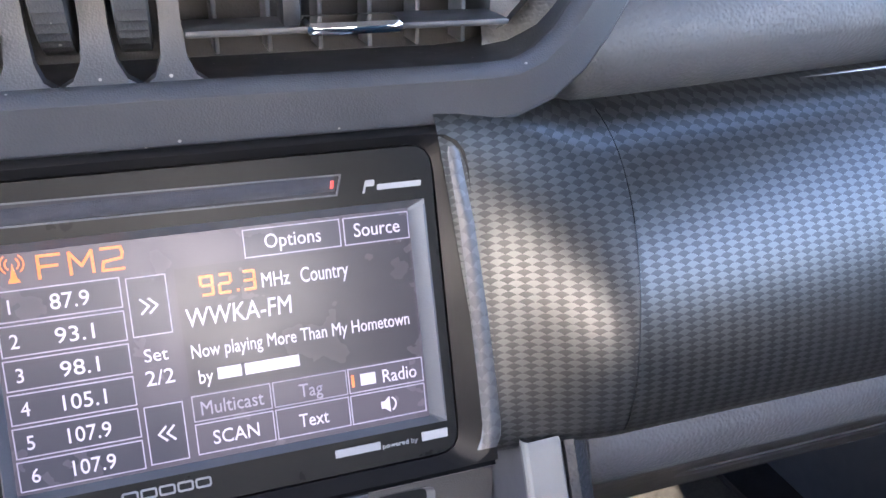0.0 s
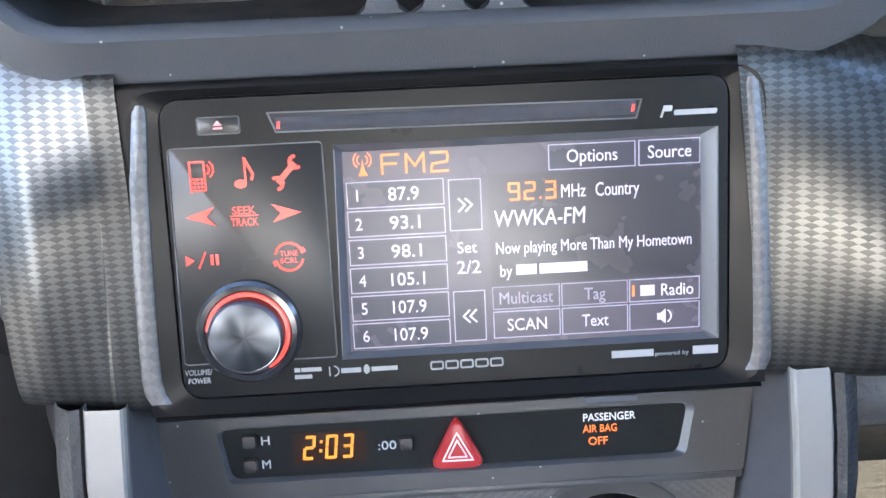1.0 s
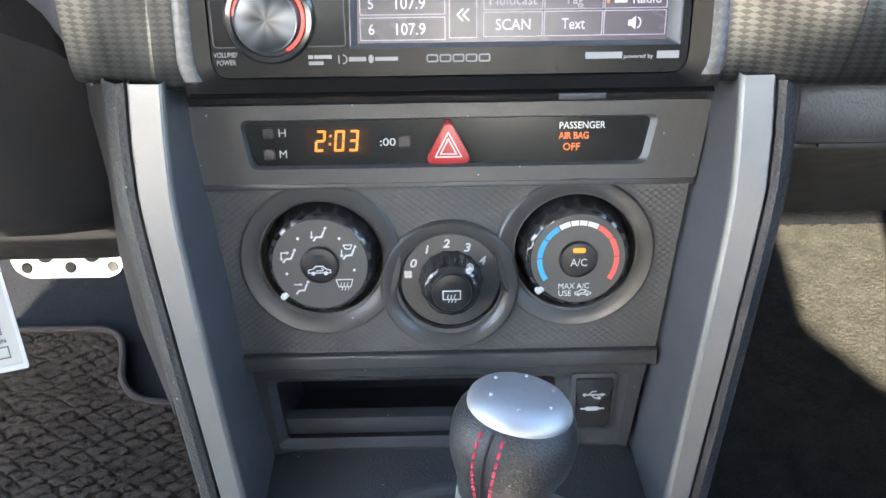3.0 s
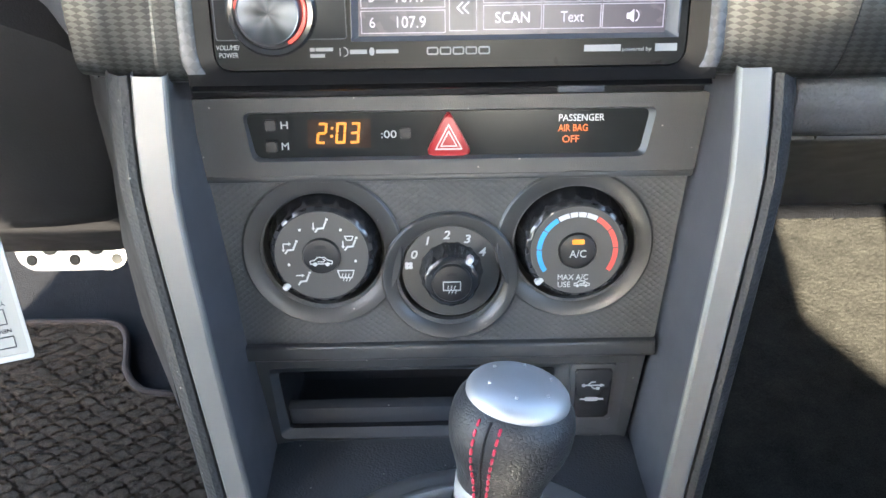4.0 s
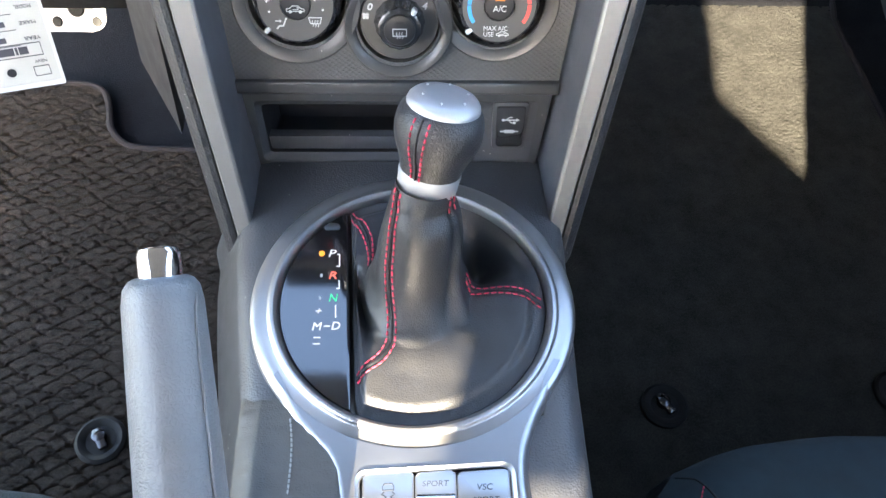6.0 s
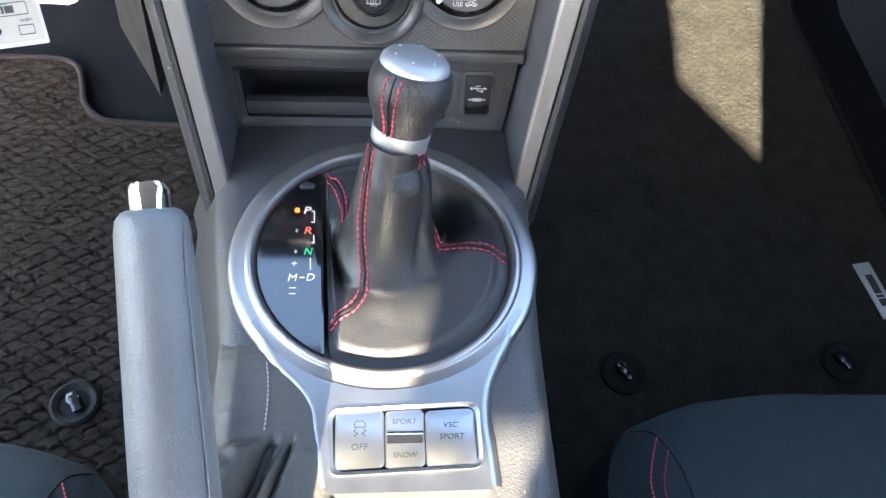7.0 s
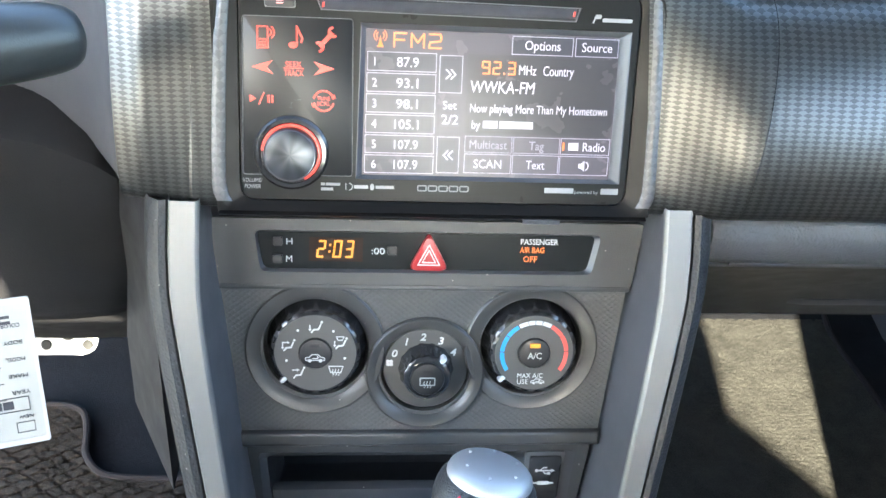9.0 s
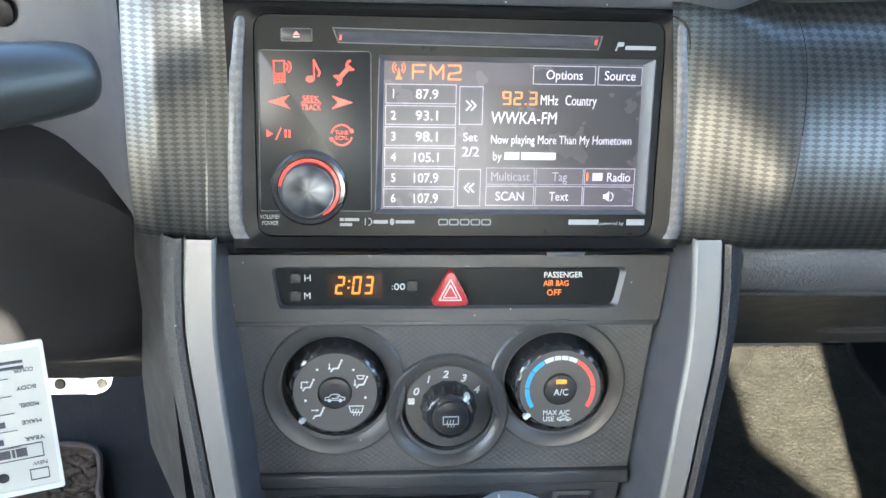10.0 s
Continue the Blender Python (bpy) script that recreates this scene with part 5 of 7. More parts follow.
def big_dial(c, name, label):
    cx, cy = c
    k = part(name, toothed(0.0242, 0.0284, 20, -0.009, 0.0085, cx, cy), M_KNOB, clim, label)
    part("dial_face", lathe([(0.0226, 0.0080), (0.0224, 0.0089), (0.0094, 0.0089), (0.0092, 0.0080)], 64, cx, cy, (False, False)), M_DIAL, k, "matt dial face")
    part("push_button", lathe([(0.0091, 0.0070), (0.0090, 0.0096), (0.0086, 0.0103), (0.0072, 0.0107), (0.004, 0.0108), (0.0, 0.0108)], 48, cx, cy, (False, False)), M_BUTTON, k, "round push button")
    a = radians(222)
    bm = box(0.0046, 0.0030, 0.0045, (0, 0, 0), 0.001)
    bmesh.ops.transform(bm, verts=bm.verts, matrix=pose(cx + 0.0240 * math.cos(a), cy + 0.0240 * math.sin(a), 0.0072, 0, 0, 222))
    part("pointer", bm, M_WHITE, k, "white pointer")
    return k


d1 = big_dial(K1, "mode_dial", "black air direction dial")
d3 = big_dial(K3, "temperature_dial", "black temperature dial")
ZD = 0.0088


def dial_arc(c, r0, r1, a0, a1, material, parent, name):
    n = 8
    pts = [(c[0] + r1 * math.cos(radians(a0 + (a1 - a0) * i / n)), c[1] + r1 * math.sin(radians(a0 + (a1 - a0) * i / n))) for i in range(n + 1)]
    pts += [(c[0] + r0 * math.cos(radians(a1 + (a0 - a1) * i / n)), c[1] + r0 * math.sin(radians(a1 + (a0 - a1) * i / n))) for i in range(n + 1)]
    part(name, prism(pts, ZD, ZD + 0.0004), material, parent)


for a0, a1 in ((214, 179), (177, 148), (146, 122)):
    dial_arc(K3, 0.0172, 0.0196, a0, a1, M_BLUE, d3, "blue_mark")
for a0, a1 in ((120, 104), (102.5, 91.5), (90, 79), (77.5, 62)):
    dial_arc(K3, 0.0172, 0.0196, a0, a1, M_WHITE, d3, "white_mark")
for a0, a1 in ((60, 36), (34, 5), (3, -34)):
    dial_arc(K3, 0.0172, 0.0196, a0, a1, M_REDPRINT, d3, "red_mark")
part("lamp", prism(rrect(0.0058, 0.0024, 0.0005, K3[0], K3[1] + 0.0052), 0.0100, 0.0111), G_AMBER, d3, "lit amber lamp")
lettering("ac_print", "A/C", K3[0], K3[1] - 0.0008, 0.0038, M_WHITE, d3, 0.0080, "CENTER", 0.0109)
lettering("max_print", "MAX A/C", K3[0] - 0.0015, K3[1] - 0.0138, 0.0029, M_WHITE, d3, 0.0148, "CENTER", ZD)
lettering("use_print", "USE", K3[0] - 0.0057, K3[1] - 0.0176, 0.0029, M_WHITE, d3, 0.0062, "CENTER", ZD)


def car_sign(x, y, w, z, parent, loop=True):
    k = w / 10
    bm = stroke([(x + dx * k, y + dy * k) for dx, dy in ((-5, -1.2), (-5, 0.2), (-3, 0.6), (-1.6, 2.0), (1.6, 2.0), (3, 0.6), (5, 0.1), (5, -1.2), (-5, -1.2))], 0.0004, z, z + 0.0003)
    for dx in (-2.8, 2.8):
        prism(circle(0.95 * k, 10, x + dx * k, y - 1.4 * k), z, z + 0.0004, 0, 1, bm)
    stroke([(x + dx * k, y + dy * k) for dx, dy in ((-1.5, -0.2), (1.2, -0.2), (1.8, 0.5), (1.0, 1.1))], 0.0004, z, z + 0.0003, bm)
    return part("recirculation_sign", bm, M_WHITE, parent)


car_sign(K3[0] + 0.0030, K3[1] - 0.0174, 0.0075, ZD, d3)
car_sign(K1[0], K1[1] - 0.0020, 0.0105, 0.0109, d1)
part("lamp", prism(rrect(0.0052, 0.0018, 0.0004, K1[0], K1[1] + 0.0052), 0.0095, 0.0110), M_DARK, d1, "unlit lamp")


def seat_sign(x, y, parent, up=False, down=False, demist=False):
    """Seated figure line with air arrows, drawn as a bent seat line and a dot."""
    bm = stroke([(x + 0.0026, y + 0.0022), (x + 0.0012, y - 0.0010), (x - 0.0014, y - 0.0012), (x - 0.0026, y - 0.0028)], 0.0009, ZD, ZD + 0.0003)
    prism(circle(0.0007, 8, x + 0.0031, y + 0.0033), ZD, ZD + 0.0003, 0, 1, bm)
    if up:
        stroke([(x - 0.0034, y + 0.0020), (x - 0.0006, y + 0.0020)], 0.0006, ZD, ZD + 0.0003, bm)
        prism([(x - 0.0008, y + 0.0029), (x - 0.0008, y + 0.0011), (x + 0.0005, y + 0.0020)], ZD, ZD + 0.0003, 0, 1, bm)
    if down:
        stroke([(x - 0.0034, y + 0.0016), (x - 0.0034, y - 0.0010)], 0.0006, ZD, ZD + 0.0003, bm)
        prism([(x - 0.0043, y - 0.0008), (x - 0.0025, y - 0.0008), (x - 0.0034, y - 0.0021)], ZD, ZD + 0.0003, 0, 1, bm)
    if demist:
        stroke([(x - 0.0024, y + 0.0042), (x + 0.0016, y + 0.0042), (x + 0.0008, y + 0.0022), (x - 0.0016, y + 0.0022)], 0.0005, ZD, ZD + 0.0003, bm, close=True)
    return part("air_sign", bm, M_WHITE, parent)


for a, u_, dn, dm in ((88, False, True, False), (163, True, True, False), (22, False, True, True), (232, True, False, False)):
    seat_sign(K1[0] + 0.0152 * math.cos(radians(a)), K1[1] + 0.0152 * math.sin(radians(a)), d1, u_, dn, dm)
for a in (125, 53, 195, -10):
    part("dial_dot", prism(circle(0.0007, 10, K1[0] + 0.0165 * math.cos(radians(a)), K1[1] + 0.0165 * math.sin(radians(a))), ZD, ZD + 0.0004), M_WHITE, d1)


def demist_sign(x, y, k, z, parent, rear=False):
    top = ((-3.6, 2.2), (3.6, 2.2), (2.6, -1.2), (-2.6, -1.2)) if not rear else ((-3.6, 2.4), (3.6, 2.4), (3.6, -1.4), (-3.6, -1.4))
    bm = stroke([(x + dx * k, y + dy * k) for dx, dy in top], 0.0005, z, z + 0.0003, close=True)
    for dx in (-1.4, 0, 1.4):
        stroke([(x + (dx + q) * k, y + dy * k) for q, dy in ((0, -2.8), (0.4, -1.8), (-0.4, -0.6), (0, 0.6))], 0.0004, z, z + 0.0003, bm)
    return part("demist_sign", bm, M_WHITE, parent)


demist_sign(K1[0] + 0.0152 * math.cos(radians(-42)), K1[1] + 0.0152 * math.sin(radians(-42)), 0.0011, ZD, d1)

KF = (0.0015, 0.0400)
fan = part("fan_dial", lathe([(0.0248, -0.009), (0.0247, -0.002), (0.0240, -0.0012), (0.0150, -0.0012)], 72, *KF, (False, True)), M_DIAL, clim, "black fan speed dial")
part("fan_knob", toothed(0.0126, 0.0160, 14, -0.002, 0.0125, *KF), M_KNOB, fan, "ribbed fan knob")
part("demist_button", lathe([(0.0098, 0.0115), (0.0097, 0.0138), (0.0092, 0.0144), (0.0078, 0.0147), (0.004, 0.0148), (0.0, 0.0148)], 48, *KF, (False, False)), M_BUTTON, fan, "round demister button")
demist_sign(KF[0], KF[1] - 0.0015, 0.00115, 0.0147, fan, True)
part("lamp", prism(rrect(0.0048, 0.0014, 0.0003, KF[0], KF[1] + 0.0050), 0.0135, 0.0148), M_DARK, fan, "unlit lamp")
for s_, a, in (("0", 151), ("1", 122), ("2", 93), ("3", 62), ("4", 32)):
    lettering("fan_print", s_, KF[0] - 0.0010 + 0.0196 * math.cos(radians(a)), KF[1] + 0.0196 * math.sin(radians(a)), 0.0042, M_WHITE, fan, 0.0034 if s_ != "1" else 0.0018, "CENTER", -0.0011, 0.2, bold=0.02)
bm = bmesh.new()
for k in range(4):
    prism(circle(0.0011, 8, KF[0] - 0.0210 + 0.0013 * math.cos(radians(45 + 90 * k)), KF[1] + 0.0036 + 0.0013 * math.sin(radians(45 + 90 * k))), -0.0011, -0.0008, 0, 1, bm)
part("fan_sign", bm, M_WHITE, fan)
a = radians(50)
bm = box(0.0042, 0.0030, 0.006, (0, 0, 0), 0.001)
bmesh.ops.transform(bm, verts=bm.verts, matrix=pose(KF[0] + 0.0135 * math.cos(a), KF[1] + 0.0135 * math.sin(a), 0.0095, 0, 0, 50))
part("pointer", bm, M_WHITE, fan, "white pointer")
part("lower_lip", prism([(-0.1068, -0.0075), (0.1068, -0.0075), (0.1062, 0.0015), (-0.1062, 0.0015)], -0.02, 0.0035, 0.002, 3), M_TRIM, clim, "satin lip under the panel")

# ---- storage pocket and socket panel ----
tray = thing("storage_pocket", MU, "black open storage pocket below the climate panel", "storage pocket")
POUT = [(-0.1010, -0.0520), (0.0990, -0.0520), (0.1050, 0.0185), (-0.1050, 0.0185)]
PMID = rounded([(-0.0935, -0.0425), (0.0940, -0.0425), (0.0960, 0.0070), (-0.0955, 0.0070)], 0.003)
PIN = rounded([(-0.0890, -0.0375), (0.0555, -0.0375), (0.0575, 0.0020), (-0.0915, 0.0020)], 0.003)
part("surround", opened_plate(POUT, PMID, -0.02, 0.0, None, 128), M_TRIM, tray, "charcoal surround")
part("surround_step", opened_plate(PMID, PIN, -0.02, 0.0002, -0.0035, 128), M_SOFT, tray, "recessed step")
bm = loops([[(x * k, y, z) for x, y in PIN] for z, k in ((-0.0030, 1.0), (-0.046, 0.97))], True, (False, True))
part("pocket_liner", bm, M_DARK, tray, "dark pocket liner")
bm = prism([(-0.0885, -0.0375), (0.0550, -0.0375), (0.0555, -0.0262), (-0.0895, -0.0262)], -0.014, -0.0060, 0.001)
part("pocket_lip", bm, M_SOFT, tray, "raised front lip")
usb = thing("socket_panel", MU, "black socket panel with pale USB signs", "socket panel")
part("plate", prism(rounded([(0.0665, -0.0322), (0.0895, -0.0322), (0.0898, 0.0070), (0.0650, 0.0070)], 0.0025), -0.012, 0.0012, 0.001), M_SOFT, usb, "socket plate")
part("cover", prism(rounded([(0.0690, -0.0285), (0.0872, -0.0285), (0.0876, 0.0042), (0.0676, 0.0042)], 0.002), -0.002, 0.0026, 0.0012), M_KNOB, usb, "hinged cover")
x, y = 0.0776, -0.0060
bm = stroke([(x - 0.0050, y), (x + 0.0045, y)], 0.0008, 0.0025, 0.0029)
prism(circle(0.0011, 10, x - 0.0050, y), 0.0025, 0.0029, 0, 1, bm)
prism([(x + 0.0040, y - 0.0012), (x + 0.0040, y + 0.0012), (x + 0.0064, y)], 0.0025, 0.0029, 0, 1, bm)
stroke([(x - 0.0028, y), (x - 0.0010, y + 0.0022), (x + 0.0012, y + 0.0022)], 0.0006, 0.0025, 0.0029, bm)
stroke([(x - 0.0014, y), (x + 0.0004, y - 0.0022), (x + 0.0022, y - 0.0022)], 0.0006, 0.0025, 0.0029, bm)
prism(rrect(0.0018, 0.0018, 0.0002, x + 0.0028, y - 0.0022), 0.0025, 0.0029, 0, 1, bm)
part("usb_sign", bm, M_WHITE, usb)
y = -0.0155
bm = prism(rrect(0.0070, 0.0026, 0.0006, x - 0.0002, y), 0.0025, 0.0029)
stroke([(x - 0.0062, y), (x + 0.0060, y)], 0.0009, 0.0025, 0.0029, bm)
part("plug_sign", bm, M_WHITE, usb)

# ---- gear selector ----
shift = thing("gear_selector", MS, "gear selector with leather boot, silver ring and knob", "gear selector")
CX, CY = 0.0065, -0.0235


def ellipse(r, ry, n=120):
    return circle(r, n, CX, CY, ry)


RING = ((0.0974, -0.011), (0.0971, -0.0050), (0.0962, -0.0024), (0.0945, -0.0010), (0.0905, 0.0002), (0.0868, 0.0010), (0.0860, 0.0014), (0.0853, 0.0026), (0.0842, 0.0036), (0.0825, 0.0038), (0.0810, 0.0028), (0.0800, 0.0008), (0.0790, -0.003))
rings = [[(px_, py_, z) for px_, py_ in ellipse(r_, r_ - 0.0026)] for r_, z in RING]
part("ring", loops(rings), M_SILVER2, shift, "satin silver ring")
PLATE = smoothline([(-0.0760, -0.0700), (-0.0620, -0.0960), (-0.0465, -0.1130), (-0.0400, -0.1250), (-0.0365, -0.1450), (-0.0325, -0.1690)], 5)
PLATE2 = smoothline([(0.0684, -0.1690), (0.0672, -0.1480), (0.0660, -0.1300), (0.0680, -0.1140), (0.0745, -0.0980), (0.0830, -0.0820), (0.0890, -0.0630)], 5)
def edge_inset(line, d):
    out = []
    for i, p in enumerate(line):
        way = (line[min(i + 1, len(line) - 1)] - line[max(i - 1, 0)]).normalized()
        out.append((p.x - way.y * d, p.y + way.x * d))
    return out


ROUND = ((0.0, -0.0075), (0.0004, -0.0040), (0.0012, -0.0024), (0.0026, -0.0010), (0.0044, 0.0002), (0.0064, 0.0006))
for line in (PLATE, PLATE2):
    flat = [Vector((v[0], v[1])) for v in line]
    part("plate_edge", loops([[(x, y, z) for x, y in edge_inset(flat, d)] for d, z in ROUND], False), M_PLATE, shift, "rounded silver edge")
EDGE = [Vector((v[0], v[1])) for v in PLATE]
PLATE, PLATE2 = [edge_inset([Vector((v[0], v[1])) for v in line], 0.0063) for line in (PLATE, PLATE2)]
plate_poly = PLATE + [(-0.0255, -0.1714), (0.0200, -0.1714), (0.0610, -0.1712)] + PLATE2
HOLE = rounded([(-0.0225, -0.1600), (0.0560, -0.1575), (0.0555, -0.1240), (-0.0240, -0.1270)], 0.006)
arc_in = [(CX + 0.0925 * math.cos(radians(a)), CY + 0.0899 * math.sin(radians(a))) for a in range(334, 208, -3)]
part("trim_plate", pierced(plate_poly + arc_in, [HOLE], 0.0006, -0.012), M_PLATE, shift, "silver plate with buttons")
part("plate_rim", opened_plate([(x * 1.0 + (x - 0.016) * 0.065, y + (y + 0.142) * 0.13) for x, y in HOLE], HOLE, -0.01, 0.0019, 0.0, 128), M_PLATE, shift, "raised rim round the buttons")
part("button_well", prism(HOLE, -0.012, -0.006), M_DARK, shift)
for nm, x0, x1, lab in (("stability_button", -0.0222, 0.0046, "silver button"), ("mode_button", 0.0052, 0.0268, "silver rocker button"), ("sport_button", 0.0274, 0.0552, "silver button")):
    poly = rounded([(x0, -0.1590), (x1, -0.1578), (x1, -0.1252), (x0, -0.1264)], 0.0025)
    bt = part(nm, prism(poly, -0.008, 0.0004, 0.0012), M_PLATE, shift, lab)
    xm = (x0 + x1) / 2
    if nm == "stability_button":
        bm = bmesh.new()
        k = 0.0005
        stroke([(xm - 0.0030, -0.1352), (xm - 0.0030, -0.1335), (xm - 0.0020, -0.1318), (xm + 0.0020, -0.1318), (xm + 0.0030, -0.1335), (xm + 0.0030, -0.1352)], k, 0.0003, 0.0007, bm, close=True)
        for s in (-1, 1):
            stroke([(xm + s * 0.0022, -0.1362), (xm + s * 0.0034, -0.1375), (xm + s * 0.0010, -0.1388), (xm + s * 0.0030, -0.1402)], k, 0.0003, 0.0007, bm)
        part("skid_sign", bm, M_GREYPRINT, bt)
        lettering("button_print", "OFF", xm, -0.1462, 0.0036, M_GREYPRINT, bt, 0.0090, "CENTER", 0.0003, 0.1)
    elif nm == "mode_button":
        lettering("button_print", "SPORT", xm, -0.1322, 0.0030, M_GREYPRINT, bt, 0.0140, "CENTER", 0.0003, 0.15)
        lettering("button_print", "SNOW", xm, -0.1512, 0.0030, M_GREYPRINT, bt, 0.0135, "CENTER", 0.0003, 0.15)
        part("rocker_ridge", loops([[(x, y, z) for x in (x0 + 0.001, x1 - 0.001)] for y, z in ((-0.1375, 0.0003), (-0.1385, 0.0011), (-0.1400, 0.0015), (-0.1425, 0.0013), (-0.1450, 0.0003))], False), M_CHROME, bt, "polished ridge")
    else:
        lettering("button_print", "VSC", xm + 0.0005, -0.1345, 0.0032, M_GREYPRINT, bt, 0.0082, "CENTER", 0.0003, 0.15)
        lettering("button_print", "SPORT", xm + 0.0008, -0.1412, 0.0032, M_GREYPRINT, bt, 0.0140, "CENTER", 0.0003, 0.15)


def chord(y):
    return -0.0325 + (0.0465 - y) / 0.132 * 0.0055


pts = [p for p in ellipse(0.0786, 0.0761, 160) if p[0] < chord(p[1])]
pts.sort(key=lambda p: math.atan2(p[1] - CY, -(p[0] - CX)))
ind = part("gear_display", prism(pts, -0.006, -0.0004, 0.0006), M_LENS, shift, "glossy black gear display")
part("release_cover", prism(rounded([(-0.0490, 0.0275), (-0.0385, 0.0275), (-0.0390, 0.0330), (-0.0480, 0.0330)], 0.0022), -0.001, 0.0006, 0.0005), M_KNOB, ind, "small release cover")
for s_, x, y, mt, h, w in (("P", -0.0428, 0.0108, G_LETTER, 0.0052, 0.0046), ("R", -0.0420, -0.0048, glowing("red_letter", (1.0, 0.16, 0.10), 0.8), 0.0052, 0.0048), ("N", -0.0412, -0.0204, G_GREEN, 0.0052, 0.0052), ("M", -0.0500, -0.0392, G_LETTER, 0.0052, 0.0056), ("D", -0.0392, -0.0390, G_LETTER, 0.0052, 0.0050), ("+", -0.0495, -0.0292, G_LETTER, 0.0048, 0.0036)):
    lettering("gear_print", s_, x, y, h, mt, ind, w, "CENTER", -0.0003, 0.18)
bm = stroke([(-0.0400, 0.0100), (-0.0385, 0.0100), (-0.0383, 0.0015), (-0.0400, 0.0015)], 0.0006, -0.0004, 0.0)
stroke([(-0.0383, -0.0085), (-0.0380, -0.0140), (-0.0395, -0.0140)], 0.0006, -0.0004, 0.0, bm)
stroke([(-0.0398, -0.0255), (-0.0395, -0.0335)], 0.0006, -0.0004, 0.0, bm)
stroke([(-0.0458, -0.0392), (-0.0428, -0.0392)], 0.0007, -0.0004, 0.0, bm)
stroke([(-0.0515, -0.0465), (-0.0480, -0.0465)], 0.0006, -0.0004, 0.0, bm)
stroke([(-0.0515, -0.0505), (-0.0480, -0.0505)], 0.0006, -0.0004, 0.0, bm)
part("gate_lines", bm, G_LETTER, ind)
part("gear_lamp", prism(circle(0.0018, 12, -0.0494, 0.0106, 0.0020), -0.0004, 0.0002), G_AMBER, ind, "lit amber lamp")
for y in (-0.0050, -0.0206):
    part("gear_lamp", prism(rrect(0.0014, 0.0024, 0.0006, -0.0490, y), -0.0004, 0.0), M_WHITE, ind, "unlit lamp")

# leather boot: from the ring up to the collar
TX, TY = 0.0119, 0.0104
base = []
NB = 144
full = cast_outline(ellipse(0.0786, 0.0761, 160), TX, TY, NB)
for x, y in full:
    if x < chord(y):
        dx, dy = x - TX, y - TY
        lo, hi = 0.0, 1.0
        for _ in range(30):
            mid = (lo + hi) / 2
            if TX + dx * mid < chord(TY + dy * mid):
                hi = mid
            else:
                lo = mid
        x, y = TX + dx * lo, TY + dy * lo
    base.append((x, y))
COLUMN = [(0.0315, 0.0040), (0.0285, 0.0100), (0.0264, 0.0165), (0.0250, 0.0250), (0.0240, 0.0345), (0.0226, 0.0440), (0.0206, 0.0535), (0.0182, 0.0605), (0.0166, 0.0655), (0.0156, 0.0705)]


def bell(ang, at, width):
    d = (ang - at + 180) % 360 - 180
    return math.exp(-(d / width) ** 2)


def boot_at(ang, f):
    """A point of the boot: ang in degrees round the collar, f from the ring (0) over the foot of the column (0.5) to the collar (1)."""
    i = (ang / 360 * NB) % NB
    k = int(i)
    b = Vector(base[k]).lerp(Vector(base[(k + 1) % NB]), i - k)
    way = Vector((math.cos(radians(ang)), math.sin(radians(ang))))
    g = min(0.9999, max(0.0, (f - 0.5) * 2)) * (len(COLUMN) - 1)
    c = int(g)
    (r0, z0), (r1, z1) = COLUMN[c], COLUMN[c + 1]
    r, z = r0 + (r1 - r0) * (g - c), z0 + (z1 - z0) * (g - c)
    up = g / (len(COLUMN) - 1)
    r += 0.0110 * (1 - up) ** 2.5 * (bell(ang, 262, 40) + 0.5 * bell(ang, 318, 14))
    p = Vector((TX - 0.0030 * (1 - up), TY - 0.024 * (1 - up) ** 1.2)) + r * way
    if f < 0.5:
        t = f / 0.5
        p = b.lerp(p, t)
        h = math.sin(math.pi * t ** 0.9)
        near = h * t
        z = -0.0022 + (z + 0.0022) * t ** 2.6
        z += -0.021 * h * bell(ang, 24, 22) - 0.031 * near * bell(ang, 20, 22) - 0.032 * near * bell(ang, 208, 20) + 0.005 * near * bell(ang, 247, 8) - 0.004 * near * bell(ang, 300, 9)
        z += 0.005 * h * bell(ang, 340, 14) + 0.001 * near * bell(ang, 270, 8) - 0.006 * h * bell(ang, 60, 40) + 0.003 * h * bell(ang, 312, 22)
        edge = min(1.0, max(0.0, (t - 0.14) / 0.13))
        z += 0.0042 * edge * edge * (3 - 2 * edge) * (1 - t) * (1 - bell(ang, 30, 40))
        z += h * 0.0012 * noise.noise(Vector((p.x * 55, p.y * 55, 1.5)))
    else:
        h = math.sin(math.pi * up) ** 0.7
        bulge = 0.0020 * noise.noise(Vector((way.x * 1.1, way.y * 1.1, up * 2.5))) + 0.0012 * bell(ang, 245, 34)
        bulge -= 0.0050 * bell(ang, 300 + 36 * up, 8) * (1 - up)
        bulge += 0.0016 * bell(ang, 316 + 30 * up, 10) * (1 - up)
        bulge += (0.0014 * math.exp(-((up - 0.66) / 0.07) ** 2) - 0.0022 * math.exp(-((up - 0.80) / 0.05) ** 2)) * bell(ang, 292, 55)
        p += way * bulge * h
        z -= up * up * (0.391 * (p.y - TY) + 0.174 * (p.x - TX))
    return Vector((p.x, p.y, z))


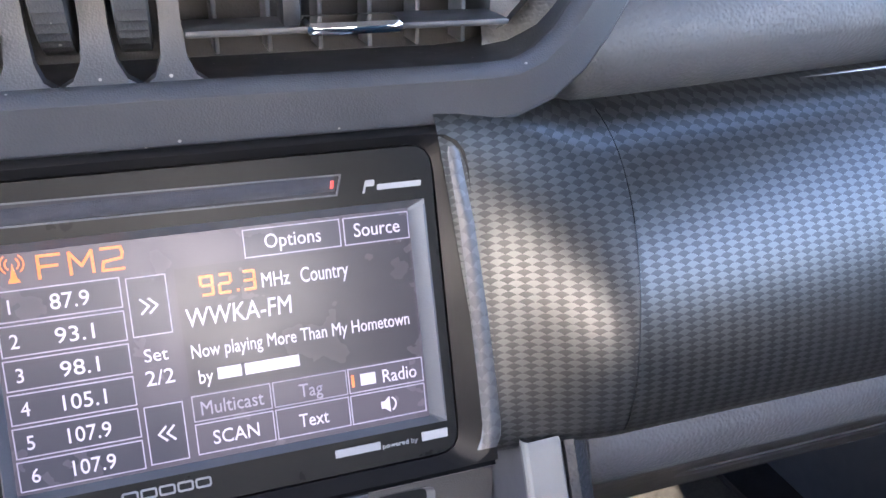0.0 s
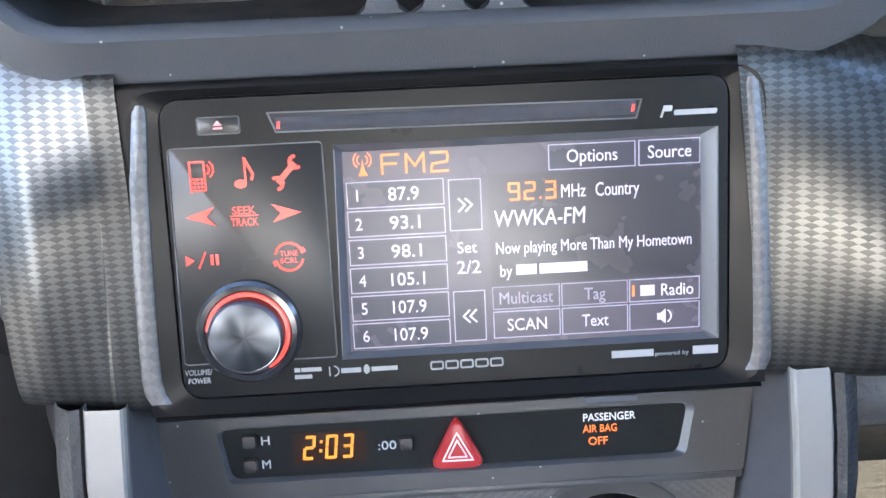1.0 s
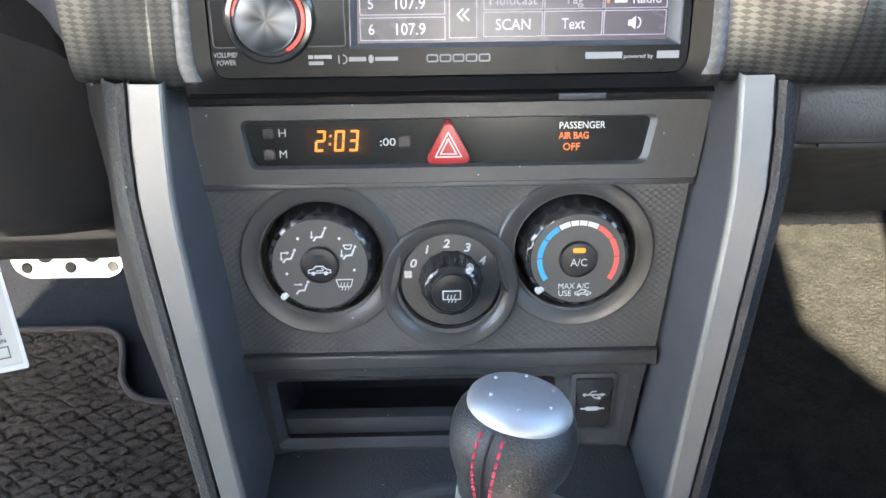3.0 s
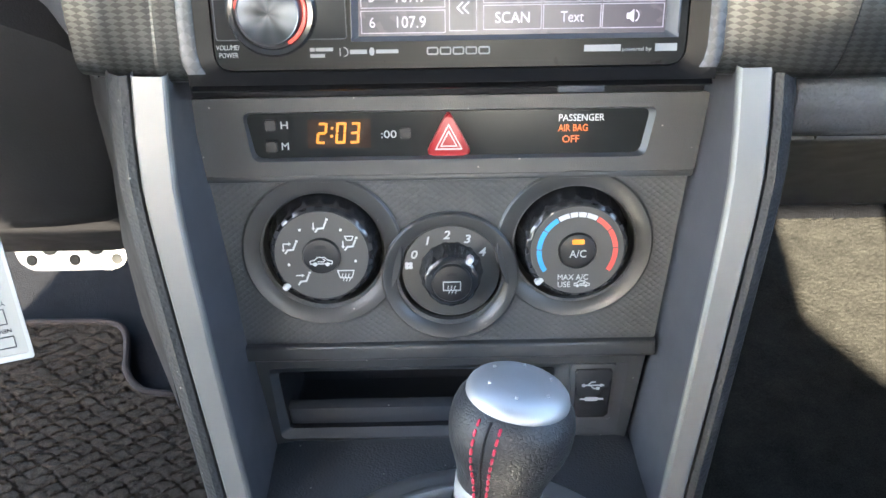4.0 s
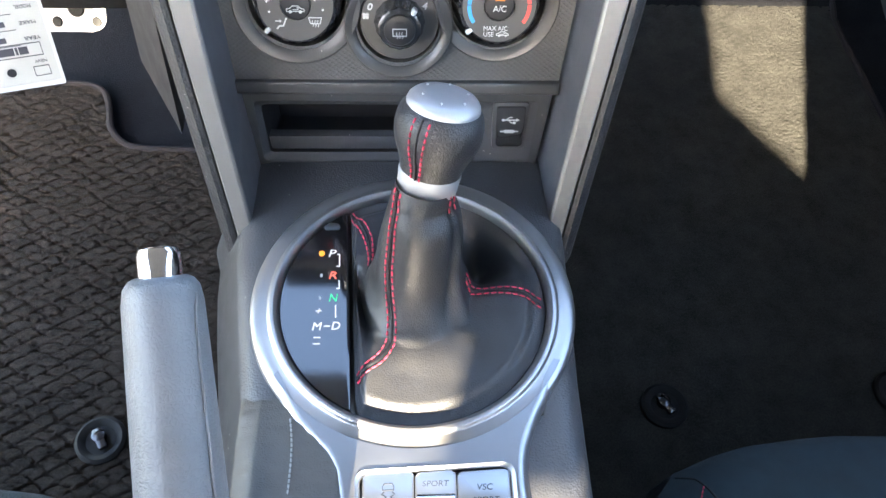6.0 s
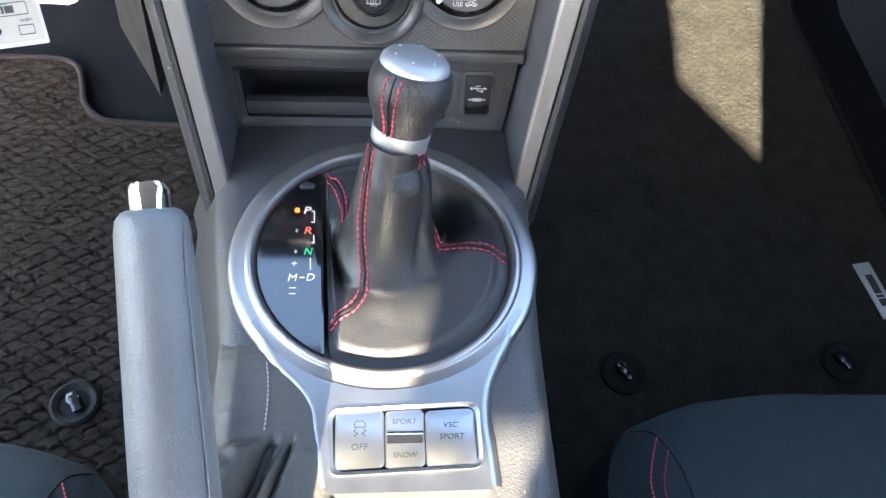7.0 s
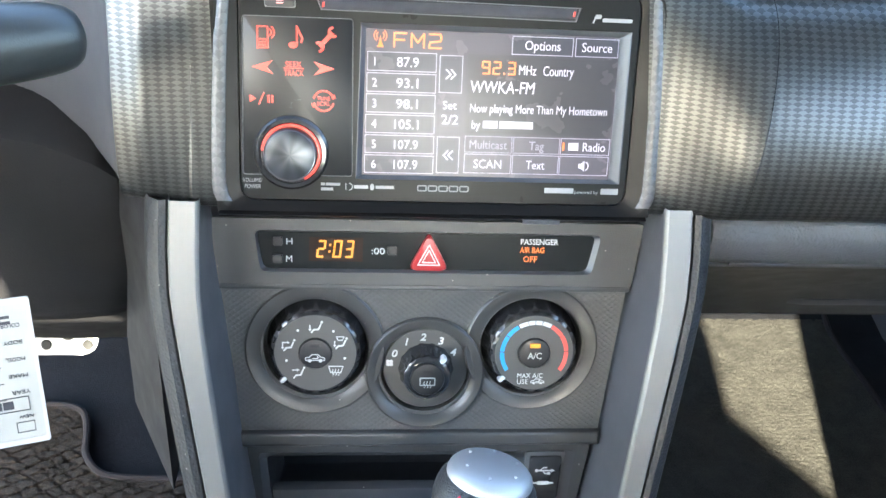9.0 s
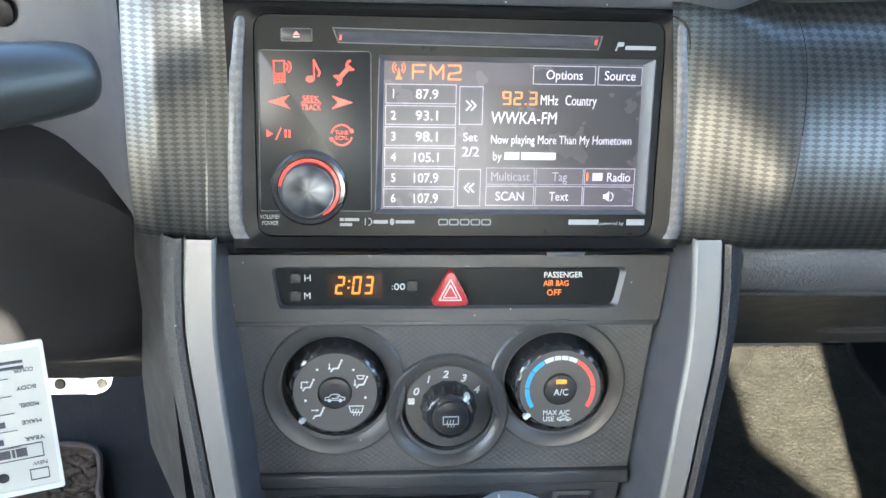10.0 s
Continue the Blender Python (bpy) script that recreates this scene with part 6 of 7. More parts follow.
fr = [i / 64 for i in range(65)]
rings = [[tuple(boot_at(360 * k / NB, f)) for k in range(NB)] for f in fr]
boot = part("boot", loops(rings), M_BOOT, shift, "black leather boot", 60)
SEAMS = (((208, 0.99), (210, 0.94), (217, 0.84), (223, 0.77), (229, 0.69), (238, 0.61), (244.5, 0.55), (247.5, 0.47), (247.5, 0.35), (245.5, 0.20), (245, 0.08), (245, 0.01)),
         ((354, 0.56), (350, 0.50), (346, 0.42), (343, 0.32), (340, 0.21), (336, 0.09), (333, 0.01)),
         ((146, 0.01), (145, 0.08), (142, 0.2), (142.5, 0.34), (149, 0.46), (158, 0.52)),
         ((340, 1.0), (336, 0.94), (333.5, 0.87)))
for seam in SEAMS:
    line, rows = [], ([], [])
    for v in smoothline([(a, f) for a, f in seam], 8):
        p, q, up_ = boot_at(v.x, v.y), boot_at(v.x + 2, v.y), boot_at(v.x, min(1.0, v.y + 0.01))
        out = (q - p).cross(up_ - p)
        out = out.normalized() if out.length > 1e-12 else Vector((0, 0, 1))
        if out.z < 0 and v.y < 0.5:
            out = -out
        turn = 2 * 0.0029 / max(0.0004, (q - p).length)
        line.append(p + out * 0.0003)
        rows[0].append(boot_at(v.x + turn, v.y) + out * 0.0006)
        rows[1].append(boot_at(v.x - turn, v.y) + out * 0.0006)
    part("seam", tube(line, 0.0009, 6), M_DARK, shift, "black seam")
    for row in rows:
        stitches("stitching", row, shift)

# the knob on its lever
AX = Vector((0.160, 0.360, 0.920)).normalized()


def along(origin, z):
    """A frame at origin with its z along the given way and its x near the world's x."""
    x = (Vector((1, 0, 0)) - z * z.x).normalized()
    y = z.cross(x)
    return Matrix(((x.x, y.x, z.x, origin[0]), (x.y, y.y, z.y, origin[1]), (x.z, y.z, z.z, origin[2]), (0, 0, 0, 1)))


KM = along((0.0104, 0.0057, 0.0510), AX)
KNOB = [(0.0168, 0.0275), (0.0174, 0.0310), (0.0188, 0.0360), (0.0206, 0.0405), (0.0224, 0.0450), (0.0234, 0.0495), (0.0238, 0.0540), (0.0234, 0.0590), (0.0222, 0.0630), (0.0200, 0.0660)]
knob2 = part("knob", lathe(KNOB + [(0.0190, 0.067)], 64, 0, 0, (False, False)), M_LEATHER, shift, "black leather knob", m=KM)
part("collar", lathe([(0.0140, 0.0175), (0.0158, 0.0160), (0.0166, 0.0172), (0.0173, 0.0268), (0.0171, 0.0284), (0.0160, 0.0290)], 64), M_SATIN, shift, "satin silver collar", m=KM)
part("cap", lathe([(0.0196, 0.0655), (0.0196, 0.0672), (0.0191, 0.0690), (0.0175, 0.0708), (0.0145, 0.0721), (0.010, 0.0730), (0.0, 0.0734)], 64, 0, 0, (False, False)), M_SATIN, knob2, "satin silver cap")
bm = bmesh.new()
for k in range(6):
    a = 2 * math.pi * k / 6 + 0.3
    prism(circle(0.0006, 8, 0.0125 * math.cos(a), 0.0125 * math.sin(a)), 0.0718, 0.0732, 0, 1, bm)
part("cap_dimples", bm, M_WHITE, knob2, "small raised dots")


def knob_r(z):
    for (r0, z0), (r1, z1) in zip(KNOB, KNOB[1:]):
        if z0 <= z <= z1:
            return r0 + (r1 - r0) * (z - z0) / (z1 - z0)
    return KNOB[-1][0]


for off, mt in ((-0.0032, None), (0.0032, None), (0, M_DARK)):
    row = []
    for i in range(24):
        z = 0.0280 + 0.0370 * i / 23
        a = radians(-122) + off / 0.02 * (1 + 0.3 * (z - 0.04) / 0.03)
        row.append(Vector(((knob_r(z) + 0.0002) * math.cos(a), (knob_r(z) + 0.0002) * math.sin(a), z)))
    if mt is None:
        ob = stitches("stitching", row, knob2, length=0.0029, gap=0.0010, r=0.0006)
    else:
        part("seam", tube(row, 0.0006, 6), mt, knob2, "black seam")

# ---- parking brake ----
hb = thing("parking_brake", pose(-0.085, -0.12, 0.44), "grey leather parking brake lever with chrome button", "parking brake")
AT_HB = hb.matrix_world.inverted()
H0, H1 = Vector((-0.0929, -0.0028, 0.5766)), Vector((-0.0679, -0.2548, 0.3930))
axis = (H1 - H0).normalized()
HM = along(H0, axis)


def grip_ring(r, z, sq=0.12):
    out = []
    for k in range(48):
        a = 2 * math.pi * k / 48
        q = 1 + sq * (abs(math.cos(a)) ** 3 + abs(math.sin(a)) ** 3 - 0.7)
        out.append((r * 1.0 * math.cos(a) * q, r * math.sin(a) * q, z))
    return out


part("grip", loops([grip_ring(r, z) for r, z in ((0.0092, -0.001), (0.0116, 0.0), (0.0138, 0.003), (0.0148, 0.009), (0.0153, 0.025), (0.0163, 0.06), (0.0173, 0.10), (0.0178, 0.14), (0.0176, 0.20), (0.016, 0.28))], True, (True, True)), M_GRIP, hb, "pebbled grey leather grip", m=AT_HB @ HM)
part("release_button", lathe([(0.0080, 0.002), (0.0082, -0.005), (0.0080, -0.0095), (0.0070, -0.0118), (0.0042, -0.0127), (0.0, -0.0129)], 40, 0, 0, (False, False)), M_CHROME, hb, "chrome release button", m=AT_HB @ HM)
seam = [HM @ Vector((r * math.cos(radians(a)), r * math.sin(radians(a)), z)) for a, z, r in ((18, 0.006, 0.0150), (28, 0.014, 0.0155), (30, 0.03, 0.0160), (31, 0.06, 0.0169), (32, 0.10, 0.0180), (32, 0.16, 0.0185))]
part("seam", tube(smoothline(seam, 5), 0.0007, 6), M_GRIP, hb, "raised seam", m=AT_HB)
# gathered leather cover below the lever
rings = []
for j in range(121):
    y = 0.0225 - 0.20 * j / 120
    ring = []
    for k in range(73):
        q = k / 72
        x = -0.0915 + 0.068 * q
        edge = min(q, 1 - q)
        z = 0.4165 + 0.006 * min(1.0, edge / 0.18) ** 0.6 - 0.006 * max(0, 0.5 - q) - 0.0035 * max(0.0, (y - 0.010) / 0.0125)
        d = (x + 0.0604) * 0.945 - (y + 0.040) * 0.326
        near = max(0.0, min(1.0, (-0.037 - y + 0.25 * min(0.0, d)) / 0.012))
        near = near * near * (3 - 2 * near)
        deep = max(0.0, min(1.0, (-0.038 - y) / 0.05))
        z += near * (0.010 + 0.022 * deep) * (1 / (1 + math.exp((d + 0.0015) / 0.0016))) * math.exp(-(min(0.0, d) / 0.03) ** 2)
        z += near * (0.0045 * math.exp(-((d - 0.0105) / 0.0022) ** 2) - 0.010 * math.exp(-((d - 0.0045) / 0.0024) ** 2) - 0.0055 * math.exp(-((d - 0.0150) / 0.0014) ** 2) - 0.004 * math.exp(-((d - 0.0095 - 0.1 * (y + 0.06)) / 0.0009) ** 2))
        z += 0.004 * math.exp(-((x + 0.080) / 0.008) ** 2) * max(0.0, min(1.0, (0.012 - y) / 0.03))
        z += 0.0035 * noise.noise(Vector((x * 130 + y * 60, y * 60 - x * 40, 4.0))) * near
        z += 0.0006 * noise.noise(Vector((x * 60, y * 220, 9.0)))
        z -= 0.006 * math.exp(-((y + 0.084 + 0.5 * (x + 0.045)) / 0.0035) ** 2) * max(0.0, min(1.0, (x + 0.056) / 0.008))
        ring.append((x, y, z))
    rings.append(ring)
rings = [[(x, y, 0.395) for x, y, z in rings[0]]] + rings
part("cover", loops(rings, False), M_COVER, hb, "gathered black leather cover", 60, AT_HB)
line = smoothline([(-0.0619, 0.0050, 0.4228), (-0.0604, -0.006, 0.4230), (-0.0598, -0.018, 0.4232), (-0.0604, -0.038, 0.4234)], 6)
ob = stitches("stitching", line, hb, M_GREYTHREAD, 0.0022, 0.0006, 0.00055, "grey stitching")
ob.matrix_local = AT_HB

# ---- crumbs of dust along the plate and on the leather ----
rng = random.Random(5)
bm = bmesh.new()
spots = []
for _ in range(70):
    v = EDGE[rng.randrange(2, len(EDGE) - 1)]
    spots.append((v.x - rng.random() ** 2 * 0.004, v.y + rng.uniform(-0.003, 0.003), -0.0048, 0.00022))
for x, y, z, r in spots:
    p = MS @ Vector((x, y, z))
    bmesh.ops.create_icosphere(bm, subdivisions=1, radius=r * rng.uniform(0.6, 1.5), matrix=Matrix.Translation(p) @ Matrix.Scale(0.6, 4, (0, 0, 1)))
tagged(part("dust_crumbs", bm, M_GREYTHREAD), "pale crumbs of dust along the silver plate", "dust", kind="stuff")

# ---- floor mats ----
MATZ = 0.094


def tuft_height(x, y, w, h):
    """0 in the grooves to 1 on the tufts: rows of overlapping scallops, each row offset by half."""
    n1, n2 = noise.noise(Vector((x * 45, y * 45, 0.3))), noise.noise(Vector((x * 170, y * 170, 7.1)))
    u, v = x / w + 0.20 * n1 + 0.07 * n2, y / h + 0.38 * n1 + 0.20 * n2 + 100.0
    row = math.floor(v)
    fu = abs((u + 0.5 * (row % 2) + 100.0) % 1.0 - 0.5)
    fv = v - row
    arch = 0.9 * (1 - 4 * fu * fu)
    tone = arch - fv if arch > fv else 1.9 - 3.6 * (fu - 0.5) ** 2 - fv
    k = min(1.0, max(0.0, (tone - 0.05) / 0.28))
    worn = min(1.0, max(0.35, 0.85 + 1.1 * noise.noise(Vector((x * 75, y * 75, 3.3)))))
    n3 = noise.noise(Vector((x * 420, y * 420, 5.0)))
    return 1 - (1 - k * k * (3 - 2 * k)) * worn + 0.2 * n2 + 0.16 * n3


def floor_mat(name, outline, label, depth, rows, dx, dy, material):
    th = thing(name, pose(0, 0, 0), label, "floor mat", "floor mats")
    part("backing", prism(outline, 0.084, MATZ - 0.0035, 0.002), material, th, "dark mat backing")
    xs, ys = [p[0] for p in outline], [p[1] for p in outline]
    nx, ny = int((max(xs) - min(xs)) / dx) + 1, int((max(ys) - min(ys)) / dy) + 1
    ids, verts, faces = {}, [], []
    for j in range(ny):
        y = min(ys) + j * dy
        cuts = sorted(ax + (y - ay) / (by - ay) * (bx - ax) for (ax, ay), (bx, by) in zip(outline, outline[1:] + outline[:1]) if (ay > y) != (by > y))
        if len(cuts) < 2:
            continue
        for i in range(nx):
            x = min(xs) + i * dx
            if any(a + 0.003 < x < b - 0.003 for a, b in zip(cuts[::2], cuts[1::2])):
                ids[i, j] = len(verts)
                verts.append((x, y, MATZ - 0.003 + depth * tuft_height(x, y, *rows)))
    for (i, j), k in ids.items():
        if (i + 1, j) in ids and (i, j + 1) in ids and (i + 1, j + 1) in ids:
            faces.append((k, ids[i + 1, j], ids[i + 1, j + 1], ids[i, j + 1]))
    me = bpy.data.meshes.new("tufting")
    me.from_pydata(verts, [], faces)
    me.polygons.foreach_set("use_smooth", [True] * len(faces))
    me.materials.append(material)
    ob = new("tufting", me)
    ob.parent = th
    tagged(ob, "tufted scallop pattern")
    return th


left = smoothline([(-0.60, 0.600, 0), (-0.45, 0.600, 0), (-0.392, 0.598, 0), (-0.369, 0.584, 0), (-0.358, 0.556, 0), (-0.350, 0.524, 0), (-0.331, 0.500, 0), (-0.305, 0.491, 0), (-0.245, 0.488, 0), (-0.198, 0.487, 0), (-0.186, 0.478, 0), (-0.181, 0.45, 0), (-0.176, 0.30, 0), (-0.165, 0.10, 0), (-0.16, -0.12, 0)], 5)
left = [(p.x, p.y) for p in left]
dm = floor_mat("floor_mat", [(-0.62, -0.12), (-0.62, 0.60)] + left, "dark driver's floor mat with piped edge on the carpet", 0.0040, (0.0260, 0.0086), 0.0021, 0.0014, M_MAT)
part("piping", tube([(x, y, MATZ) for x, y in left], 0.0042, 8), M_PIPING, dm, "dark red piping")
right = smoothline([(0.165, -0.10, 0), (0.172, 0.3, 0), (0.185, 0.70, 0), (0.22, 0.80, 0), (0.60, 0.80, 0), (0.625, 0.70, 0), (0.635, 0.3, 0), (0.64, -0.1, 0)], 5)
right = [(p.x, p.y) for p in right]
pm = floor_mat("floor_mat", right, "dark passenger floor mat with metal badge on the carpet", 0.0013, (0.0150, 0.0060), 0.0032, 0.0016, M_MAT2)
part("piping", tube([(x, y, MATZ) for x, y in right], 0.0042, 8), M_PIPING, pm, "dark red piping")
bm = prism([(-0.0105, -0.037), (0.0105, -0.037), (0.0105, 0.037), (-0.0105, 0.037)], 0, 0.0022, 0.0006)
bd = part("badge", bm, plastic("badge_metal", (0.6, 0.6, 0.58), 0.4, metal=0.2), pm, "small brushed metal badge", m=pose(0.5790, 0.2500, MATZ, 0, 0, 8.5))
bars("badge_bar", -0.022, 0.0, 0.044, 0.009, M_INK, bd, 3, 0.0023, 0, 7)
bd.children[0].matrix_local = pose(0, 0, 0, 0, 0, 90)


def clip(parent, x, y):
    c = part("clip", lathe([(0.0240, 0.0), (0.0235, 0.003), (0.0205, 0.0055), (0.0170, 0.0045), (0.0140, 0.0015), (0.0, 0.001)], 40, 0, 0, (False, False)), M_RUBBER, parent, "round black mat clip", m=pose(x, y, MATZ))
    bm = box(0.009, 0.022, 0.006, (0, 0, 0.005), 0.002)
    lathe([(0.0065, 0.001), (0.006, 0.008), (0.003, 0.0095), (0.0, 0.0095)], 20, 0, 0.003, (False, False), bm)
    part("hook", bm, M_KNOB, c, "black hook", m=pose(0, 0, 0, 0, 0, 30))


for par, x, y in ((dm, -0.2830, 0.1250), (pm, 0.2630, 0.1500), (pm, 0.5070, 0.1590)):
    clip(par, x, y)

# ---- brake pedal ----
ped = thing("brake_pedal", pose(-0.3705, 0.552, 0.2495, 62), "drilled aluminium brake pedal with black rubber studs", "pedal")
bm = prism(rounded([(-0.048, -0.0235), (0.044, -0.0235), (0.053, -0.013), (0.055, 0.030), (-0.058, 0.030), (-0.058, -0.008)], 0.008), -0.004, 0.0, 0.0025)
part("pad", bm, M_PEDAL, ped, "bright aluminium pad")
for x, y, r in ((-0.042, -0.0125, 0.0055), (-0.023, 0.001, 0.0085), (0.001, -0.0125, 0.0055), (0.023, 0.001, 0.0085), (0.043, -0.0125, 0.0055), (-0.046, 0.020, 0.0065), (0.001, 0.022, 0.0065), (0.046, 0.020, 0.0065)):
    part("stud", lathe([(r, -0.001), (r, 0.0005), (r * 0.85, 0.0015), (0, 0.0012)], 24, x, y, (False, False)), M_RUBBER, ped, "dark rubber stud")
bm = tube([(0.0, 0.0, -0.004), (0.0, 0.04, -0.03), (0.0, 0.16, -0.09), (0.0, 0.30, -0.14)], 0.008, 10)
part("arm", bm, M_DARK, ped, "black pedal arm")

# ---- key and price tag ----
tag = thing("key_tag", pose(0, 0, 0), "white paper key tag with handwriting in a clear sleeve", "key tag")
TR, BR = Vector((-0.2080, 0.2240, 0.5580)), Vector((-0.2066, 0.2035, 0.4820))
up = (TR - BR).normalized()
facing = Vector((0.30, -0.80, 0.42))
xa = up.cross(facing).normalized()
za = xa.cross(up).normalized()
TW, TL = 0.056, (TR - BR).length
TM = Matrix(((xa.x, up.x, za.x, BR.x), (xa.y, up.y, za.y, BR.y), (xa.z, up.z, za.z, BR.z), (0, 0, 0, 1))) @ pose(-TW, 0, 0)
tag.matrix_world = TM
holes = circle(0.0030, 32, TW / 2, 0.0085)
part("card", prism(rrect(TW, TL, 0.0012, TW / 2, TL / 2), -0.0006, 0.0, 0), M_PAPER, tag, "white printed card")
part("sleeve", frame_ring(rrect(TW + 0.003, TL + 0.006, 0.0015, TW / 2, TL / 2), rrect(TW - 0.0005, TL - 0.0005, 0.0012, TW / 2, TL / 2), -0.0009, 0.0003), M_FILM, tag, "clear sleeve edge")
for y in (0.0085, TL - 0.0085):
    part("punch_hole", prism(circle(0.0026, 20, TW / 2 + (0.002 if y < 0.04 else 0.0), y), -0.0008, 0.0004), M_DARK, tag, "dark punched hole")
for i, s_ in enumerate(("YEAR", "MAKE", "MODEL", "BODY", "COLOR")):
    y = 0.0285 + 0.0096 * i
    lettering("tag_print", s_, TW - 0.0045, y, 0.0022, M_INK, tag, 0.0088, "LEFT", 0.0002, turn=180)
    bars("writing", 0.0100 + 0.002 * (i % 2), y - 0.0004, 0.024, 0.0032, M_INK, tag, 3 + i % 2, 0.0002, 2, 11 + i)
    bars("rule", 0.006, y - 0.0036, 0.034, 0.0003, M_INK, tag, 1, 0.0002)
part("number_box", stroke([(0.006, 0.0175), (TW - 0.006, 0.0175), (TW - 0.006, 0.0255), (0.006, 0.0255)], 0.0004, 0.0001, 0.0004, close=True), M_INK, tag)
bars("writing", 0.010, 0.0215, 0.034, 0.0046, M_INK, tag, 4, 0.0002, 0, 23)
for x, s_ in ((TW - 0.0135, "NEW"), (0.0085, "USED")):
    part("tick_box", stroke([(x, 0.0045), (x + 0.0085, 0.0045), (x + 0.0085, 0.0105), (x, 0.0105)], 0.0004, 0.0001, 0.0004, close=True), M_INK, tag)
    lettering("tag_print", s_, x + 0.0085, 0.0138, 0.0020, M_INK, tag, 0.0068, "LEFT", 0.0002, turn=180)
bars("writing", TW / 2 + 0.006, TL - 0.0070, 0.014, 0.0015, M_INK, tag, 2, 0.0002, 0, 31)
bars("writing", TW / 2 + 0.006, TL - 0.0100, 0.014, 0.0015, M_INK, tag, 2, 0.0002, 0, 32)
topc = TM @ Vector((TW / 2, TL - 0.0085, 0.0))
ring = [topc + Vector((0.004 * math.sin(a) - 0.001, -0.003 * math.sin(a), 0.018 * (1 - math.cos(a)))) for a in [2 * math.pi * k / 24 for k in range(25)]]
part("wire_loop", tube(ring, 0.0006, 6), M_CHROME, tag, "thin metal ring", m=TM.inverted())
keyt = thing("ignition_key", pose(-0.252, 0.222, 0.592), "black ignition key with steel ring in the lock", "key")
part("key_head", prism(rounded([(-0.013, -0.018), (0.013, -0.018), (0.016, 0.004), (0.010, 0.018), (-0.010, 0.018), (-0.016, 0.004)], 0.005), -0.004, 0.004, 0.002), M_DARK, keyt, "black key head", m=pose(0, 0, 0, 70, 0, 60))
ring = [Vector((0.009 * math.sin(a), -0.004 * math.sin(a), -0.012 - 0.010 * (1 - math.cos(a)))) for a in [2 * math.pi * k / 24 for k in range(25)]]
part("key_ring", tube(ring, 0.0008, 8), M_CHROME, keyt, "steel key ring")


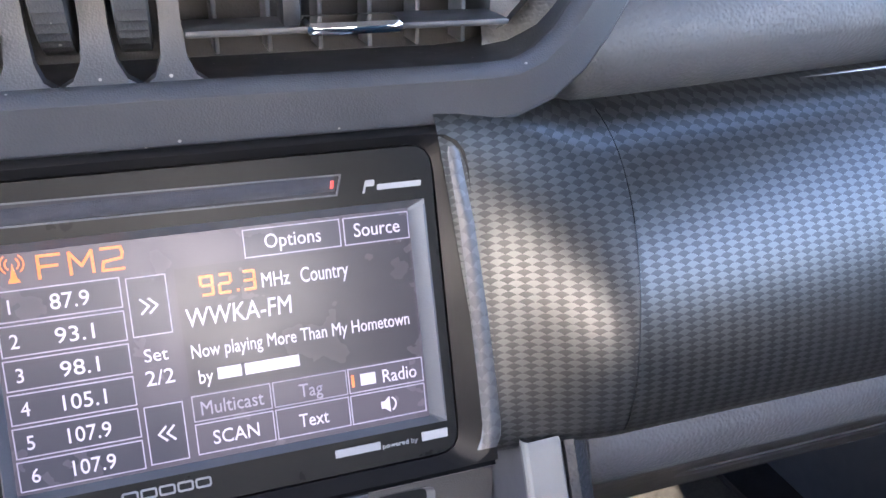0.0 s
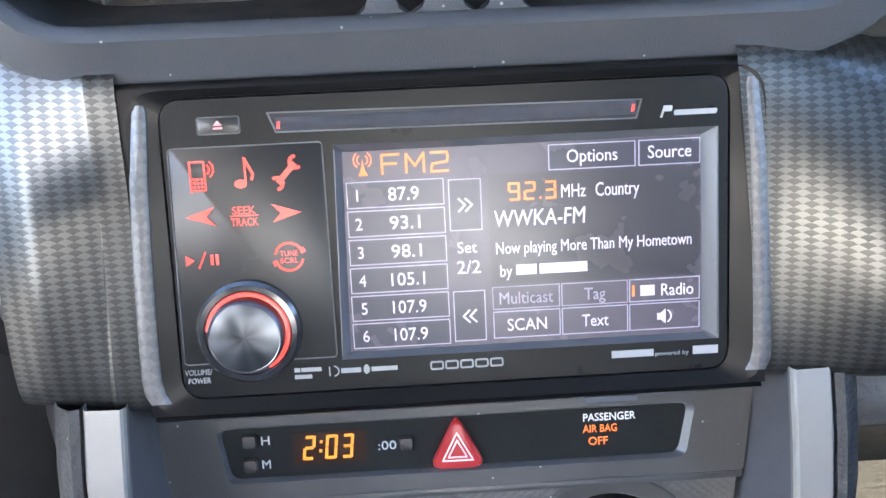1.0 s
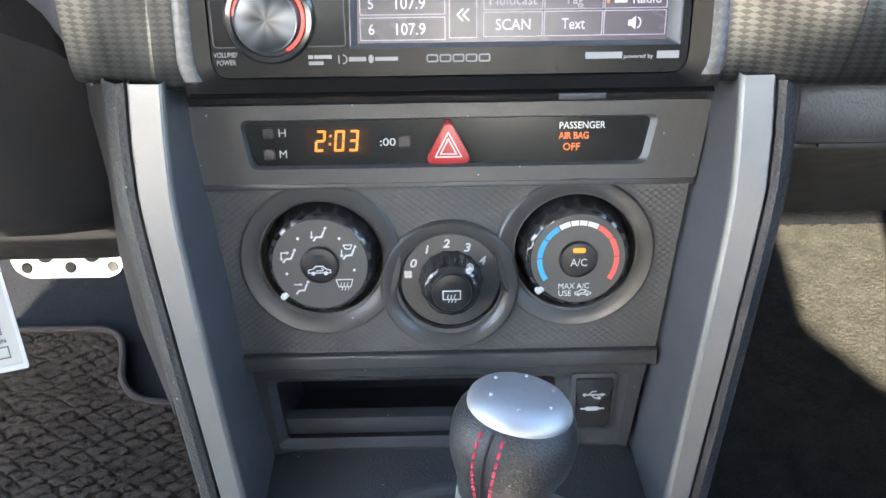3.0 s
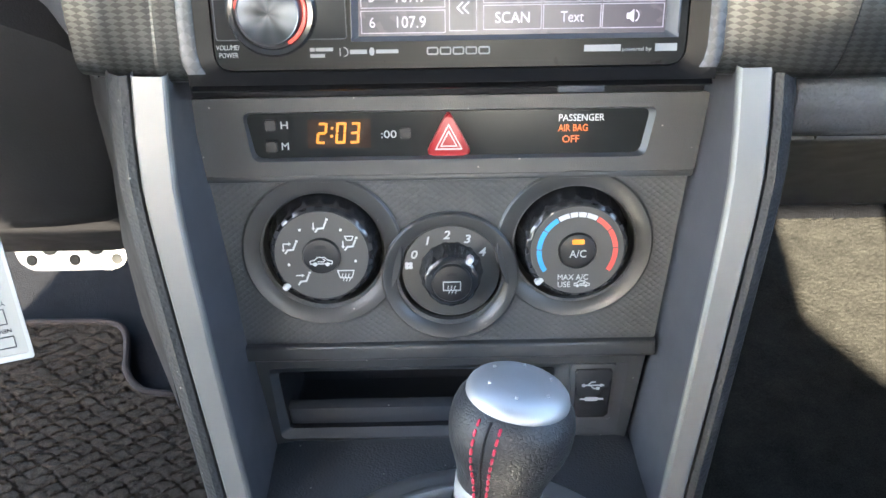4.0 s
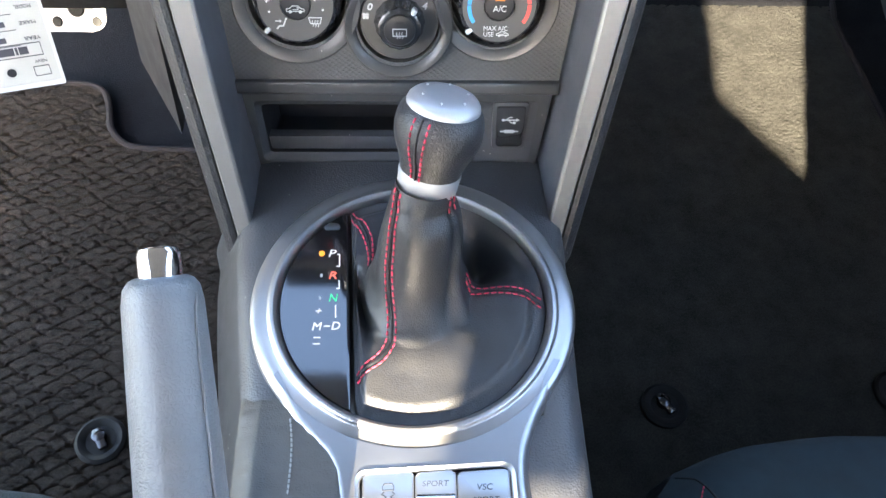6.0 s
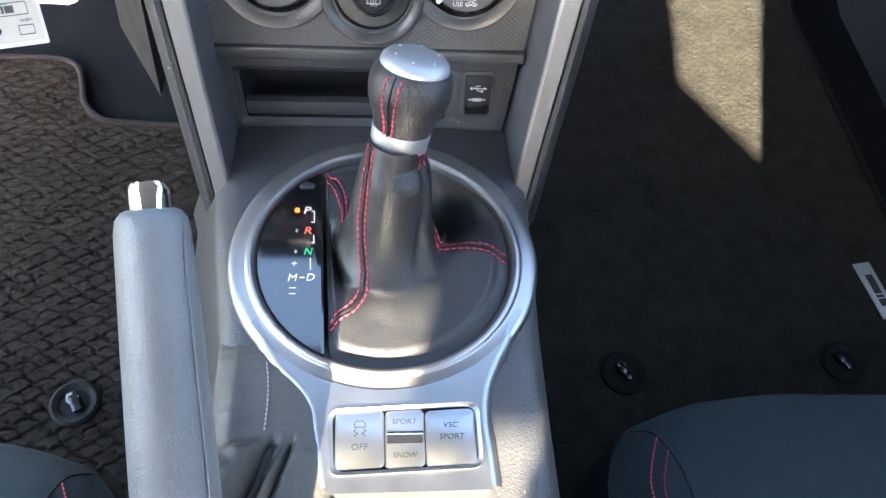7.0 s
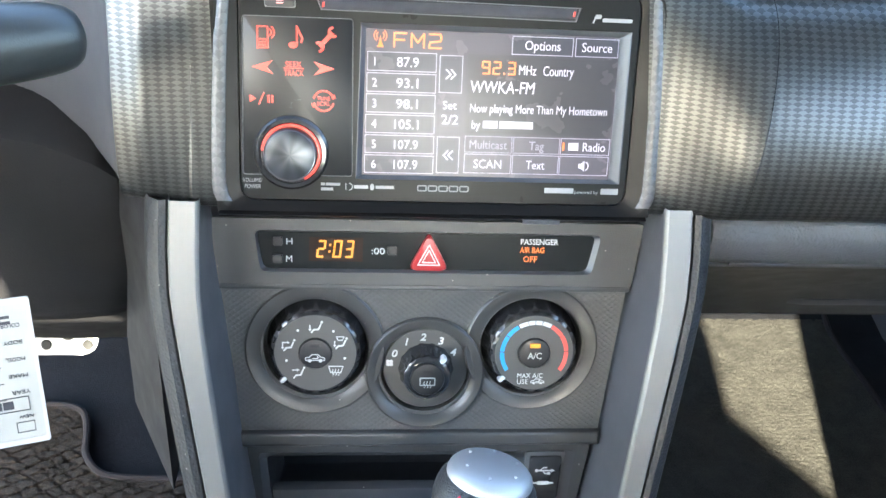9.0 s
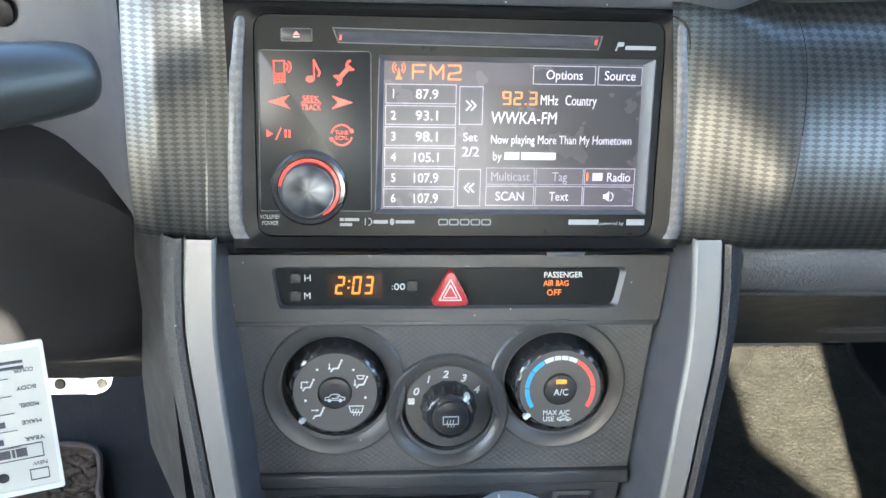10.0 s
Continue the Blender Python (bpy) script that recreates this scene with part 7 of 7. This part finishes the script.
# ---- seats ----
def seat(name, s, label):
    th = thing(name, pose(s * 0.41, -0.35, 0.1), label, "car seat", "front seats")
    inv = th.matrix_world.inverted()
    back = 0.007 if s > 0 else -0.016
    table = ((0.040, 0.36, 0.54, 0.250), (0.043, 0.28, 0.60, 0.262), (0.034, 0.232, 0.628, 0.272), (0.018, 0.196, 0.645, 0.282), (-0.004, 0.176, 0.655, 0.292), (-0.03, 0.165, 0.658, 0.304), (-0.06, 0.159, 0.66, 0.315), (-0.10, 0.156, 0.66, 0.322), (-0.20, 0.155, 0.660, 0.315), (-0.55, 0.155, 0.660, 0.30))

    def row_of(wi, wo, z):
        return [(wi, 0.12), (wi - 0.004, z - 0.06), (wi + 0.004, z - 0.022), (wi + 0.022, z - 0.003), (wi + 0.05, z + 0.002), (wi + 0.085, z - 0.001), (wi * 0.5 + wo * 0.5, z - 0.004), (wo - 0.085, z - 0.001), (wo - 0.05, z + 0.002), (wo - 0.022, z - 0.003), (wo - 0.004, z - 0.022), (wo + 0.004, z - 0.06), (wo, 0.12)]

    def on_cushion(x, y, up=0.0006):
        """The point of the cushion's upper face over x, y."""
        for (ya, *a), (yb, *b) in zip(table[1:], table[2:]):
            if yb <= y - back <= ya:
                f = (ya - y + back) / (ya - yb)
                row = row_of(*[p + (q - p) * f for p, q in zip(a, b)])
                for (xa_, z0), (xb_, z1) in zip(row[2:], row[3:]):
                    if xa_ <= x <= xb_:
                        return Vector((s * x, y, z0 + (z1 - z0) * (x - xa_) / (xb_ - xa_) + up))
        return Vector((s * x, y, 0.3))

    part("cushion", loops([[(s * x, y + back, z) for x, z in row_of(wi, wo, z)[2:]] for y, wi, wo, z in table], False), M_SEAT, th, "dark cloth cushion", 50, inv)
    part("side_panel", loops([[(s * x, y + back, z) for x, z in row_of(wi, wo, z)[:3]] for y, wi, wo, z in table[2:]], False), M_DARK, th, "black plastic side panel", 50, inv)
    sets = (((0.2092, 0.0056), (0.2035, -0.005), (0.1965, -0.020), (0.1920, -0.033), (0.1905, -0.0436), (0.190, -0.07), (0.189, -0.22)), ((0.2128, -0.0073), (0.2062, -0.020), (0.2012, -0.033), (0.1988, -0.0438), (0.198, -0.07), (0.197, -0.22)))
    slide = 0.0 if s > 0 else -0.023
    for line in sets:
        ob = stitches("stitching", [on_cushion(v.x, v.y) for v in smoothline([(x, y + slide) for x, y in line], 8)], th, length=0.0032, gap=0.0012, r=0.0006)
        ob.matrix_local = inv
    line = [on_cushion(v.x, v.y + slide, 0.0002) for v in smoothline([(0.1985, 0.0195), (0.2055, 0.013), (0.2115, 0.003), (0.2150, -0.012), (0.2165, -0.03), (0.2170, -0.06), (0.217, -0.20)], 8)]
    part("piping", tube(line, 0.0009, 6), M_DARK, th, "dark sewn seam", m=inv)
    # inner edges of the unseen backrests, set where they bound the sun patches
    inner = (0.225, 0.216, 0.205, 0.200, 0.189) if s > 0 else (0.245, 0.24, 0.236, 0.233, 0.228)
    bm = loops([[(s * x, y, z) for x, y in ((xi + 0.01, y0), (0.64, y0), (0.66, y0 - 0.10), (0.62, y0 - 0.14), (xi + 0.03, y0 - 0.14), (xi, y0 - 0.10))] for (y0, z), xi in zip(((-0.42, 0.28), (-0.50, 0.5), (-0.545, 0.60), (-0.56, 0.64), (-0.64, 0.95 if s > 0 else 0.88)), inner)], True, (True, True))
    bmesh.ops.bevel(bm, geom=list(bm.edges), offset=0.02, segments=2, affect="EDGES")
    part("backrest", bm, M_SEAT, th, "unseen dark cloth backrest shaped to cut the sun", 50, inv)
    bm = box(0.24, 0.09, 0.19, (s * 0.41, -0.71, 1.0 if s > 0 else 0.95), 0.03)
    part("headrest", bm, M_SEAT, th, "unseen dark headrest that blocks sun", 50, inv)
    bm = box(0.30, 0.3, 0.10, (s * 0.41, -0.25, 0.145), 0.02)
    part("seat_rail", bm, M_DARK, th, "dark seat frame", m=inv)
    return th


seat("bucket_seat", 1, "dark cloth passenger seat with red stitching")
seat("bucket_seat", -1, "dark cloth driver's seat with red stitching")
# unseen rear seat; its top edge and headrest are shaped to cut the sun
rs = thing("rear_seat", pose(0, -1.25, 0.3), "unseen dark rear bench seat shaped to cut the sunlight", "car seat")
inv = rs.matrix_world.inverted()
part("cushion", box(1.2, 0.5, 0.2, (0, -1.05, 0.32), 0.05), M_SEAT, rs, "dark cloth bench", 50, inv)
part("backrest", loops([[(x, y - 0.0, z) for x, z in ((-0.62, 0.35), (-0.62, 0.92), (-0.34, 0.92), (-0.32, 0.905), (-0.2, 0.914), (-0.108, 0.914), (-0.0727, 0.897), (0.0395, 0.836), (0.12, 0.785), (0.62, 0.785), (0.62, 0.35))] for y in (-1.2, -1.3)], True, (True, True)), M_SEAT, rs, "unseen dark cloth backrest shaped to cut the sun", 50, inv)
# outline follows the edges of the sun patches, not a known headrest
SUN_REST = [(-0.300, 0.948), (-0.238, 0.945), (-0.230, 0.943), (-0.227, 0.90), (-0.106, 0.90), (-0.122, 0.96), (-0.136, 0.994), (-0.152, 1.035), (-0.275, 1.045), (-0.308, 1.03), (-0.3145, 1.0), (-0.3145, 0.958)]
part("headrest", loops([[(x, y, z + lift_) for x, z in SUN_REST] for y, lift_ in ((-1.205, 0.0), (-1.295, 0.038))], True, (True, True)), M_SEAT, rs, "unseen dark headrest that blocks sun", 50, inv)
for x in (-0.245, -0.165):
    part("headrest_post", tube([(x, -1.25, 0.85), (x, -1.25, 0.955)], 0.006, 10), M_CHROME, rs, "unseen steel headrest post", m=inv)
